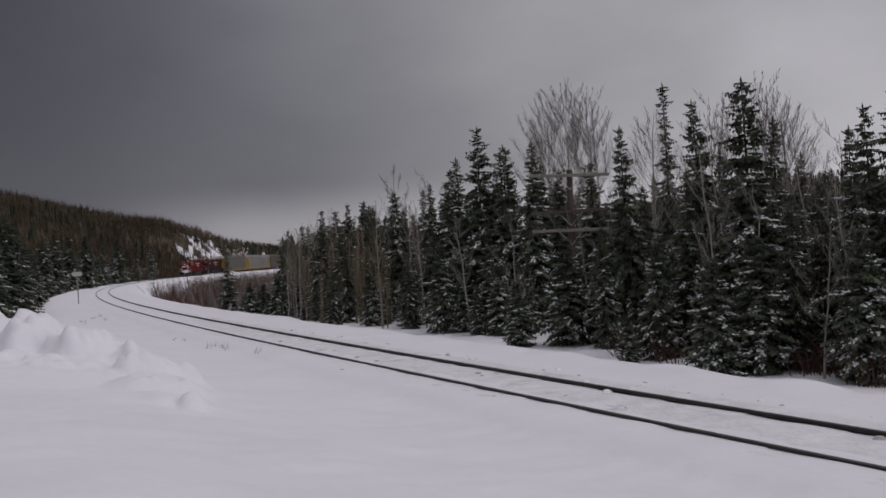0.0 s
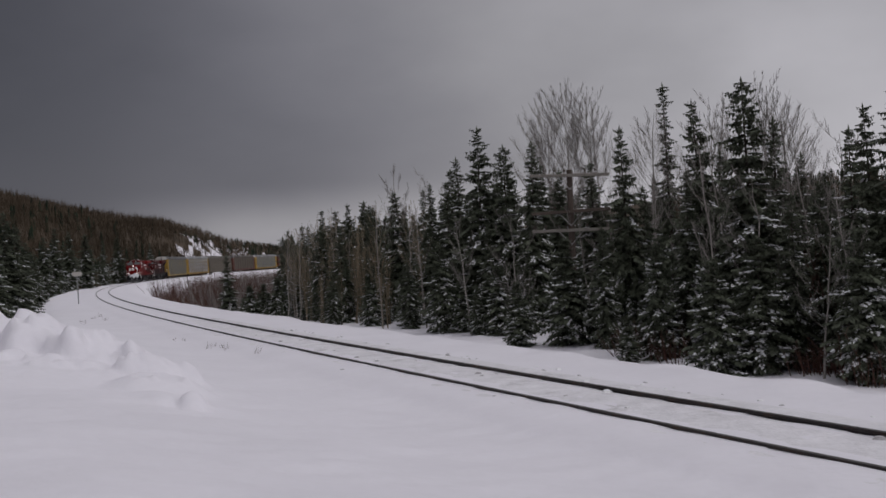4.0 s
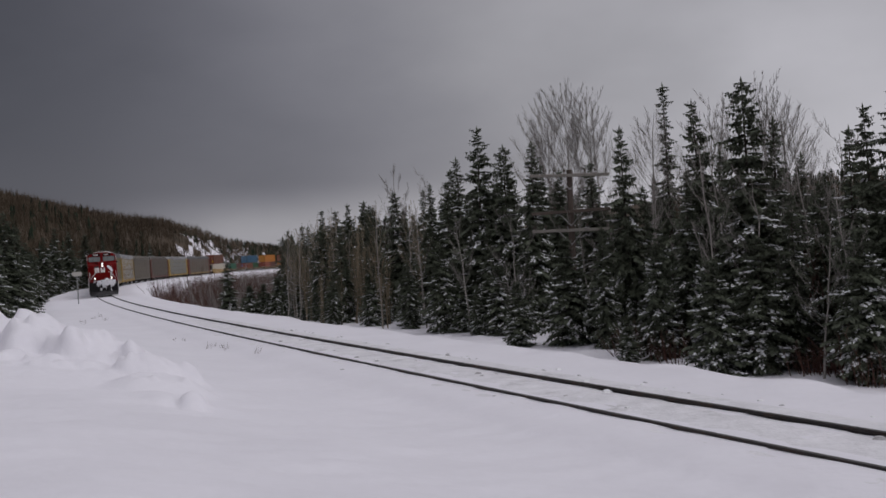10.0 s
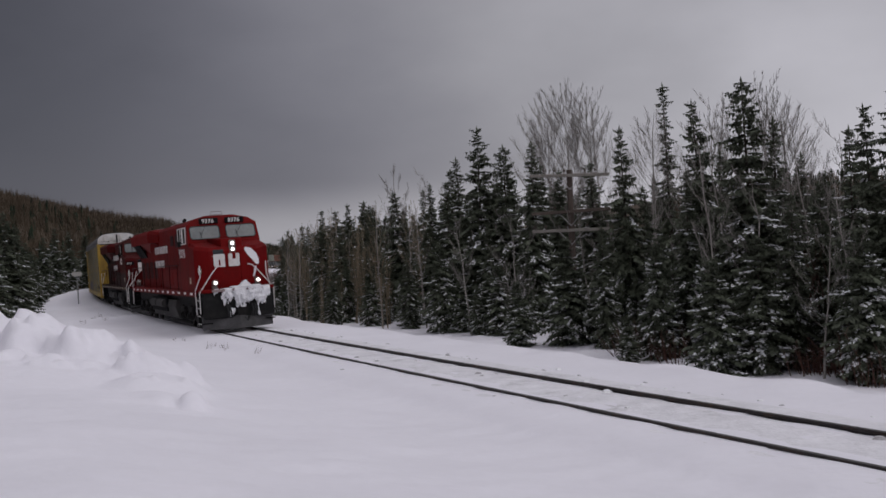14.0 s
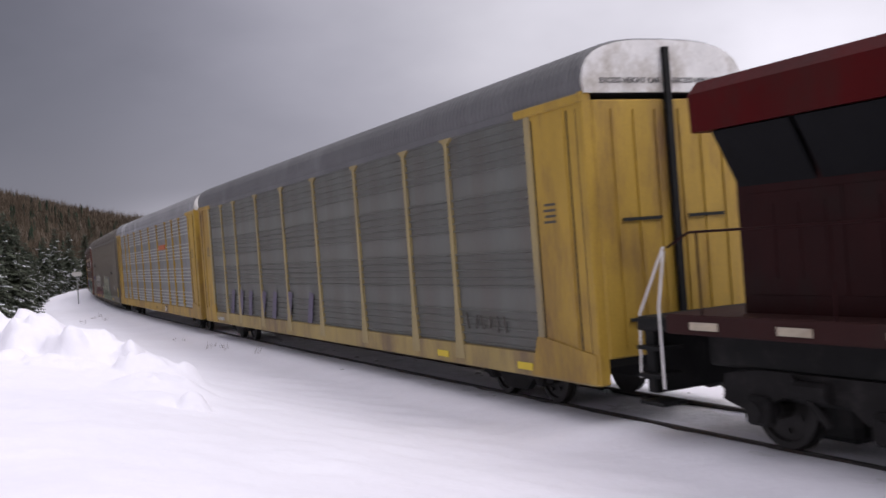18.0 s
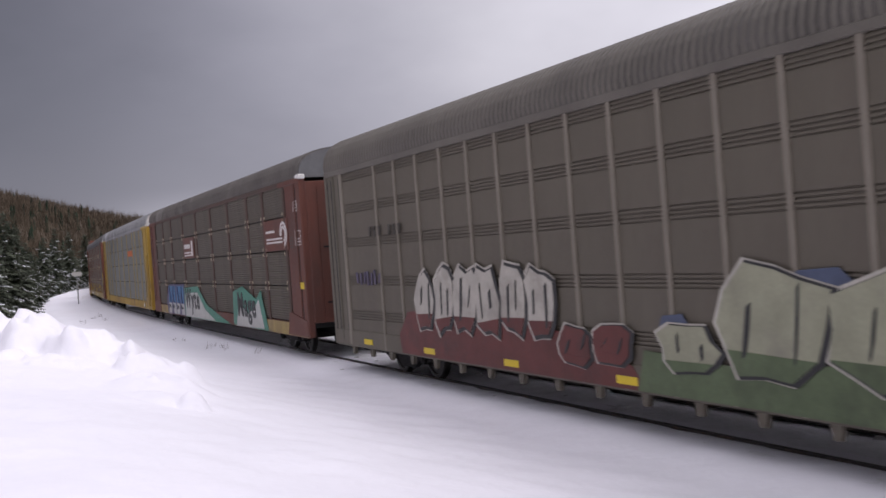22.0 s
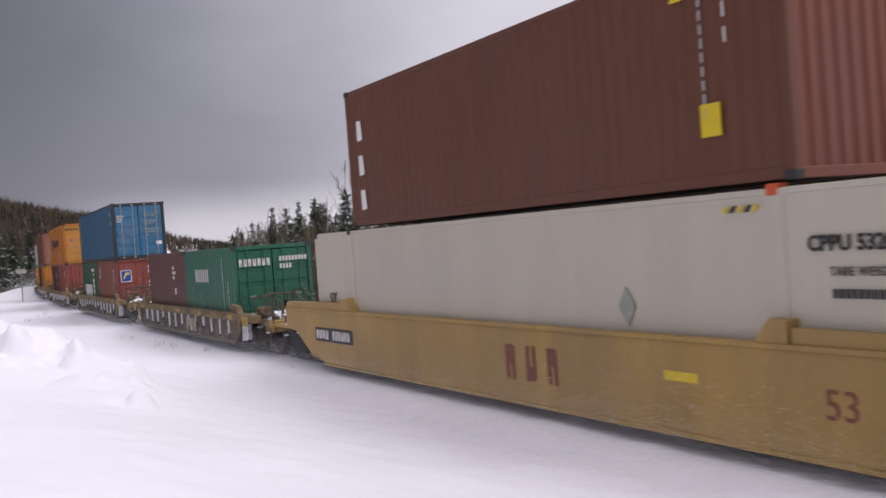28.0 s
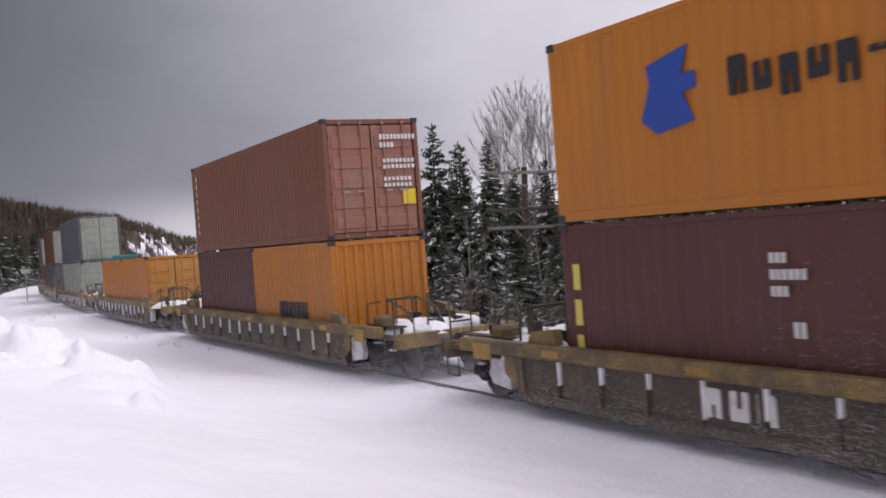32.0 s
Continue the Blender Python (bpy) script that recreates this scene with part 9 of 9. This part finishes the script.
def powder_cloud(seed, n, length, high, reach, small, large):
    """Fine powder snow whirled up by a car: n flakes, thick over the rails and thinning upwards and outwards."""
    rng = np.random.RandomState(seed)
    x = rng.uniform(-length / 2, length / 2, n)
    y = rng.normal(0, reach, n)
    puff = 1 + 0.5 * np.sin(x * 0.9 + seed) * np.sin(x * 0.37 + 2 * seed)
    z = -0.12 + rng.exponential(high, n) * puff * np.exp(-(y / (reach * 2.4)) ** 2)
    q = rng.uniform(small, large, n)[:, None]
    long = q * rng.uniform(1.5, 3.5, (n, 1)) * 1.0
    c = np.column_stack([x, y, z])
    way = np.column_stack([np.ones(n), rng.normal(0, 0.25, n), rng.normal(0, 0.2, n)])
    wide = rng.normal(0, 1, (n, 3)) * [0.2, 1, 1]
    wide /= np.linalg.norm(wide, axis=1, keepdims=True)
    v = np.stack([c - way * long * 0.5 + wide * q * 0.5, c - way * long * 0.5 - wide * q * 0.5, c + way * long * 0.5], 1).reshape(-1, 3)
    me = bpy.data.meshes.new("blown_snow")
    me.from_pydata(v.tolist(), [], (np.arange(n)[:, None] * 3 + [0, 1, 2]).tolist())
    me.materials.append(POWDER)
    return me


def build_powder():
    fine = [powder_cloud(k, 480000, 22.5, 0.46, 1.9, 0.0042, 0.0068) for k in (1, 2)]
    dense = [powder_cloud(k, 200000, 22.5, 0.85, 2.4, 0.0070, 0.012) for k in (4, 5)]
    thin = powder_cloud(3, 120000, 29.0, 0.22, 1.7, 0.0040, 0.0070)
    for k, (ob, d, half, off) in enumerate(list(TRAIN)):
        if d < 135 or off:
            continue
        o = tagged(new("blown_snow", thin if d < 215 else fine[k % 2] if d < 325 else dense[k % 2]), "powder snow whirled up beside the passing cars", "snow", "powder along the train", "stuff")
        TRAIN.append((o, d, half, None))


POWDER = material("powder_snow", (0.86, 0.86, 0.88), rough=0.9, vary=0.02, bump=0, spec=0.1)
build_pole()
build_sign()
build_scatter()
build_powder()


# ---------------------------------------------------------------- motion
def motions():
    times = [0.5 * k for k in range(65)]
    where = {}
    for ob, d_mid, half, off in TRAIN:
        where[ob.name] = d_mid
        rows = []
        for t in times:
            m = car_pose(front_s(t) + d_mid, half)
            rows.append((t, m @ off if off else m))
        walk(ob, rows)
    # the wheels turn while they are near enough to be told apart
    clock = [k / FPS for k in range(32 * FPS + 1)]
    for ob, r in AXLES:
        d = where[ob.parent.name]
        base = ob.matrix_basis.copy()
        near = [t for t in clock if -14 < front_s(t) + d < 42]
        if not near:
            continue
        turn = lambda t: base @ Matrix.Rotation((front_s(near[0]) - front_s(t)) / r, 4, "Y")
        rows = [(t, turn(t)) for t in near]
        if near[0] > 0:
            rows.insert(0, (0.0, base))
        if near[-1] < 32:
            rows.append((32.0, rows[-1][1]))
        walk(ob, rows)


motions()
